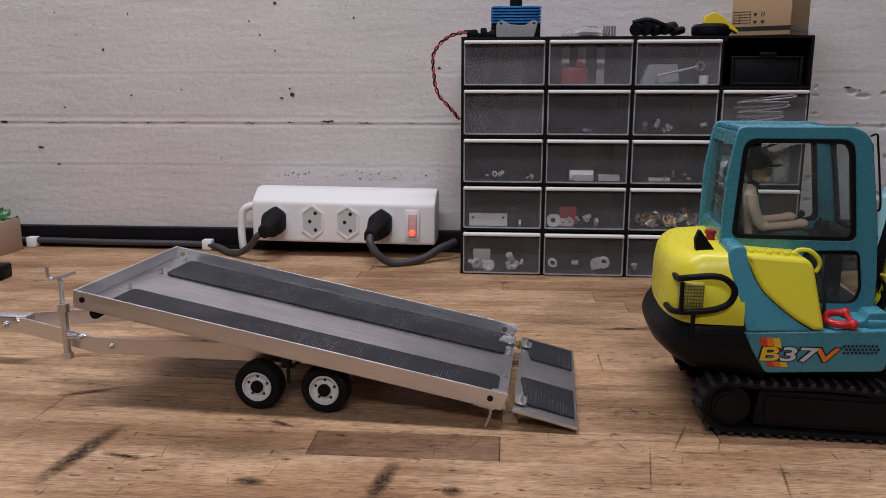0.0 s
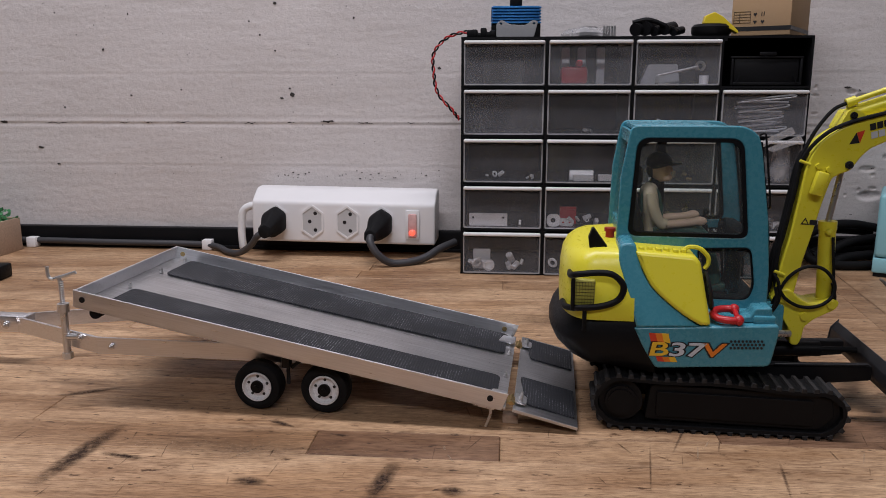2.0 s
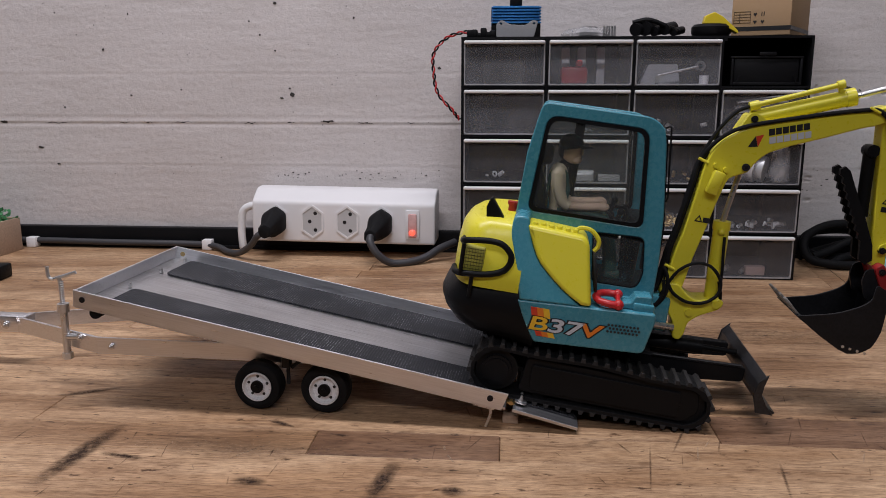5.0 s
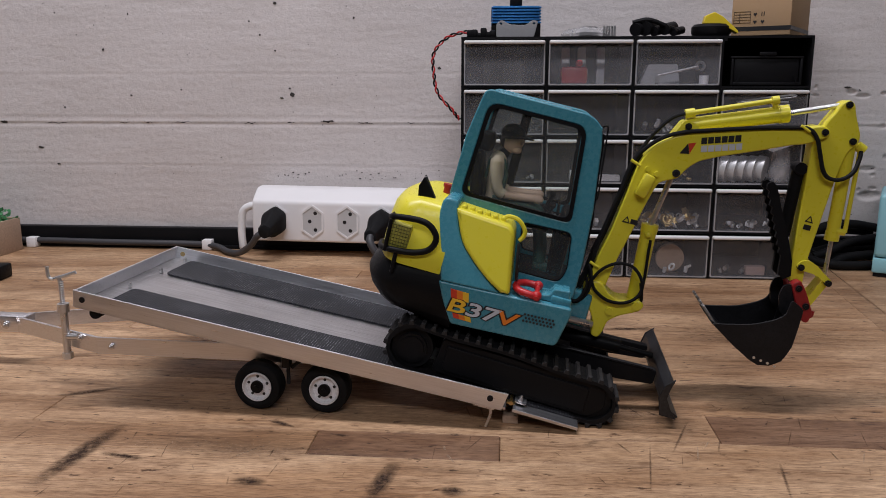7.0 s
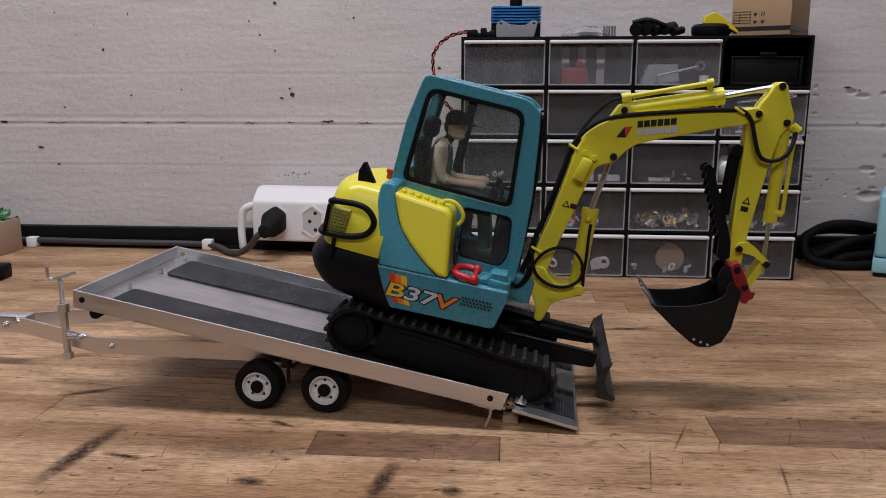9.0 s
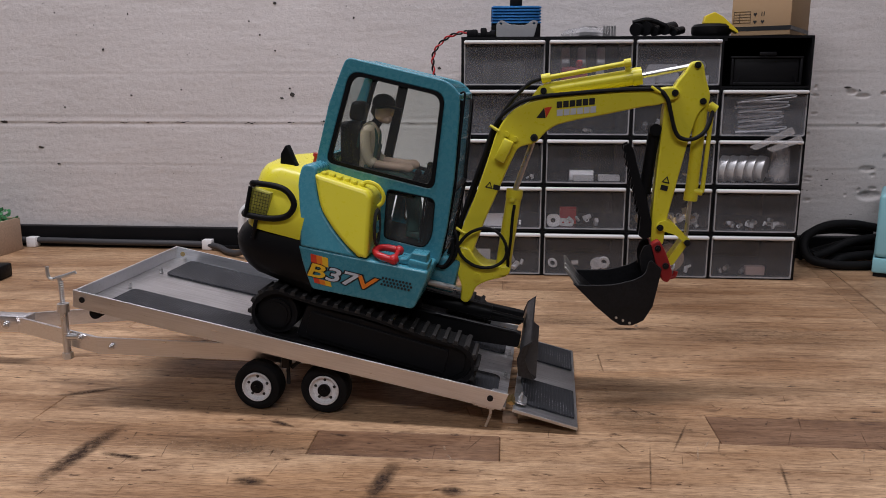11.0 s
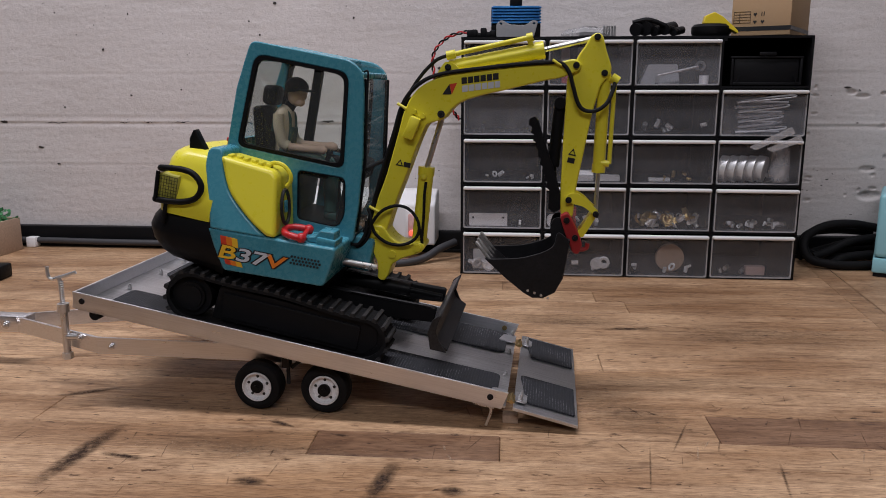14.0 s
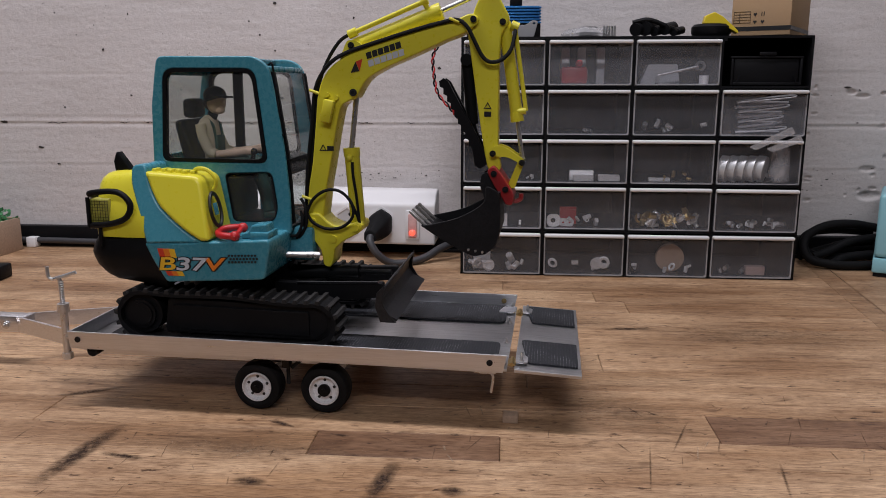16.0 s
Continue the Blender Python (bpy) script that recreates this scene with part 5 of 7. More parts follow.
def build_arm(ex):
    h = 0.0090
    # swing bracket that carries the boom
    bm = bmesh.new()
    plate(bm, rounded([(0.0452, 0.0670), (0.0475, 0.0735), (0.0550, 0.0742), (0.0605, 0.0685), (0.0665, 0.0655), (0.0752, 0.0672), (0.0801, 0.0694), (0.0833, 0.0669), (0.0814, 0.0626), (0.0702, 0.0565), (0.0647, 0.0515), (0.0638, 0.0438), (0.0618, 0.0396), (0.0574, 0.0403), (0.0560, 0.0500), (0.0490, 0.0605)], 0.0022), -0.0105, 0.0105, bevel=0.0009)
    swing = part("swing_bracket", bm, YELLOW, ex, "lime yellow swing bracket", 40)
    for x, z in ((0.0512, 0.0685), (0.0785, 0.0655), (0.0640, 0.0580)):
        bm = bmesh.new()
        rod(bm, (x, -0.0120, z), (x, 0.0120, z), 0.0024, 14)
        part("pin", bm, YELLOW, swing)
    bm = bmesh.new()
    plate(bm, rounded([(0.0500, 0.0660), (0.0466, 0.0710), (0.0486, 0.0912), (0.0512, 0.1050), (0.0538, 0.1310), (0.0548, 0.1450), (0.0573, 0.1542), (0.0619, 0.1619), (0.0707, 0.1688), (0.0799, 0.1733),
                       (0.0956, 0.1785), (0.1268, 0.1876), (0.1387, 0.1905), (0.1440, 0.1932), (0.1487, 0.1948), (0.1528, 0.1922), (0.1521, 0.1886), (0.1420, 0.1822), (0.1353, 0.1801), (0.1143, 0.1705),
                       (0.0990, 0.1640), (0.0883, 0.1584), (0.0842, 0.1541), (0.0816, 0.1500), (0.0793, 0.1453), (0.0745, 0.1433), (0.0699, 0.1406), (0.0685, 0.1361), (0.0662, 0.1253), (0.0631, 0.1070),
                       (0.0598, 0.0901), (0.0588, 0.0810), (0.0570, 0.0677)], 0.004), -h, h, bevel=0.0009, bevel_res=2)
    boom = part("boom", bm, YELLOW, ex, "lime yellow bent boom", 40)
    body, rods, thin = bmesh.new(), bmesh.new(), bmesh.new()
    ram(body, rods, (0.0778, 0.0655), (0.0738, 0.1132), (0.0776, 0.1484), 0.0047, 0.0017)
    ball(body, (0.0736, -0.0048, 0.1085), 0.0022)
    part("boom_cylinder", body, YELLOW, boom, "lime yellow hydraulic cylinder", 40)
    part("piston_rod", rods, STEEL, boom, "bright piston rod")
    body, rods = bmesh.new(), bmesh.new()
    ram(body, rods, (0.0768, 0.1758), (0.1285, 0.1962), (0.1580, 0.2089), 0.0047, 0.0016)
    rod(body, (0.0760, -0.003, 0.1834), (0.1202, -0.003, 0.2020), 0.0015, 10)
    rod(body, (0.0735, -0.003, 0.1823), (0.0785, -0.003, 0.1844), 0.0027, 12)
    rod(body, (0.1180, -0.003, 0.2011), (0.1215, -0.003, 0.2026), 0.0025, 12)
    rod(body, (0.1195, -0.003, 0.2016), (0.1225, -0.001, 0.1950), 0.0016, 10)
    plate(body, rounded([(0.0690, 0.1675), (0.0738, 0.1790), (0.0790, 0.1790), (0.0860, 0.1745)], 0.002), -0.0086, 0.0086)
    part("stick_cylinder", body, YELLOW, boom, "lime yellow hydraulic cylinder", 40)
    part("piston_rod", rods, STEEL, boom, "bright piston rod")
    bm = bmesh.new()
    plate(bm, rounded([(0.1470, 0.1869), (0.1500, 0.1982), (0.1526, 0.2035), (0.1543, 0.2093), (0.1577, 0.2118), (0.1613, 0.2101), (0.1638, 0.2042), (0.1698, 0.1941), (0.1702, 0.1896), (0.1660, 0.1835), (0.1648, 0.1684),
                       (0.1653, 0.1347), (0.1656, 0.1174), (0.1676, 0.1038), (0.1622, 0.0996), (0.1587, 0.1071), (0.1549, 0.1289), (0.1516, 0.1488), (0.1462, 0.1827)],
                      [0.003, 0.003, 0.003, 0.003, 0.003, 0.003, 0.004, 0.003, 0.002, 0.004, 0.01, 0.02, 0.01, 0.002, 0.002, 0.003, 0.02, 0.02, 0.004]), -0.0062, 0.0062, bevel=0.0009, bevel_res=2)
    part("stick", bm, YELLOW, boom, "lime yellow dipper stick", 40)
    body, rods = bmesh.new(), bmesh.new()
    ram(body, rods, (0.1672, 0.1900), (0.1764, 0.1337), (0.1804, 0.1090), 0.0037, 0.0013)
    rod(body, (0.1737, -0.002, 0.1860), (0.1815, -0.002, 0.1390), 0.0013, 10)
    rod(body, (0.1712, -0.002, 0.1885), (0.1755, -0.002, 0.1868), 0.0029, 10)
    rod(body, (0.1815, -0.002, 0.1390), (0.1765, -0.002, 0.1385), 0.0020, 10)
    part("bucket_cylinder", body, YELLOW, boom, "lime yellow hydraulic cylinder", 40)
    part("piston_rod", rods, STEEL, boom, "bright piston rod")
    bm = bmesh.new()
    for y in (-0.0082, 0.0064):
        plate(bm, rounded([(0.1602, 0.1130), (0.1616, 0.1170), (0.1662, 0.1188), (0.1720, 0.1166), (0.1760, 0.1137), (0.1820, 0.1104), (0.1815, 0.1066), (0.1765, 0.1094), (0.1720, 0.1116), (0.1650, 0.1118)], 0.002), y, y + 0.0018)
    plate(bm, rounded([(0.1785, 0.1110), (0.1822, 0.1098), (0.1762, 0.0925), (0.1718, 0.0935)], 0.0015), -0.0060, 0.0060)
    part("bucket_link", bm, YELLOW, boom, "curved yellow bucket linkage", 40)
    bm = bmesh.new()
    plate(bm, rounded([(0.1596, 0.1035), (0.1636, 0.1070), (0.1683, 0.1018), (0.1725, 0.0958), (0.1765, 0.0895), (0.1755, 0.0830), (0.1715, 0.0835), (0.1690, 0.0880), (0.1650, 0.0935)], 0.002), -0.0128, 0.0128, bevel=0.0006)
    hose(bm, [(0.1735, -0.001, 0.0868), (0.1765, -0.001, 0.0842), (0.1800, -0.001, 0.0858), (0.1802, -0.001, 0.0890)], 0.0014, 8)
    part("quick_hitch", bm, DARK_RED, boom, "dark red quick hitch with hook", 40)
    for x, z, hh in ((0.0776, 0.1484, h), (0.0764, 0.1760, 0.0088), (0.1496, 0.1912, h), (0.1580, 0.2090, 0.0064), (0.1665, 0.1900, 0.0064), (0.1627, 0.1136, 0.0084), (0.1803, 0.1086, 0.0084), (0.1640, 0.1020, 0.0128), (0.1712, 0.0928, 0.0128)):
        bm = bmesh.new()
        rod(bm, (x, -hh - 0.0012, z), (x, hh + 0.0012, z), 0.0019, 12)
        rod(bm, (x, -hh - 0.0018, z), (x, -hh - 0.0008, z), 0.0011, 6)
        part("pin", bm, WORN_BLACK, boom, "dark steel pivot pin")
    bm = bmesh.new()
    rod(bm, (0.0776, -h - 0.0014, 0.1484), (0.0776, -h - 0.0002, 0.1484), 0.0022, 18)
    part("pin_collar", bm, INK, boom)
    # bucket
    near = [(0.1215, 0.0702), (0.1274, 0.0713), (0.1435, 0.0755), (0.1554, 0.0822), (0.1600, 0.0868), (0.1598, 0.0960), (0.1682, 0.0920), (0.1688, 0.0791), (0.1691, 0.0685), (0.1663, 0.0589), (0.1606, 0.0543), (0.1541, 0.0528), (0.1486, 0.0546), (0.1368, 0.0607)]
    near = rounded(near, [0.001, 0.006, 0.01, 0.006, 0.004, 0.003, 0.003, 0.01, 0.008, 0.008, 0.008, 0.008, 0.01, 0.01])
    bm = bmesh.new()
    for y in (-0.0210, 0.0196):
        plate(bm, near, y, y + 0.0014, bevel=0.0003)
    shell = [(0.1684, 0.0915), (0.1690, 0.0790), (0.1693, 0.0685), (0.1664, 0.0587), (0.1606, 0.0541), (0.1541, 0.0526), (0.1485, 0.0544), (0.1367, 0.0605), (0.1213, 0.0700)]
    inside = [(0.1222, 0.0710), (0.1375, 0.0620), (0.1491, 0.0560), (0.1541, 0.0543), (0.1600, 0.0557), (0.1650, 0.0597), (0.1676, 0.0688), (0.1673, 0.0790), (0.1668, 0.0915)]
    plate(bm, shell + inside, -0.0199, 0.0199)
    teeth_bm = bmesh.new()
    for k in range(4):
        y = -0.0185 + 0.0105 * k
        box(teeth_bm, -0.0050, 0.0112, y, y + 0.0038, -0.0008, 0.0008, 0.0004, 1, Matrix.Translation((0.1222, 0, 0.0710)) @ Matrix.Rotation(radians(180 + 42), 4, "Y"))
    plate(bm, rounded([(0.1590, 0.0850), (0.1555, 0.0945), (0.1562, 0.1010), (0.1605, 0.1030), (0.1650, 0.0980), (0.1690, 0.0830)], 0.002), -0.0108, -0.0090)
    plate(bm, rounded([(0.1590, 0.0850), (0.1555, 0.0945), (0.1562, 0.1010), (0.1605, 0.1030), (0.1650, 0.0980), (0.1690, 0.0830)], 0.002), 0.0090, 0.0108)
    part("bucket", bm, WORN_BLACK, boom, "scuffed black digging bucket", 40)
    part("bucket_teeth", teeth_bm, TOOTH_STEEL, boom, "grey worn bucket teeth")
    for k in range(4):
        bm = bmesh.new()
        rod(bm, (0.1505 + 0.0042 * k, -0.0214, 0.0568 - 0.0006 * k), (0.1505 + 0.0042 * k, -0.0208, 0.0568 - 0.0006 * k), 0.0008, 10)
        part("bucket_rivet", bm, STEEL, boom)
    # thumb with its ram
    bm = bmesh.new()
    jaw = [(0.1296, 0.1556), (0.1322, 0.1575), (0.1350, 0.1556), (0.1435, 0.1403), (0.1492, 0.1313), (0.1572, 0.1156), (0.1592, 0.1070), (0.1556, 0.1040), (0.1520, 0.1059)]
    teeth = []
    for k in range(9):
        u = k / 8
        x, z = 0.1502 - 0.0180 * u, 0.1170 + 0.0345 * u
        teeth += [(x, z), (x - 0.0022, z + 0.0010)]
    for y in (-0.0075, 0.0045):
        plate(bm, jaw + teeth, y, y + 0.0030)
    part("thumb", bm, BLACK, boom, "black toothed bucket thumb", 30)
    bm = bmesh.new()
    rod(bm, (0.1452, 0, 0.1675), (0.1496, 0, 0.1305), 0.0035, 16)
    rod(bm, (0.1496, 0, 0.1305), (0.1561, 0, 0.1060), 0.0018, 10)
    rod(bm, (0.1454, -0.0050, 0.1683), (0.1454, 0.0050, 0.1683), 0.0036, 14)
    part("thumb_ram", bm, BLACK, boom)
    # hoses
    bm = bmesh.new()
    hose(bm, [(0.0480, -0.006, 0.0720), (0.0462, -0.006, 0.0850), (0.0476, -0.006, 0.1050), (0.0508, -0.006, 0.1320), (0.0522, -0.006, 0.1460), (0.0560, -0.0075, 0.1565), (0.0640, -0.0093, 0.1660), (0.0740, -0.0096, 0.1718), (0.0860, -0.0096, 0.1760),
              (0.1000, -0.0096, 0.1804), (0.1150, -0.0096, 0.1850), (0.1300, -0.0096, 0.1890), (0.1400, -0.0100, 0.1908), (0.1460, -0.0105, 0.1870), (0.1500, -0.0105, 0.1800), (0.1550, -0.0105, 0.1708), (0.1595, -0.0105, 0.1672), (0.1660, -0.0105, 0.1680),
              (0.1715, -0.0095, 0.1735), (0.1735, -0.0060, 0.1820), (0.1738, -0.0030, 0.1865)], 0.0012, 8)
    hose(bm, [(0.0505, -0.002, 0.1300), (0.0535, -0.002, 0.1500), (0.0590, -0.002, 0.1655), (0.0670, -0.002, 0.1780), (0.0742, -0.003, 0.1828)], 0.0011, 8)
    for y in (-0.0035, 0.0, 0.0035):
        hose(bm, [(0.0430, y, 0.0660), (0.0448, y, 0.0760), (0.0462, y, 0.0920), (0.0486, y, 0.1050), (0.0516, y, 0.1310), (0.0530, y, 0.1450), (0.0560, y, 0.1540)], 0.0015, 8)
    part("boom_hose", bm, RUBBER, boom, "black hydraulic hoses along the boom")
    bm = bmesh.new()
    hose(bm, [(0.0455, -0.010, 0.0640), (0.0475, -0.0130, 0.0725), (0.0525, -0.0140, 0.0830), (0.0610, -0.0140, 0.0890), (0.0700, -0.0140, 0.0885), (0.0770, -0.0140, 0.0815), (0.0775, -0.0140, 0.0730), (0.0710, -0.0140, 0.0665), (0.0610, -0.0140, 0.0650), (0.0520, -0.0140, 0.0690), (0.0470, -0.0120, 0.0760)], 0.0010, 8)
    hose(bm, [(0.0770, -0.0120, 0.0800), (0.0800, -0.0100, 0.0720), (0.0810, -0.0080, 0.0660)], 0.0010, 8)
    hose(bm, [(0.0380, -0.012, 0.0570), (0.0440, -0.014, 0.0600), (0.0480, -0.014, 0.0680), (0.0470, -0.013, 0.0780), (0.0440, -0.011, 0.0830)], 0.0010, 8)
    hose(bm, [(0.0370, -0.016, 0.0600), (0.0430, -0.017, 0.0610), (0.0460, -0.016, 0.0690), (0.0450, -0.015, 0.0760)], 0.0010, 8)
    hose(bm, [(0.0758, -0.0062, 0.1060), (0.0765, -0.0075, 0.0980), (0.0785, -0.0075, 0.0850), (0.0800, -0.0070, 0.0700)], 0.0009, 8)
    part("hose_loop", bm, RUBBER, boom, "looped black hydraulic hose")
    bm = bmesh.new()
    box(bm, -0.0033, 0.0033, -0.0150, -0.0092, -0.0068, 0.0068, 0.0010, 2, Matrix.Translation((0.0622, 0, 0.1372)) @ Matrix.Rotation(0.22, 4, "Y"))
    for x, z in ((0.0612, 0.1468), (0.0670, 0.1452)):
        rod(bm, (x, -0.0110, z), (x, -0.0085, z), 0.0016, 10)
    part("work_lamp", bm, YELLOW, boom, "yellow boxed work lamp")
    for x, z in ((0.0475, 0.0830), (0.0535, 0.1480), (0.1385, 0.1900)):
        bm = bmesh.new()
        rod(bm, (x - 0.003, -0.0105, z + 0.0015), (x + 0.003, -0.0105, z - 0.0005), 0.0009, 8)
        part("hose_clip", bm, YELLOW, boom)
    # marks on boom and stick: plain shapes where the maker's words stand
    y = -h - 0.0001
    for nm, pts, mat in (("red_mark", [(0.0793, 0.1666), (0.0834, 0.1682), (0.0816, 0.1610)], RED_PRINT), ("black_mark", [(0.0761, 0.1599), (0.0791, 0.1666), (0.0814, 0.1610)], INK)):
        bm = bmesh.new()
        plate(bm, pts, y - 0.0002, y)
        part(nm, bm, mat, boom)
    rng = random.Random(4)
    for row, mat in ((0, INK), (1, SILVER_PRINT)):
        x = 0.0862 + 0.0012 * row
        for k in range(6):
            wd = 0.0030 + 0.0003 * rng.random()
            z = 0.1680 + (x - 0.0862) * 0.33 - 0.0049 * row
            bm = bmesh.new()
            plate(bm, [(x, z), (x + wd, z + wd * 0.33), (x + wd - 0.0008, z + wd * 0.33 + 0.0036), (x - 0.0008, z + 0.0036)], y - 0.0002, y)
            part("word_bar", bm, mat, boom)
            x += wd + 0.0005
    for x, z, yy, sc in ((0.0582, 0.1128, y, 1.0), (0.1588, 0.1398, -0.0063, 1.0)):
        bm = bmesh.new()
        plate(bm, [(x - 0.0024, z), (x + 0.0024, z), (x, z + 0.0042)], yy - 0.0002, yy, holes=[[(x - 0.0014, z + 0.0007), (x + 0.0014, z + 0.0007), (x, z + 0.0030)]])
        plate(bm, [(x - 0.002 + (0.0045 if yy == y else 0), z - (0.0 if yy == y else 0.0045)), (x + 0.0022 + (0.0045 if yy == y else 0), z - (0.0 if yy == y else 0.0045)),
                   (x + 0.0022 + (0.0045 if yy == y else 0), z + 0.003 - (0.0 if yy == y else 0.0045)), (x - 0.002 + (0.0045 if yy == y else 0), z + 0.003 - (0.0 if yy == y else 0.0045))], yy - 0.0002, yy)
        part("warning_mark", bm, INK, boom, "small black warning pictogram")
    return boom


excavator = thing("model_excavator", "teal and lime yellow radio-controlled model excavator", "model excavator")
build_upper(excavator)
build_cab(excavator)
build_figure(excavator)
build_tracks(excavator)
build_blade(excavator)
boom = build_arm(excavator)


# ---- what lies in the drawers ----
def in_cabinet(name, bm, material, label, category, kind="", smooth=40):
    o = mesh_object(name, bm, material, smooth)
    o.matrix_world = CABINET
    return tagged(o, label, category, kind=kind)


def holed_bar(bm, x0, x1, z0, z1, y, holes, r, round_by):
    rings = [[(hx + r * math.cos(a), hz + r * math.sin(a)) for a in np.linspace(0, 2 * math.pi, 14, endpoint=False)] for hx, hz in holes]
    plate(bm, rounded([(x0, z0), (x1, z0), (x1, z1), (x0, z1)], round_by), y, y + 0.003, holes=rings, bevel=0.0003)


def fill_drawers():
    z = [LEVELS[r] + 0.0031 for r in range(5)]
    before = set(scene.objects)
    bm = bmesh.new()
    holed_bar(bm, 0.0080, 0.0470, z[1], z[1] + 0.0130, 0.012, [(0.0120, z[1] + 0.0085), (0.0430, z[1] + 0.0085)], 0.0012, 0.0012)
    in_cabinet("drilled_bar", bm, WHITE, "white drilled plastic bar standing in a drawer", "bar")
    bm = bmesh.new()
    holed_bar(bm, 0.0870, 0.1010, z[1], z[1] + 0.0130, 0.012, [(0.0935, z[1] + 0.0065)], 0.0026, 0.006)
    plate(bm, rounded([(0.0990, z[1] + 0.001), (0.1140, z[1]), (0.1150, z[1] + 0.0075), (0.1000, z[1] + 0.0085)], 0.003), 0.0152, 0.0175,
          holes=[[(cx + 0.0011 * math.cos(a), z[1] + 0.0040 + 0.0011 * math.sin(a)) for a in np.linspace(0, 6.2832, 12, endpoint=False)] for cx in (0.1040, 0.1105)])
    in_cabinet("link_plate", bm, WHITE, "white plastic link plate with round holes", "link plate")
    bm = bmesh.new()
    box(bm, 0.1010, 0.1180, 0.030, 0.034, z[1] + 0.0155, z[1] + 0.0180, 0.0006)
    box(bm, 0.1010, 0.1180, 0.030, 0.034, z[1], z[1] + 0.0154)
    in_cabinet("red_strip", bm, RED, "small red plastic piece in a drawer", "plastic part")
    loose_parts("white_fittings", "loose white plastic fittings in a drawer", "fittings", 1, 1, WHITE, 5, 0.006, 5, spread=0.45)
    loose_parts("ring_bits", "small loose steel rings in a drawer", "fittings", 0, 1, STEEL, 4, 0.0045, 6)
    loose_parts("brass_fittings", "heap of brass and steel pipe fittings", "fittings", 2, 1, BRASS, 20, 0.0078, 21, lift=1.4)
    loose_parts("steel_fittings", "heap of steel nuts and spacers", "fittings", 2, 1, STEEL, 22, 0.0068, 22, lift=1.6)
    loose_parts("screws", "loose screws and small fittings", "fittings", 3, 1, STEEL, 12, 0.0055, 23, lift=1.0)
    loose_parts("pale_pins", "few pale plastic pins", "fittings", 3, 1, WHITE_TRIM, 7, 0.0055, 24, lift=0.6)
    loose_parts("white_offcuts", "white plastic offcuts in a drawer", "offcuts", 0, 0, WHITE, 8, 0.0080, 31)
    bm = bmesh.new()
    rod(bm, (0.0285, 0.010, z[0] + 0.0062), (0.0285, 0.0125, z[0] + 0.0062), 0.0061, 24)
    ring(bm, (0.0285, 0.0098, z[0] + 0.0062), 0.0040, 0.0007)
    in_cabinet("white_disc", bm, WHITE, "round white plastic disc", "disc")
    bm = bmesh.new()
    box(bm, 0.0120, 0.0300, 0.020, 0.023, z[0] + 0.006, z[0] + 0.0210, 0.001)
    box(bm, 0.0120, 0.0300, 0.020, 0.0228, z[0], z[0] + 0.0059)
    in_cabinet("plastic_card", bm, WHITE_TRIM, "pale plastic sheet offcut", "offcut")
    loose_parts("white_blocks", "white plastic blocks in a drawer", "blocks", 1, 0, WHITE, 7, 0.0095, 41)
    bm = bmesh.new()
    rod(bm, (0.2140, 0.022, z[0] + 0.0145), (0.2140, 0.028, z[0] + 0.0145), 0.0142, 30)
    in_cabinet("wooden_disc", bm, PALE_WOOD, "round pale wooden disc", "disc")
    loose_parts("clear_bits", "small pale plastic bits", "fittings", 2, 0, WHITE_TRIM, 6, 0.0060, 43)
    bm = bmesh.new()
    box(bm, 0.2880, 0.3070, 0.014, 0.022, z[0], z[0] + 0.0090, 0.001, 2)
    in_cabinet("pink_block", bm, plain("pinkish_plastic", (0.50, 0.36, 0.33), 0.5), "pinkish plastic block in a drawer", "block")
    loose_parts("few_rings", "few small steel rings", "fittings", 3, 0, STEEL, 4, 0.0050, 44)
    loose_parts("wire_bits", "bent wire and clips in a drawer", "fittings", 0, 2, WHITE_TRIM, 7, 0.0045, 51)
    for x0, w, dz in ((0.1126, 0.020, 0.0), (0.1375, 0.021, 0.0), (0.1090, 0.024, 0.0061)):
        bm = bmesh.new()
        box(bm, x0, x0 + w, 0.013 + dz, 0.021 + dz, z[2], z[2] + (0.0060 if dz == 0 else 0.0100), 0.0007)
        tagged(in_cabinet("white_bar", bm, WHITE, "short white plastic bar", "bar"), group="white bars in a drawer")
    loose_parts("brown_bits", "few brown and grey fittings", "fittings", 2, 2, BRASS, 4, 0.0060, 53, spread=0.6)
    bm = bmesh.new()
    box(bm, 0.1870, 0.2080, 0.014, 0.018, z[2], z[2] + 0.0040, 0.0008)
    in_cabinet("pale_stick", bm, WHITE_TRIM, "pale plastic stick in a drawer", "stick")
    for k in range(5):
        bm = bmesh.new()
        cx = 0.2610 + 0.0088 * k
        lean = 0.28
        a = Vector((cx, 0.018, z[2] + 0.0130))
        d = Vector((math.cos(lean), -0.55, -math.sin(lean) * 0.6)).normalized() * 0.0040
        rod(bm, a - d, a + d, 0.0128, 28)
        bmesh.ops.translate(bm, verts=bm.verts, vec=(0, 0, z[2] + 0.0002 - min(v.co.z for v in bm.verts)))
        in_cabinet("aluminium_disc", bm, DULL_ALU, "turned aluminium disc in a drawer", "disc")["group"] = "aluminium discs in a drawer"
    loose_parts("rings_below", "steel rings in a drawer", "fittings", 3, 2, STEEL, 5, 0.0060, 55)
    bm = bmesh.new()
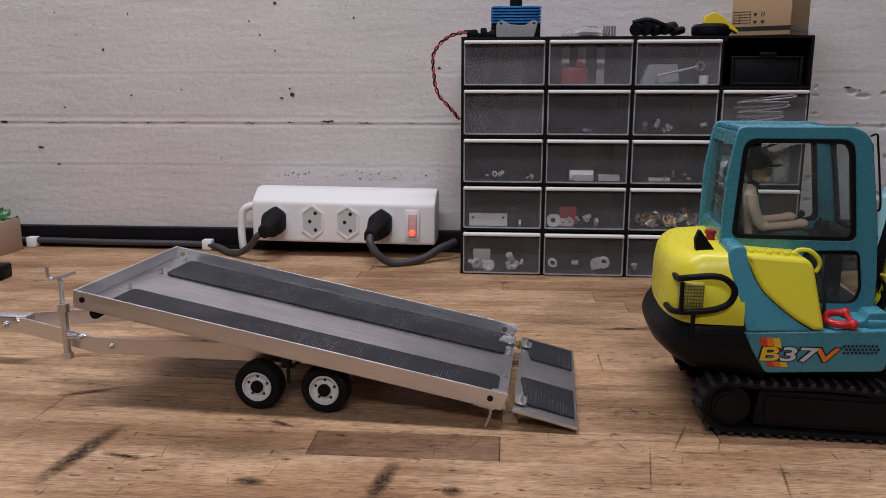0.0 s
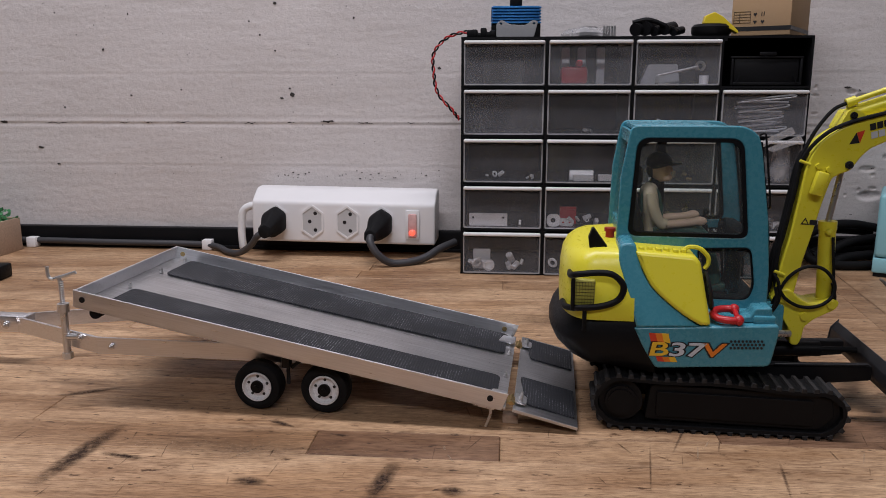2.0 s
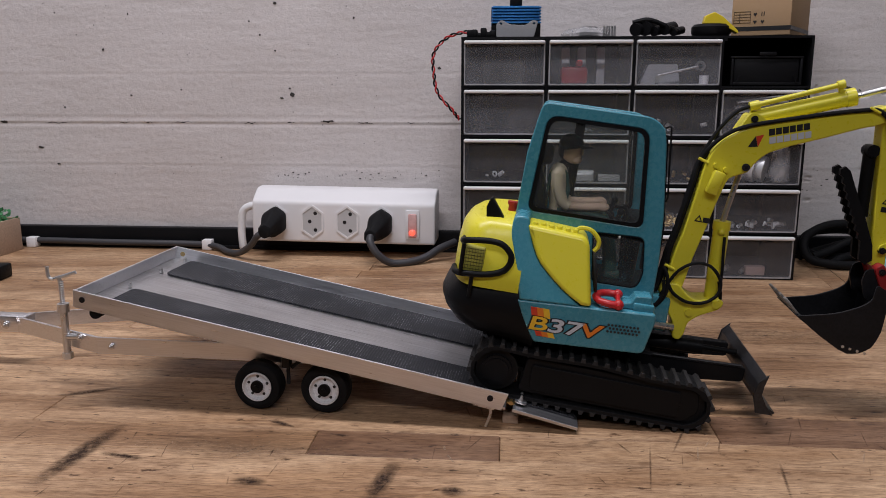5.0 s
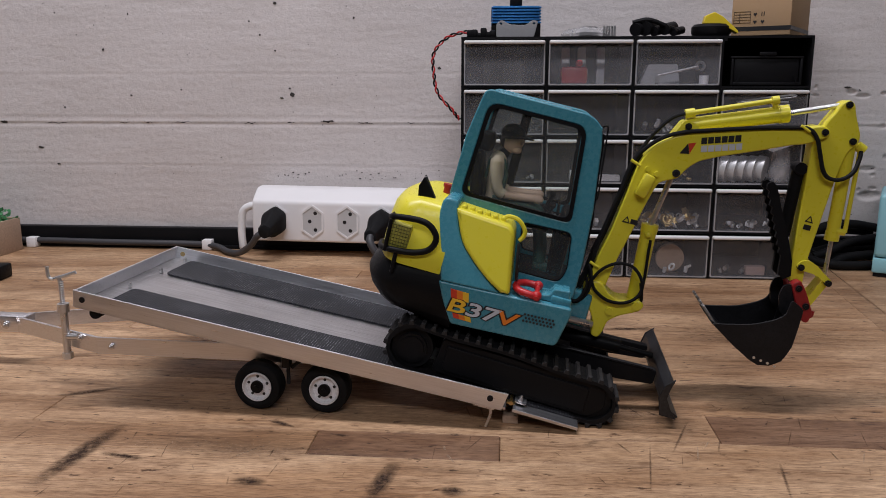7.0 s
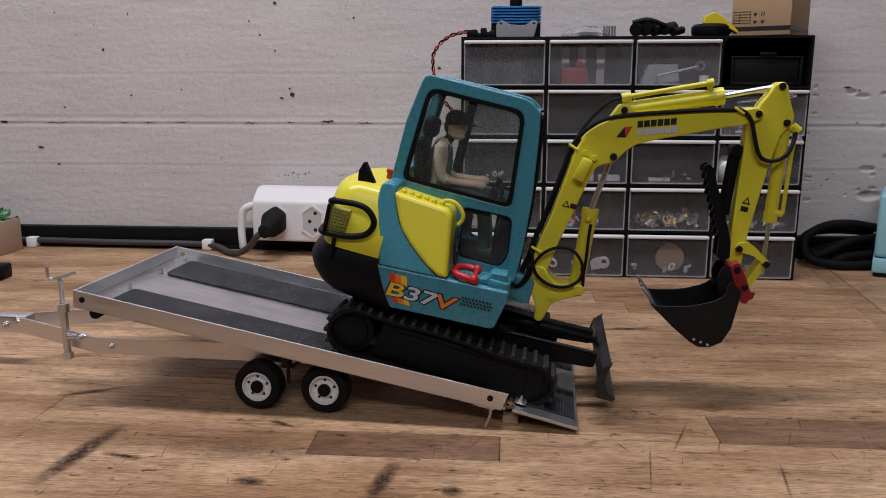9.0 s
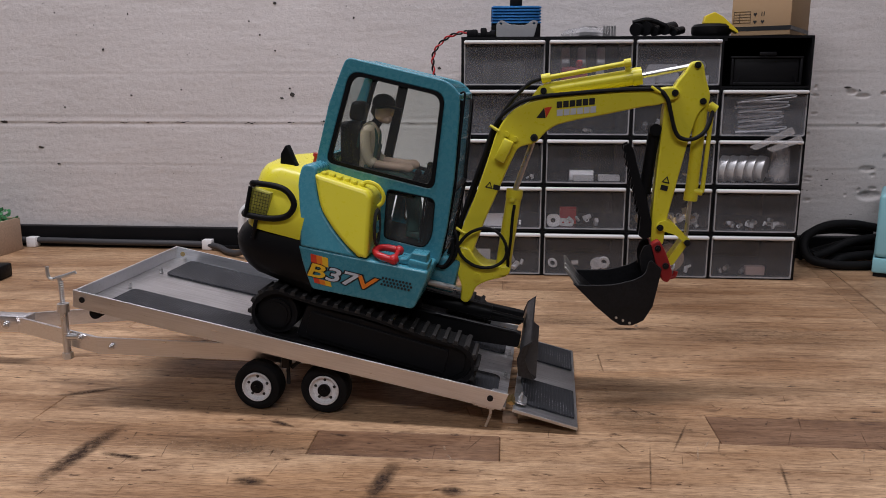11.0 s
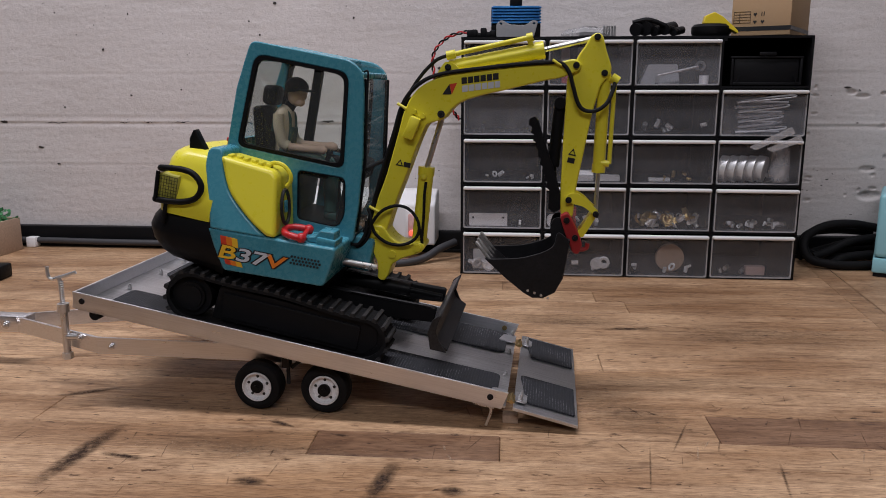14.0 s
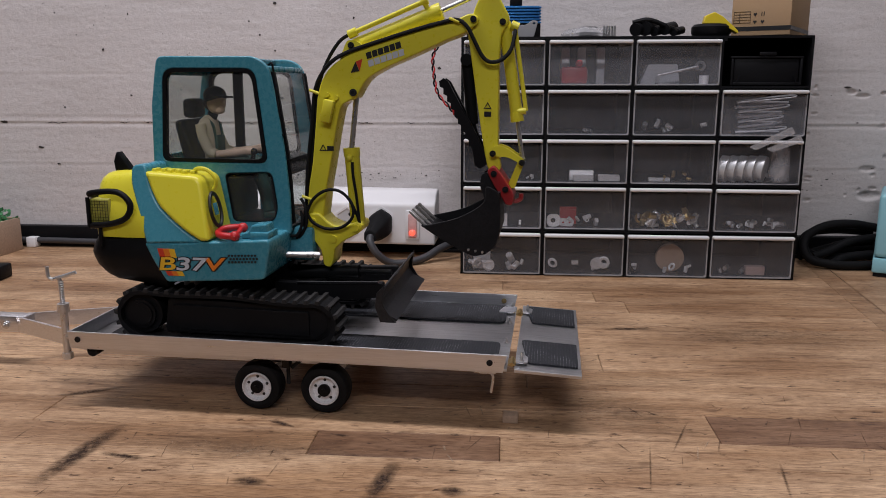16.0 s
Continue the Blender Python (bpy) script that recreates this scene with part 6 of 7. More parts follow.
    loft(bm, [[(0.3130 + s * math.cos(a) * 0.0095 + 0.002 * math.sin(3 * a + zz * 300), 0.014 + s * 0.006 * math.sin(a), zz) for a in np.linspace(0, 6.2832, 14, endpoint=False)]
              for zz, s in ((z[2] + 0.001, 0.9), (z[2] + 0.010, 1.1), (z[2] + 0.022, 0.95), (z[2] + 0.034, 0.7), (z[2] + 0.037, 0.2))])
    in_cabinet("clear_bag", bm, BAG_CLEAR, "crumpled clear plastic bag in a drawer", "bag")
    bm = bmesh.new()
    for x0, z0, x1, z1 in ((0.276, 0.1335, 0.318, 0.1500), (0.292, 0.1320, 0.326, 0.1420)):
        plate(bm, rounded([(x0, z0), (x0 + 0.006, z0 - 0.003), (x1, z1 - 0.003), (x1 - 0.004, z1 + 0.003)], 0.0015), -0.0075, -0.0070 + 0.0003 * (x0 > 0.28))
    in_cabinet("bag_flap", bm, BAG_CLEAR, "clear plastic bag flaps hanging out of a drawer", "bag")
    loose_parts("three_nuts", "three small nuts in a drawer", "nuts", 1, 3, STEEL, 4, 0.0042, 61, spread=0.5)
    loose_parts("grey_scraps", "few grey scraps in a drawer", "scraps", 0, 3, WORN_BLACK, 5, 0.0050, 62)
    loose_parts("ring_pair", "few loose rings in a drawer", "rings", 2, 3, STEEL, 6, 0.0058, 63)
    rng = random.Random(9)
    for k in range(7):
        bm = bmesh.new()
        zz, x0, x1 = z[3] + 0.002 + 0.0047 * k, 0.2640 + 0.006 * rng.random(), 0.3080 + 0.012 * rng.random()
        tilt = 0.003 + 0.004 * rng.random()
        hose(bm, [(x0, 0.010 + 0.001 * (k % 3), zz), ((x0 + x1) / 2, 0.0095, zz + tilt * 0.7 - 0.0012), (x1, 0.010, zz + tilt), (x1 - 0.002, 0.016, zz + tilt + 0.0018), (x0 + 0.004, 0.018, zz + 0.0016)], 0.0008 + 0.0004 * (k % 2), 6)
        box(bm, x0 + 0.004, x1 - 0.004, 0.0105, 0.030, zz + 0.0002, zz + 0.0016, 0.0003)
        in_cabinet("folded_bag", bm, BAG_CLEAR if k % 2 else WHITE_TRIM, "folded clear plastic bag with paper", "bag")["group"] = "folded bags in a drawer"
    bm = bmesh.new()
    box(bm, 0.0200, 0.0600, 0.030, 0.060, z[4], z[4] + 0.0230, 0.002)
    in_cabinet("olive_box", bm, plain("dark_olive_plastic", (0.055, 0.052, 0.04), 0.5), "dark olive box in a drawer", "box")
    bm = bmesh.new()
    box(bm, 0.0970, 0.1230, 0.012, 0.030, z[4], z[4] + 0.0165, 0.003)
    box(bm, 0.1120, 0.1180, 0.012, 0.030, z[4] + 0.0166, z[4] + 0.0230, 0.002)
    in_cabinet("red_housing", bm, RED, "red plastic housing in a drawer", "plastic part")
    for x in (0.0990, 0.1150, 0.1340):
        bm = bmesh.new()
        box(bm, x, x + 0.008, 0.040, 0.048, z[4], z[4] + 0.036, 0.0006)
        in_cabinet("pale_post", bm, WHITE_TRIM, "pale plastic post in a drawer", "plastic part")["group"] = "posts in a drawer"
    bm = bmesh.new()
    plate(bm, rounded([(0.1760, z[4]), (0.2150, z[4]), (0.2120, z[4] + 0.0190), (0.1840, z[4] + 0.0190)], 0.002), 0.030, 0.044)
    in_cabinet("white_tray", bm, WHITE_TRIM, "small pale plastic tray in a drawer", "tray")
    bm = bmesh.new()
    rod(bm, (0.1900, 0.012, z[4] + 0.0080), (0.2280, 0.012, z[4] + 0.0165), 0.0013, 8)
    ring(bm, (0.2300, 0.012, z[4] + 0.0170), 0.0038, 0.0013)
    box(bm, 0.1880, 0.1920, 0.0105, 0.0135, z[4], z[4] + 0.0080)
    in_cabinet("small_spanner", bm, STEEL, "small steel spanner in a drawer", "spanner")
    bm = bmesh.new()
    rod(bm, (0.2340, 0.012, z[4]), (0.2340, 0.012, z[4] + 0.0080), 0.0045, 16)
    in_cabinet("white_bush", bm, WHITE, "white plastic bush in a drawer", "bush")
    for o in set(scene.objects) - before:
        if o.get("kind") != "stuff":
            o.matrix_world = CABINET @ Matrix.Translation((0, -0.0065, 0))


# ---- what stands on the cabinet ----
TOP = 0.2378


def things_on_cabinet():
    e = thing("motor_controller", "blue finned aluminium motor controller on the cabinet", "motor controller", CABINET @ Matrix.Translation((0.0520, 0.040, TOP)) @ Matrix.Rotation(0.05, 4, "Z"))
    bm = bmesh.new()
    box(bm, -0.0245, 0.0245, -0.010, 0.016, 0.0, 0.0140, 0.001)
    part("body", bm, BLACK, e, "black plastic body")
    for k in range(6):
        bm = bmesh.new()
        box(bm, -0.0248, 0.0248, -0.0125, 0.0185, 0.0142 + 0.0029 * k, 0.0158 + 0.0029 * k, 0.0005)
        part("fin", bm, BLUE_ALU, e, "blue anodised cooling fin")
    bm = bmesh.new()
    box(bm, -0.0230, 0.0230, -0.009, 0.015, 0.0141, 0.0312)
    part("core", bm, BLUE_ALU, e)
    bm = bmesh.new()
    box(bm, -0.006, 0.006, -0.004, 0.004, 0.0318, 0.044, 0.001)
    part("plug", bm, BLACK, e)
    bm = bmesh.new()
    plate(bm, rounded([(0.0330, TOP), (0.0700, TOP), (0.0740, TOP + 0.0150), (0.0690, TOP + 0.0165), (0.0620, TOP + 0.0115), (0.0470, TOP + 0.0120), (0.0380, TOP + 0.0165), (0.0330, TOP + 0.0130)], 0.002), 0.014, 0.017,
          holes=[[(cx + 0.0011 * math.cos(a), TOP + 0.0130 + 0.0011 * math.sin(a)) for a in np.linspace(0, 6.2832, 10, endpoint=False)] for cx in (0.0375, 0.0700)], bevel=0.0003)
    in_cabinet("grey_bracket", bm, plain("dull_grey_metal", (0.30, 0.30, 0.31), 0.5, 0.5), "shaped grey metal bracket plate", "bracket")
    bm = bmesh.new()
    rng = random.Random(3)
    for k in range(6):
        x = 0.004 + 0.0045 * k
        box(bm, x, x + 0.006, 0.012 + 0.004 * rng.random(), 0.026, TOP + 0.0001, TOP + 0.004 + 0.006 * rng.random(), 0.0012)
    in_cabinet("black_connectors", bm, BLACK, "small black connectors on the cabinet", "connectors")
    # twisted red and black wire hanging down the cabinet's side
    line = smooth_path([(0.0150, 0.018, TOP + 0.0040), (0.0012, 0.020, TOP + 0.0055), (-0.0169, 0.020, 0.2374), (-0.0294, 0.020, 0.2227), (-0.0295, 0.020, 0.2032), (-0.0255, 0.020, 0.1836), (-0.0110, 0.020, 0.1667), (-0.0034, 0.021, 0.1571)], 14)
    e = thing("twisted_wire", "twisted red and black wire hanging from the cabinet", "wire", CABINET)
    for ph, mat in ((0, RED), (math.pi, BLACK)):
        pts = []
        for i, p in enumerate(line):
            d = (line[min(i + 1, len(line) - 1)] - line[max(i - 1, 0)]).normalized()
            u, v = Vector((0, 1, 0)), d.cross(Vector((0, 1, 0)))
            a = i * 0.62 + ph
            pts.append(p + 0.0012 * (math.cos(a) * u + math.sin(a) * v))
        bm = bmesh.new()
        hose(bm, pts, 0.0009, 6, 1, False)
        part("strand", bm, mat, e, "red strand" if mat is RED else "black strand")
    bm = bmesh.new()
    loft(bm, [[(0.1220 + s * 0.024 * math.cos(a) + 0.002 * math.sin(5 * a), 0.030 + s * 0.014 * math.sin(a), TOP + zz + 0.001 * math.sin(3 * a)) for a in np.linspace(0, 6.2832, 20, endpoint=False)]
              for zz, s in ((0.0012, 0.95), (0.004, 1.0), (0.008, 0.75), (0.0095, 0.3))])
    in_cabinet("parts_bag", bm, BAG_CLEAR, "clear bag of small parts on the cabinet", "bag")
    bm = bmesh.new()
    for k in range(5):
        rod(bm, (0.1380 + 0.0026 * k, 0.016, TOP + 0.0002), (0.1380 + 0.0026 * k, 0.016, TOP + 0.0105), 0.0011, 8)
    in_cabinet("bolt_row", bm, STEEL, "row of small upright steel bolts", "bolts")
    bm = bmesh.new()
    box(bm, 0.1170, 0.1360, 0.044, 0.060, TOP, TOP + 0.0120, 0.003)
    in_cabinet("black_clamp", bm, BLACK, "small black plastic clamp", "clamp")
    bm = bmesh.new()
    for k, (x, zz, r) in enumerate(((0.1720, 0.0065, 0.0062), (0.1810, 0.0075, 0.0070), (0.1900, 0.0050, 0.0048), (0.2000, 0.0068, 0.0055), (0.2085, 0.0040, 0.0038))):
        rod(bm, (x - 0.004, 0.016, TOP + zz - 0.001), (x + 0.007, 0.030, TOP + zz + 0.002), r, 14)
    hose(bm, [(0.1660, 0.02, TOP + 0.0125), (0.1800, 0.016, TOP + 0.0150), (0.1950, 0.016, TOP + 0.0100), (0.2100, 0.018, TOP + 0.0040)], 0.0022, 8)
    bmesh.ops.translate(bm, verts=bm.verts, vec=(0, 0, TOP + 0.0002 - min(v.co.z for v in bm.verts)))
    in_cabinet("cable_plugs", bm, BLACK, "bundle of black round cable plugs", "plugs")
    e = thing("tape_measure", "black and yellow tape measure lying on the cabinet", "tape measure", CABINET @ Matrix.Translation((0.2420, 0.024, TOP)))
    bm = bmesh.new()
    lathe(bm, [(0.0, 0.0), (0.0165, 0.0), (0.0185, 0.003), (0.0185, 0.009), (0.0160, 0.0115), (0.0, 0.0115)], 28, cap=False)
    bmesh.ops.rotate(bm, verts=bm.verts, cent=(0, 0, 0), matrix=Matrix.Rotation(math.pi / 2, 3, "X"))
    part("case", bm, BLACK, e, "black round case")
    bm = bmesh.new()
    plate(bm, rounded([(-0.0100, 0.0116), (-0.0080, 0.0190), (0.0000, 0.0225), (0.0080, 0.0180), (0.0230, 0.0050), (0.0230, 0.0020), (0.0060, 0.0116)], 0.0015), -0.012, -0.002, bevel=0.0006)
    part("label_band", bm, plain("yellow_plastic", (0.68, 0.52, 0.02), 0.4), e, "yellow plastic band")
    # cardboard box turned to its corner
    e = thing("cardboard_box", "small brown cardboard box with a black tape band", "cardboard box", CABINET @ Matrix.Translation((0.3110, 0.006, TOP + 0.0008)) @ Matrix.Rotation(-0.49, 4, "Z"))
    bm = bmesh.new()
    box(bm, -0.0545, 0.0, 0.0, 0.100, 0.0, 0.055, 0.0006)
    part("carton", bm, CARD, e)
    bm = bmesh.new()
    box(bm, -0.0548, 0.0003, -0.0003, 0.1003, 0.0045, 0.0085)
    part("tape_band", bm, INK, e, "dark printed band")
    bm = bmesh.new()
    for k in range(5):
        box(bm, -0.0525, -0.0370, -0.0004, -0.0001, 0.0120 + 0.0026 * k, 0.0123 + 0.0026 * k)
    for x in (-0.0525, -0.0470, -0.0370):
        box(bm, x, x + 0.0003, -0.0005, -0.0002, 0.0120, 0.0227)
    part("printed_table", bm, INK, e, "printed table of lines")
    for i, (x, z) in enumerate(((-0.0325, 0.0190), (-0.0255, 0.0190), (-0.0325, 0.0120), (-0.0255, 0.0120))):
        bm = bmesh.new()
        if i == 1:
            for dx in (-0.001, 0.001):
                box(bm, x + dx - 0.0004, x + dx + 0.0004, -0.0004, -0.0001, z - 0.001, z + 0.003)
        else:
            plate(bm, [(x, z - 0.0012), (x + 0.0018, z + 0.0012), (x + 0.0008, z + 0.0024), (x, z + 0.0015), (x - 0.0008, z + 0.0024), (x - 0.0018, z + 0.0012)], -0.0004, -0.0001)
        part("printed_symbol", bm, INK, e, "printed handling symbol")


# ---- things on the bench ----
def things_on_bench():
    m = Matrix.Translation((0.4378, 0.787, 0.0)) @ Matrix.Rotation(-0.52, 4, "Z")
    e = thing("tool_case", "light blue plastic case standing on the bench", "tool case", m)
    bm = bmesh.new()
    box(bm, 0.0, 0.18, 0.0, 0.085, 0.0200, 0.0845, 0.004, 3)
    part("lid", bm, LIGHT_BLUE, e)
    bm = bmesh.new()
    box(bm, -0.0006, 0.18, -0.0006, 0.0855, 0.0040, 0.0193, 0.002)
    part("base", bm, LIGHT_BLUE, e)
    bm = bmesh.new()
    box(bm, 0.001, 0.179, 0.001, 0.084, 0.0, 0.0039)
    part("rubber_foot", bm, BLACK, e, "dark base")
    e = thing("cable_coil", "loose coil of thick black cable on the bench", "cable")
    rng = random.Random(2)
    loops = [[(0.470, 0.845, 0.040), (0.440, 0.842, 0.045), (0.412, 0.840, 0.043), (0.392, 0.838, 0.032), (0.388, 0.832, 0.018), (0.396, 0.825, 0.008), (0.420, 0.815, 0.0055), (0.450, 0.815, 0.0055), (0.480, 0.82, 0.0055)],
             [(0.475, 0.855, 0.010), (0.440, 0.850, 0.006), (0.405, 0.846, 0.010), (0.392, 0.848, 0.022), (0.402, 0.850, 0.034), (0.430, 0.852, 0.037), (0.470, 0.855, 0.034)],
             [(0.400, 0.836, 0.010), (0.418, 0.838, 0.016), (0.440, 0.840, 0.026), (0.470, 0.842, 0.030)],
             [(0.415, 0.822, 0.0055), (0.430, 0.828, 0.011), (0.450, 0.830, 0.013), (0.475, 0.832, 0.014)],
             [(0.395, 0.858, 0.0055), (0.420, 0.862, 0.012), (0.450, 0.862, 0.020), (0.475, 0.862, 0.022)]]
    for pts in loops:
        bm = bmesh.new()
        hose(bm, pts, 0.0046, 10)
        part("cable_turn", bm, RUBBER, e)
    e = thing("planter_crate", "pale wooden crate filled with green moss", "crate", Matrix.Translation((-0.5010, 0.9255, 0)) @ Matrix.Rotation(-0.10, 4, "Z"))
    for y0, y1, x0, x1 in ((-0.090, 0.0, -0.003, 0.0), (-0.090, 0.0, -0.090, -0.087), (-0.003, 0.0, -0.0868, -0.0032), (-0.090, -0.087, -0.0868, -0.0032)):
        bm = bmesh.new()
        box(bm, x0, x1, y0, y1, 0.0, 0.0385, 0.0006)
        part("crate_board", bm, PALE_WOOD, e)
    bm = bmesh.new()
    for k in range(420):
        x, y = -0.0865 + 0.087 * rng.random(), -0.0865 + 0.085 * rng.random()
        z = 0.036 + 0.015 * rng.random()
        a = Vector((rng.gauss(0, 1), rng.gauss(0, 1), rng.gauss(0, 0.7))).normalized() * 0.004
        b = a.orthogonal().normalized() * 0.0022
        c = Vector((x, y, z))
        bm.faces.new([bm.verts.new(c + q) for q in (a, b, -a, -b)])
    box(bm, -0.0862, -0.0038, -0.0862, -0.0038, 0.001, 0.037)
    part("moss", bm, GREEN, e, "green foam moss", 0)
    bm = bmesh.new()
    box(bm, -0.505, -0.4405, 0.766, 0.790, 0.0, 0.0145, 0.0025)
    o = mesh_object("black_block", bm, BLACK)
    tagged(o, "small black plastic block at the bench edge", "block")
    bm = bmesh.new()
    box(bm, 0.0, 0.009, -0.002, 0.006, 0.0, 0.0048, 0.0006)
    o = mesh_object("wood_scrap", bm, PALE_WOOD)
    o.matrix_world = TRAILER @ pose(0.2600, 0.012, 0.0)
    tagged(o, "small wooden scrap under the trailer's tail", "wood scrap")


def stain_material(name, colour, strength):
    m = bpy.data.materials.new(name)
    m.use_nodes = True
    t = m.node_tree
    t.nodes.clear()
    out, tr, body, mx = (t.nodes.new(k) for k in ("ShaderNodeOutputMaterial", "ShaderNodeBsdfTransparent", "ShaderNodeBsdfDiffuse", "ShaderNodeMixShader"))
    body.inputs[0].default_value = (*colour, 1)
    tc = t.nodes.new("ShaderNodeTexCoord")
    gr = t.nodes.new("ShaderNodeTexGradient")
    gr.gradient_type = "SPHERICAL"
    link(t, tc.outputs["Object"], gr.inputs[0])
    geo = t.nodes.new("ShaderNodeNewGeometry")
    n = t.nodes.new("ShaderNodeTexNoise")
    n.inputs["Scale"].default_value, n.inputs["Detail"].default_value, n.inputs["Roughness"].default_value = 260, 6, 0.7
    link(t, geo.outputs["Position"], n.inputs["Vector"])
    r = ramp_node(t, n.outputs["Fac"], [(0.22, (0, 0, 0)), (0.70, (1, 1, 1))])
    a = t.nodes.new("ShaderNodeMath")
    a.operation = "MULTIPLY"
    link(t, gr.outputs["Fac"], a.inputs[0])
    link(t, r.outputs[0], a.inputs[1])
    b = t.nodes.new("ShaderNodeMath")
    b.operation, b.use_clamp = "MULTIPLY", True
    link(t, a.outputs[0], b.inputs[0])
    b.inputs[1].default_value = strength
    link(t, b.outputs[0], mx.inputs[0])
    link(t, tr.outputs[0], mx.inputs[1])
    link(t, body.outputs[0], mx.inputs[2])
    link(t, mx.outputs[0], out.inputs[0])
    return m


def stain_bench():
    """Soaked-in oil streaks, burns and knife scratches on the bench top."""
    bench = bpy.data.objects["workbench"]
    dark = stain_material("oil_streak", (0.055, 0.036, 0.028), 1.6)
    soft = stain_material("worn_in_grime", (0.10, 0.065, 0.045), 0.55)
    cut = stain_material("knife_scratch", (0.09, 0.055, 0.038), 1.0)
    pale = stain_material("pale_scratch", (0.52, 0.40, 0.28), 0.8)
    me = {}
    for mat in (dark, soft, cut, pale):
        d = bpy.data.meshes.new("stain")
        d.from_pydata([(math.cos(a), math.sin(a), 0) for a in np.linspace(0, 2 * math.pi, 24, endpoint=False)], [], [tuple(range(24))])
        d.materials.append(mat)
        me[mat] = d
    marks = [((-0.1857, 0.4195), (-0.1995, 0.3604), 0.0075, dark), ((-0.1795, 0.3893), (-0.1578, 0.3834), 0.003, dark), ((-0.1017, 0.3605), (-0.0899, 0.3577), 0.005, dark),
             ((0.0003, 0.3506), (0.0085, 0.3484), 0.005, dark), ((-0.0258, 0.3754), (-0.0344, 0.3430), 0.0060, dark), ((0.1318, 0.6082), (0.1680, 0.6083), 0.0045, dark),
             ((0.1400, 0.4260), (0.1230, 0.3916), 0.0009, cut), ((0.1220, 0.4437), (0.1270, 0.4371), 0.0012, cut), ((-0.2398, 0.4697), (-0.2106, 0.4811), 0.004, dark),
             ((0.1738, 0.3775), (0.1649, 0.3432), 0.0011, cut), ((0.1121, 0.3983), (0.1001, 0.3496), 0.0007, cut), ((-0.0612, 0.4123), (-0.0531, 0.4108), 0.0016, dark),
             ((0.0769, 0.3983), (0.0859, 0.4052), 0.003, soft), ((-0.1000, 0.4312), (-0.0870, 0.4235), 0.0026, dark), ((0.0841, 0.4701), (0.1272, 0.4199), 0.03, soft),
             ((0.18, 0.60), (0.32, 0.58), 0.035, soft), ((-0.35, 0.72), (-0.20, 0.70), 0.02, soft), ((0.05, 0.64), (0.15, 0.62), 0.02, soft), ((-0.16, 0.40), (-0.05, 0.39), 0.015, soft)]
    rng = random.Random(17)
    for _ in range(60):
        x, y = rng.uniform(-0.25, 0.26), rng.uniform(0.34, 0.46)
        a, ln = rng.gauss(1.45, 0.35), rng.uniform(0.004, 0.020)
        marks.append(((x, y), (x + ln * math.cos(a), y + ln * math.sin(a)), rng.uniform(0.0003, 0.0007), pale if rng.random() < 0.2 else cut))
    for _ in range(45):
        x, y = rng.uniform(-0.30, 0.32), rng.uniform(0.34, 0.70)
        ln = rng.uniform(0.001, 0.006)
        marks.append(((x, y), (x + ln, y - 0.08 * ln), rng.uniform(0.0006, 0.0014), cut))
    for i, ((x0, y0), (x1, y1), wd, mat) in enumerate(marks):
        o = new("stain", me[mat])
        o.parent = bench
        d = Vector((x1 - x0, y1 - y0, 0))
        m = Matrix.Translation(((x0 + x1) / 2, (y0 + y1) / 2, 0.00025 + 0.000004 * i)) @ Matrix.Rotation(math.atan2(d.y, d.x), 4, "Z") @ Matrix.Diagonal((d.length * 0.62 + wd * 0.5, wd, 1, 1))
        o.matrix_local = BENCH.inverted() @ m


fill_drawers()
things_on_cabinet()
things_on_bench()
stain_bench()


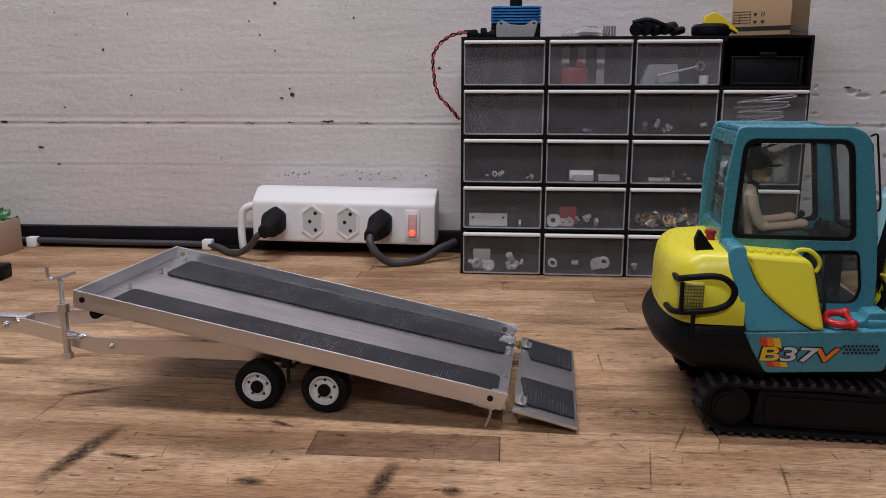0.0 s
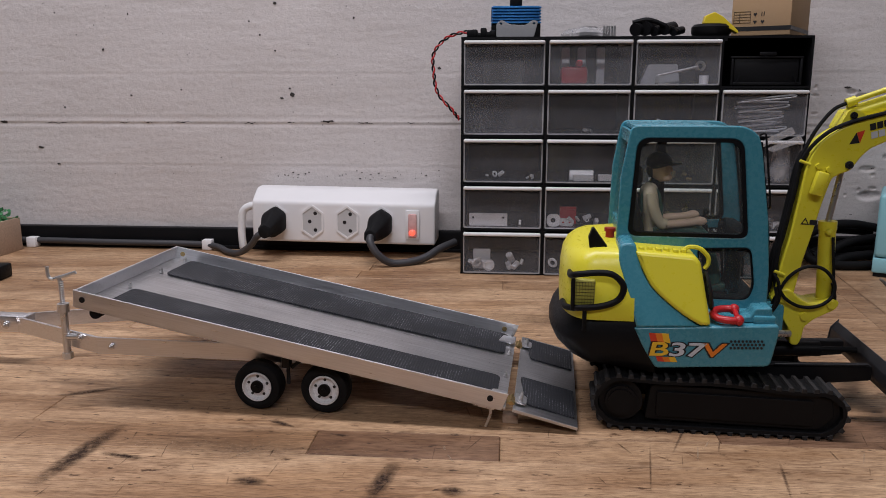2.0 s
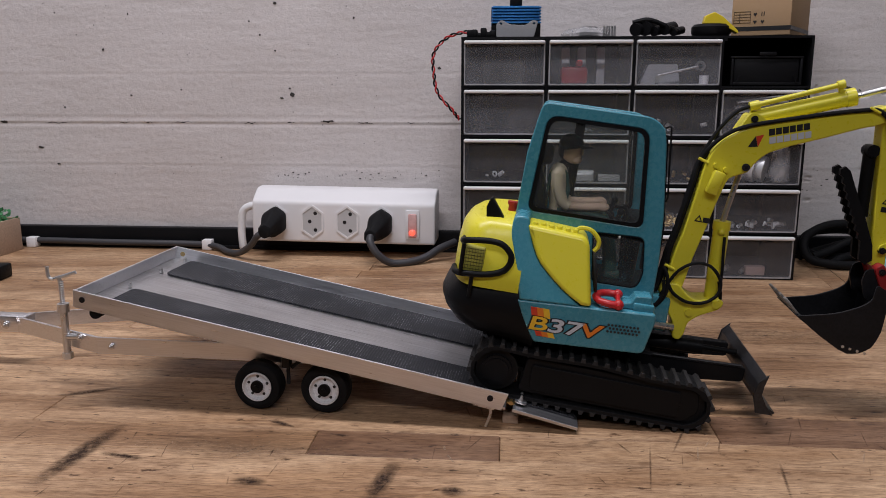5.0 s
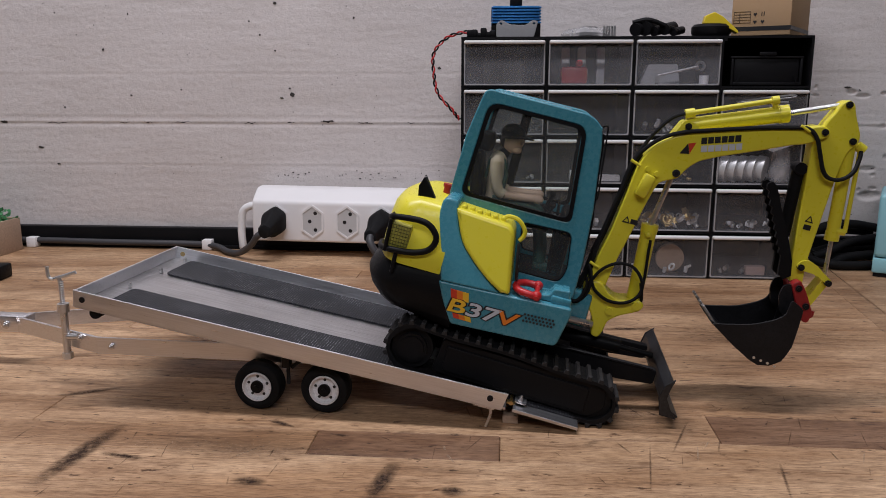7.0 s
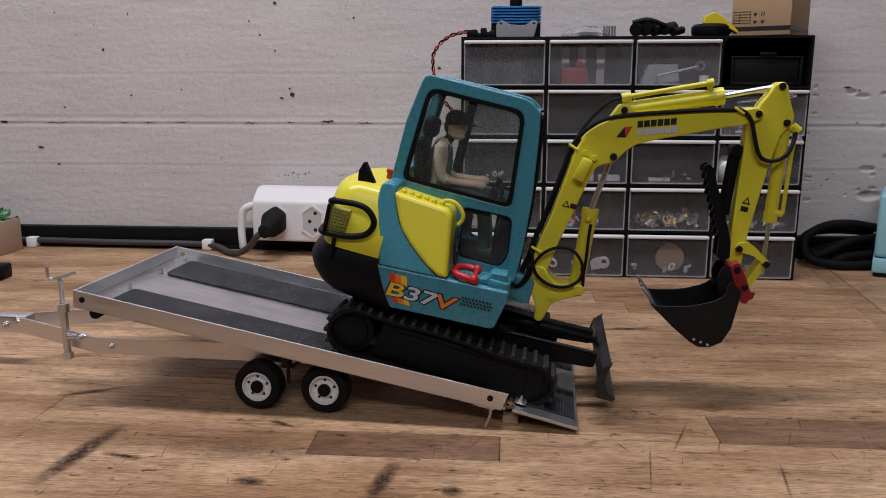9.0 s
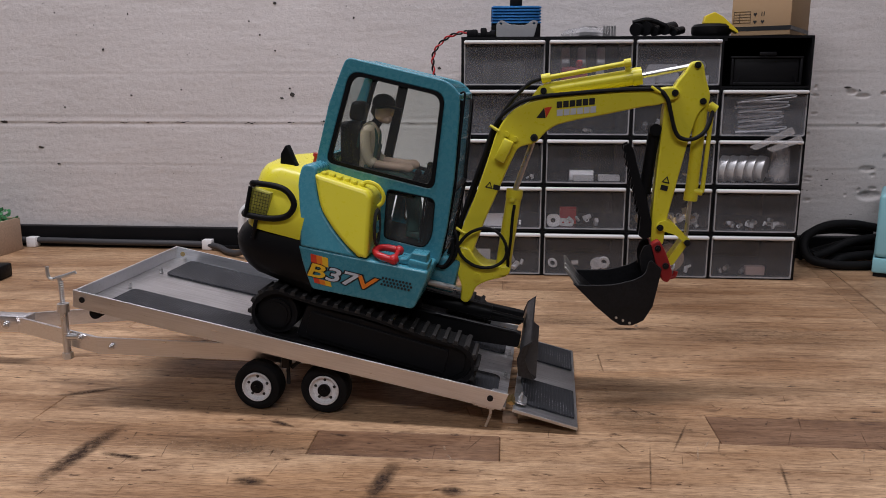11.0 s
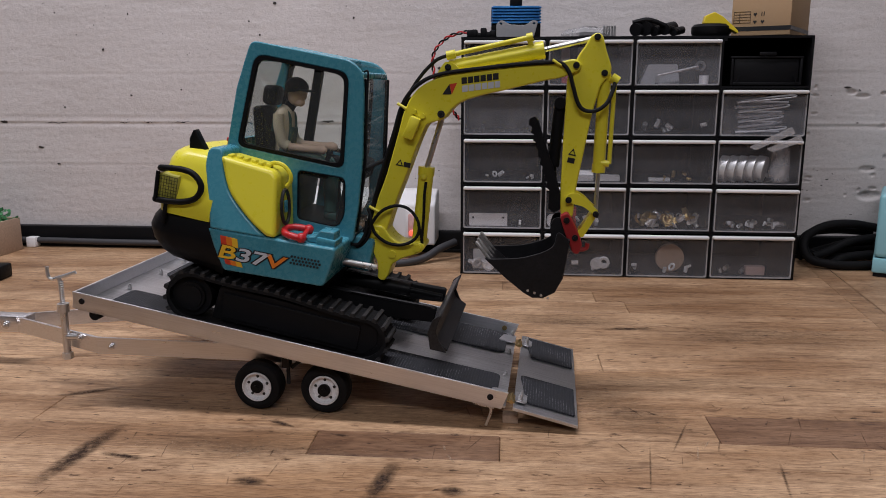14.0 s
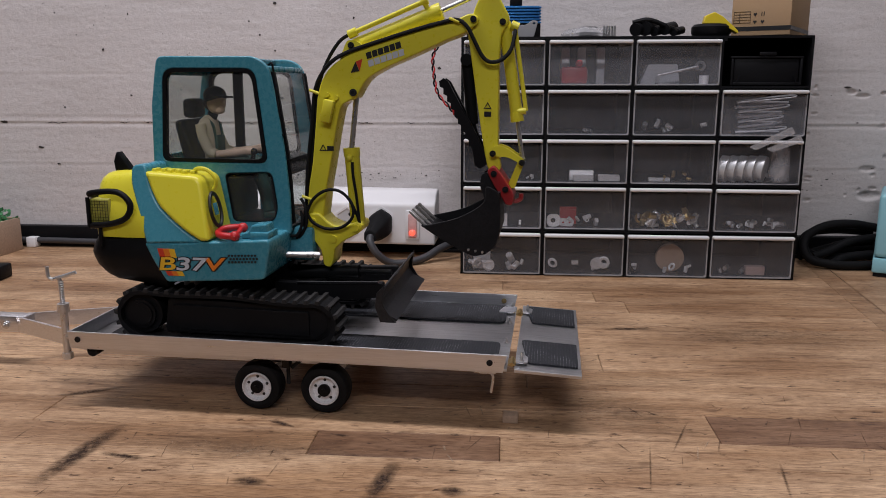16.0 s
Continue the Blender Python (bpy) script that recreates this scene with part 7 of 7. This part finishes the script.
# ---- what moves: the excavator climbs the ramp backwards, its arm sways a little, the bed tips level ----
# seconds, way along the trailer's axis, height and pitch of the machine
RIDE = [(0.0, 0.0584, 0.0, 0.0), (0.5, 0.0402, 0.0, 0.0), (1.0, 0.0231, 0.0, 0.0), (1.5, 0.0085, 0.0, 0.0), (2.0, 0.0, 0.0, 0.0), (2.5, -0.0118, 0.0028, 0.0074),
        (3.0, -0.0234, 0.0137, 0.0327), (3.5, -0.0352, 0.0238, 0.0543), (4.0, -0.0467, 0.0350, 0.0791), (4.6, -0.0605, 0.0490, 0.1120), (5.3, -0.0766, 0.0665, 0.1530), (6.0, -0.0927, 0.0838, 0.1945),
        (6.5, -0.1041, 0.0955, 0.2226), (7.0, -0.1140, 0.1048, 0.2430), (7.5, -0.1225, 0.1114, 0.2548), (8.0, -0.1327, 0.1098, 0.2453), (8.5, -0.1395, 0.1087, 0.2368), (9.0, -0.1493, 0.1121, 0.2403),
        (10.2, -0.1770, 0.1155, 0.2330), (11.5, -0.2068, 0.1172, 0.2218), (12.0, -0.2177, 0.1142, 0.2081), (12.5, -0.2272, 0.1157, 0.2072), (13.0, -0.2373, 0.1150, 0.1999), (13.5, -0.2466, 0.1155, 0.1970),
        (14.0, -0.2498, 0.1150, 0.1939), (14.5, -0.2581, 0.1077, 0.1716), (15.0, -0.2667, 0.0905, 0.1260), (15.5, -0.2744, 0.0740, 0.0846), (16.0, -0.2847, 0.0412, 0.0050)]
TIP = [(0.0, 0.1965), (4.0, 0.1965), (9.0, 0.1965), (13.0, 0.1960), (13.5, 0.1905), (14.0, 0.1895), (14.5, 0.1770), (15.0, 0.1340), (15.5, 0.0862), (16.0, 0.0102)]
SWAY = [(0.0, 0.044), (1.5, 0.042), (2.5, 0.038), (4.0, 0.022), (6.5, 0.004), (7.5, -0.009), (8.0, -0.018), (9.0, -0.011), (11.5, -0.011), (12.5, -0.004), (14.0, -0.002), (14.5, 0.004), (15.0, 0.006), (16.0, 0.008)]
FOOT = Vector((0.0512, 0.0, 0.0695))


def ride_pose(s, n, a):
    return TRAILER @ Matrix.Translation((s + 0.37 * math.cos(a), 0.066, n - 0.37 * math.sin(a))) @ Matrix.Rotation(a, 4, "Y")


def motions():
    walk(excavator, [(t, ride_pose(s, n, a)) for t, s, n, a in RIDE])
    walk(bed, [(t, pose(PIVOT_S, 0, PIVOT_Z, 0, math.degrees(a))) for t, a in TIP])
    walk(boom, [(t, Matrix.Translation(FOOT) @ Matrix.Rotation(a, 4, "Y") @ Matrix.Translation(-FOOT)) for t, a in SWAY])
    times = [0.25 * k for k in range(65)]
    gone = np.interp(times, [r[0] for r in RIDE], [0.0584 - r[1] for r in RIDE])
    for lug, u, y in LUGS:
        walk(lug, [(t, belt_pose(u + g, y)) for t, g in zip(times, gone)])


motions()
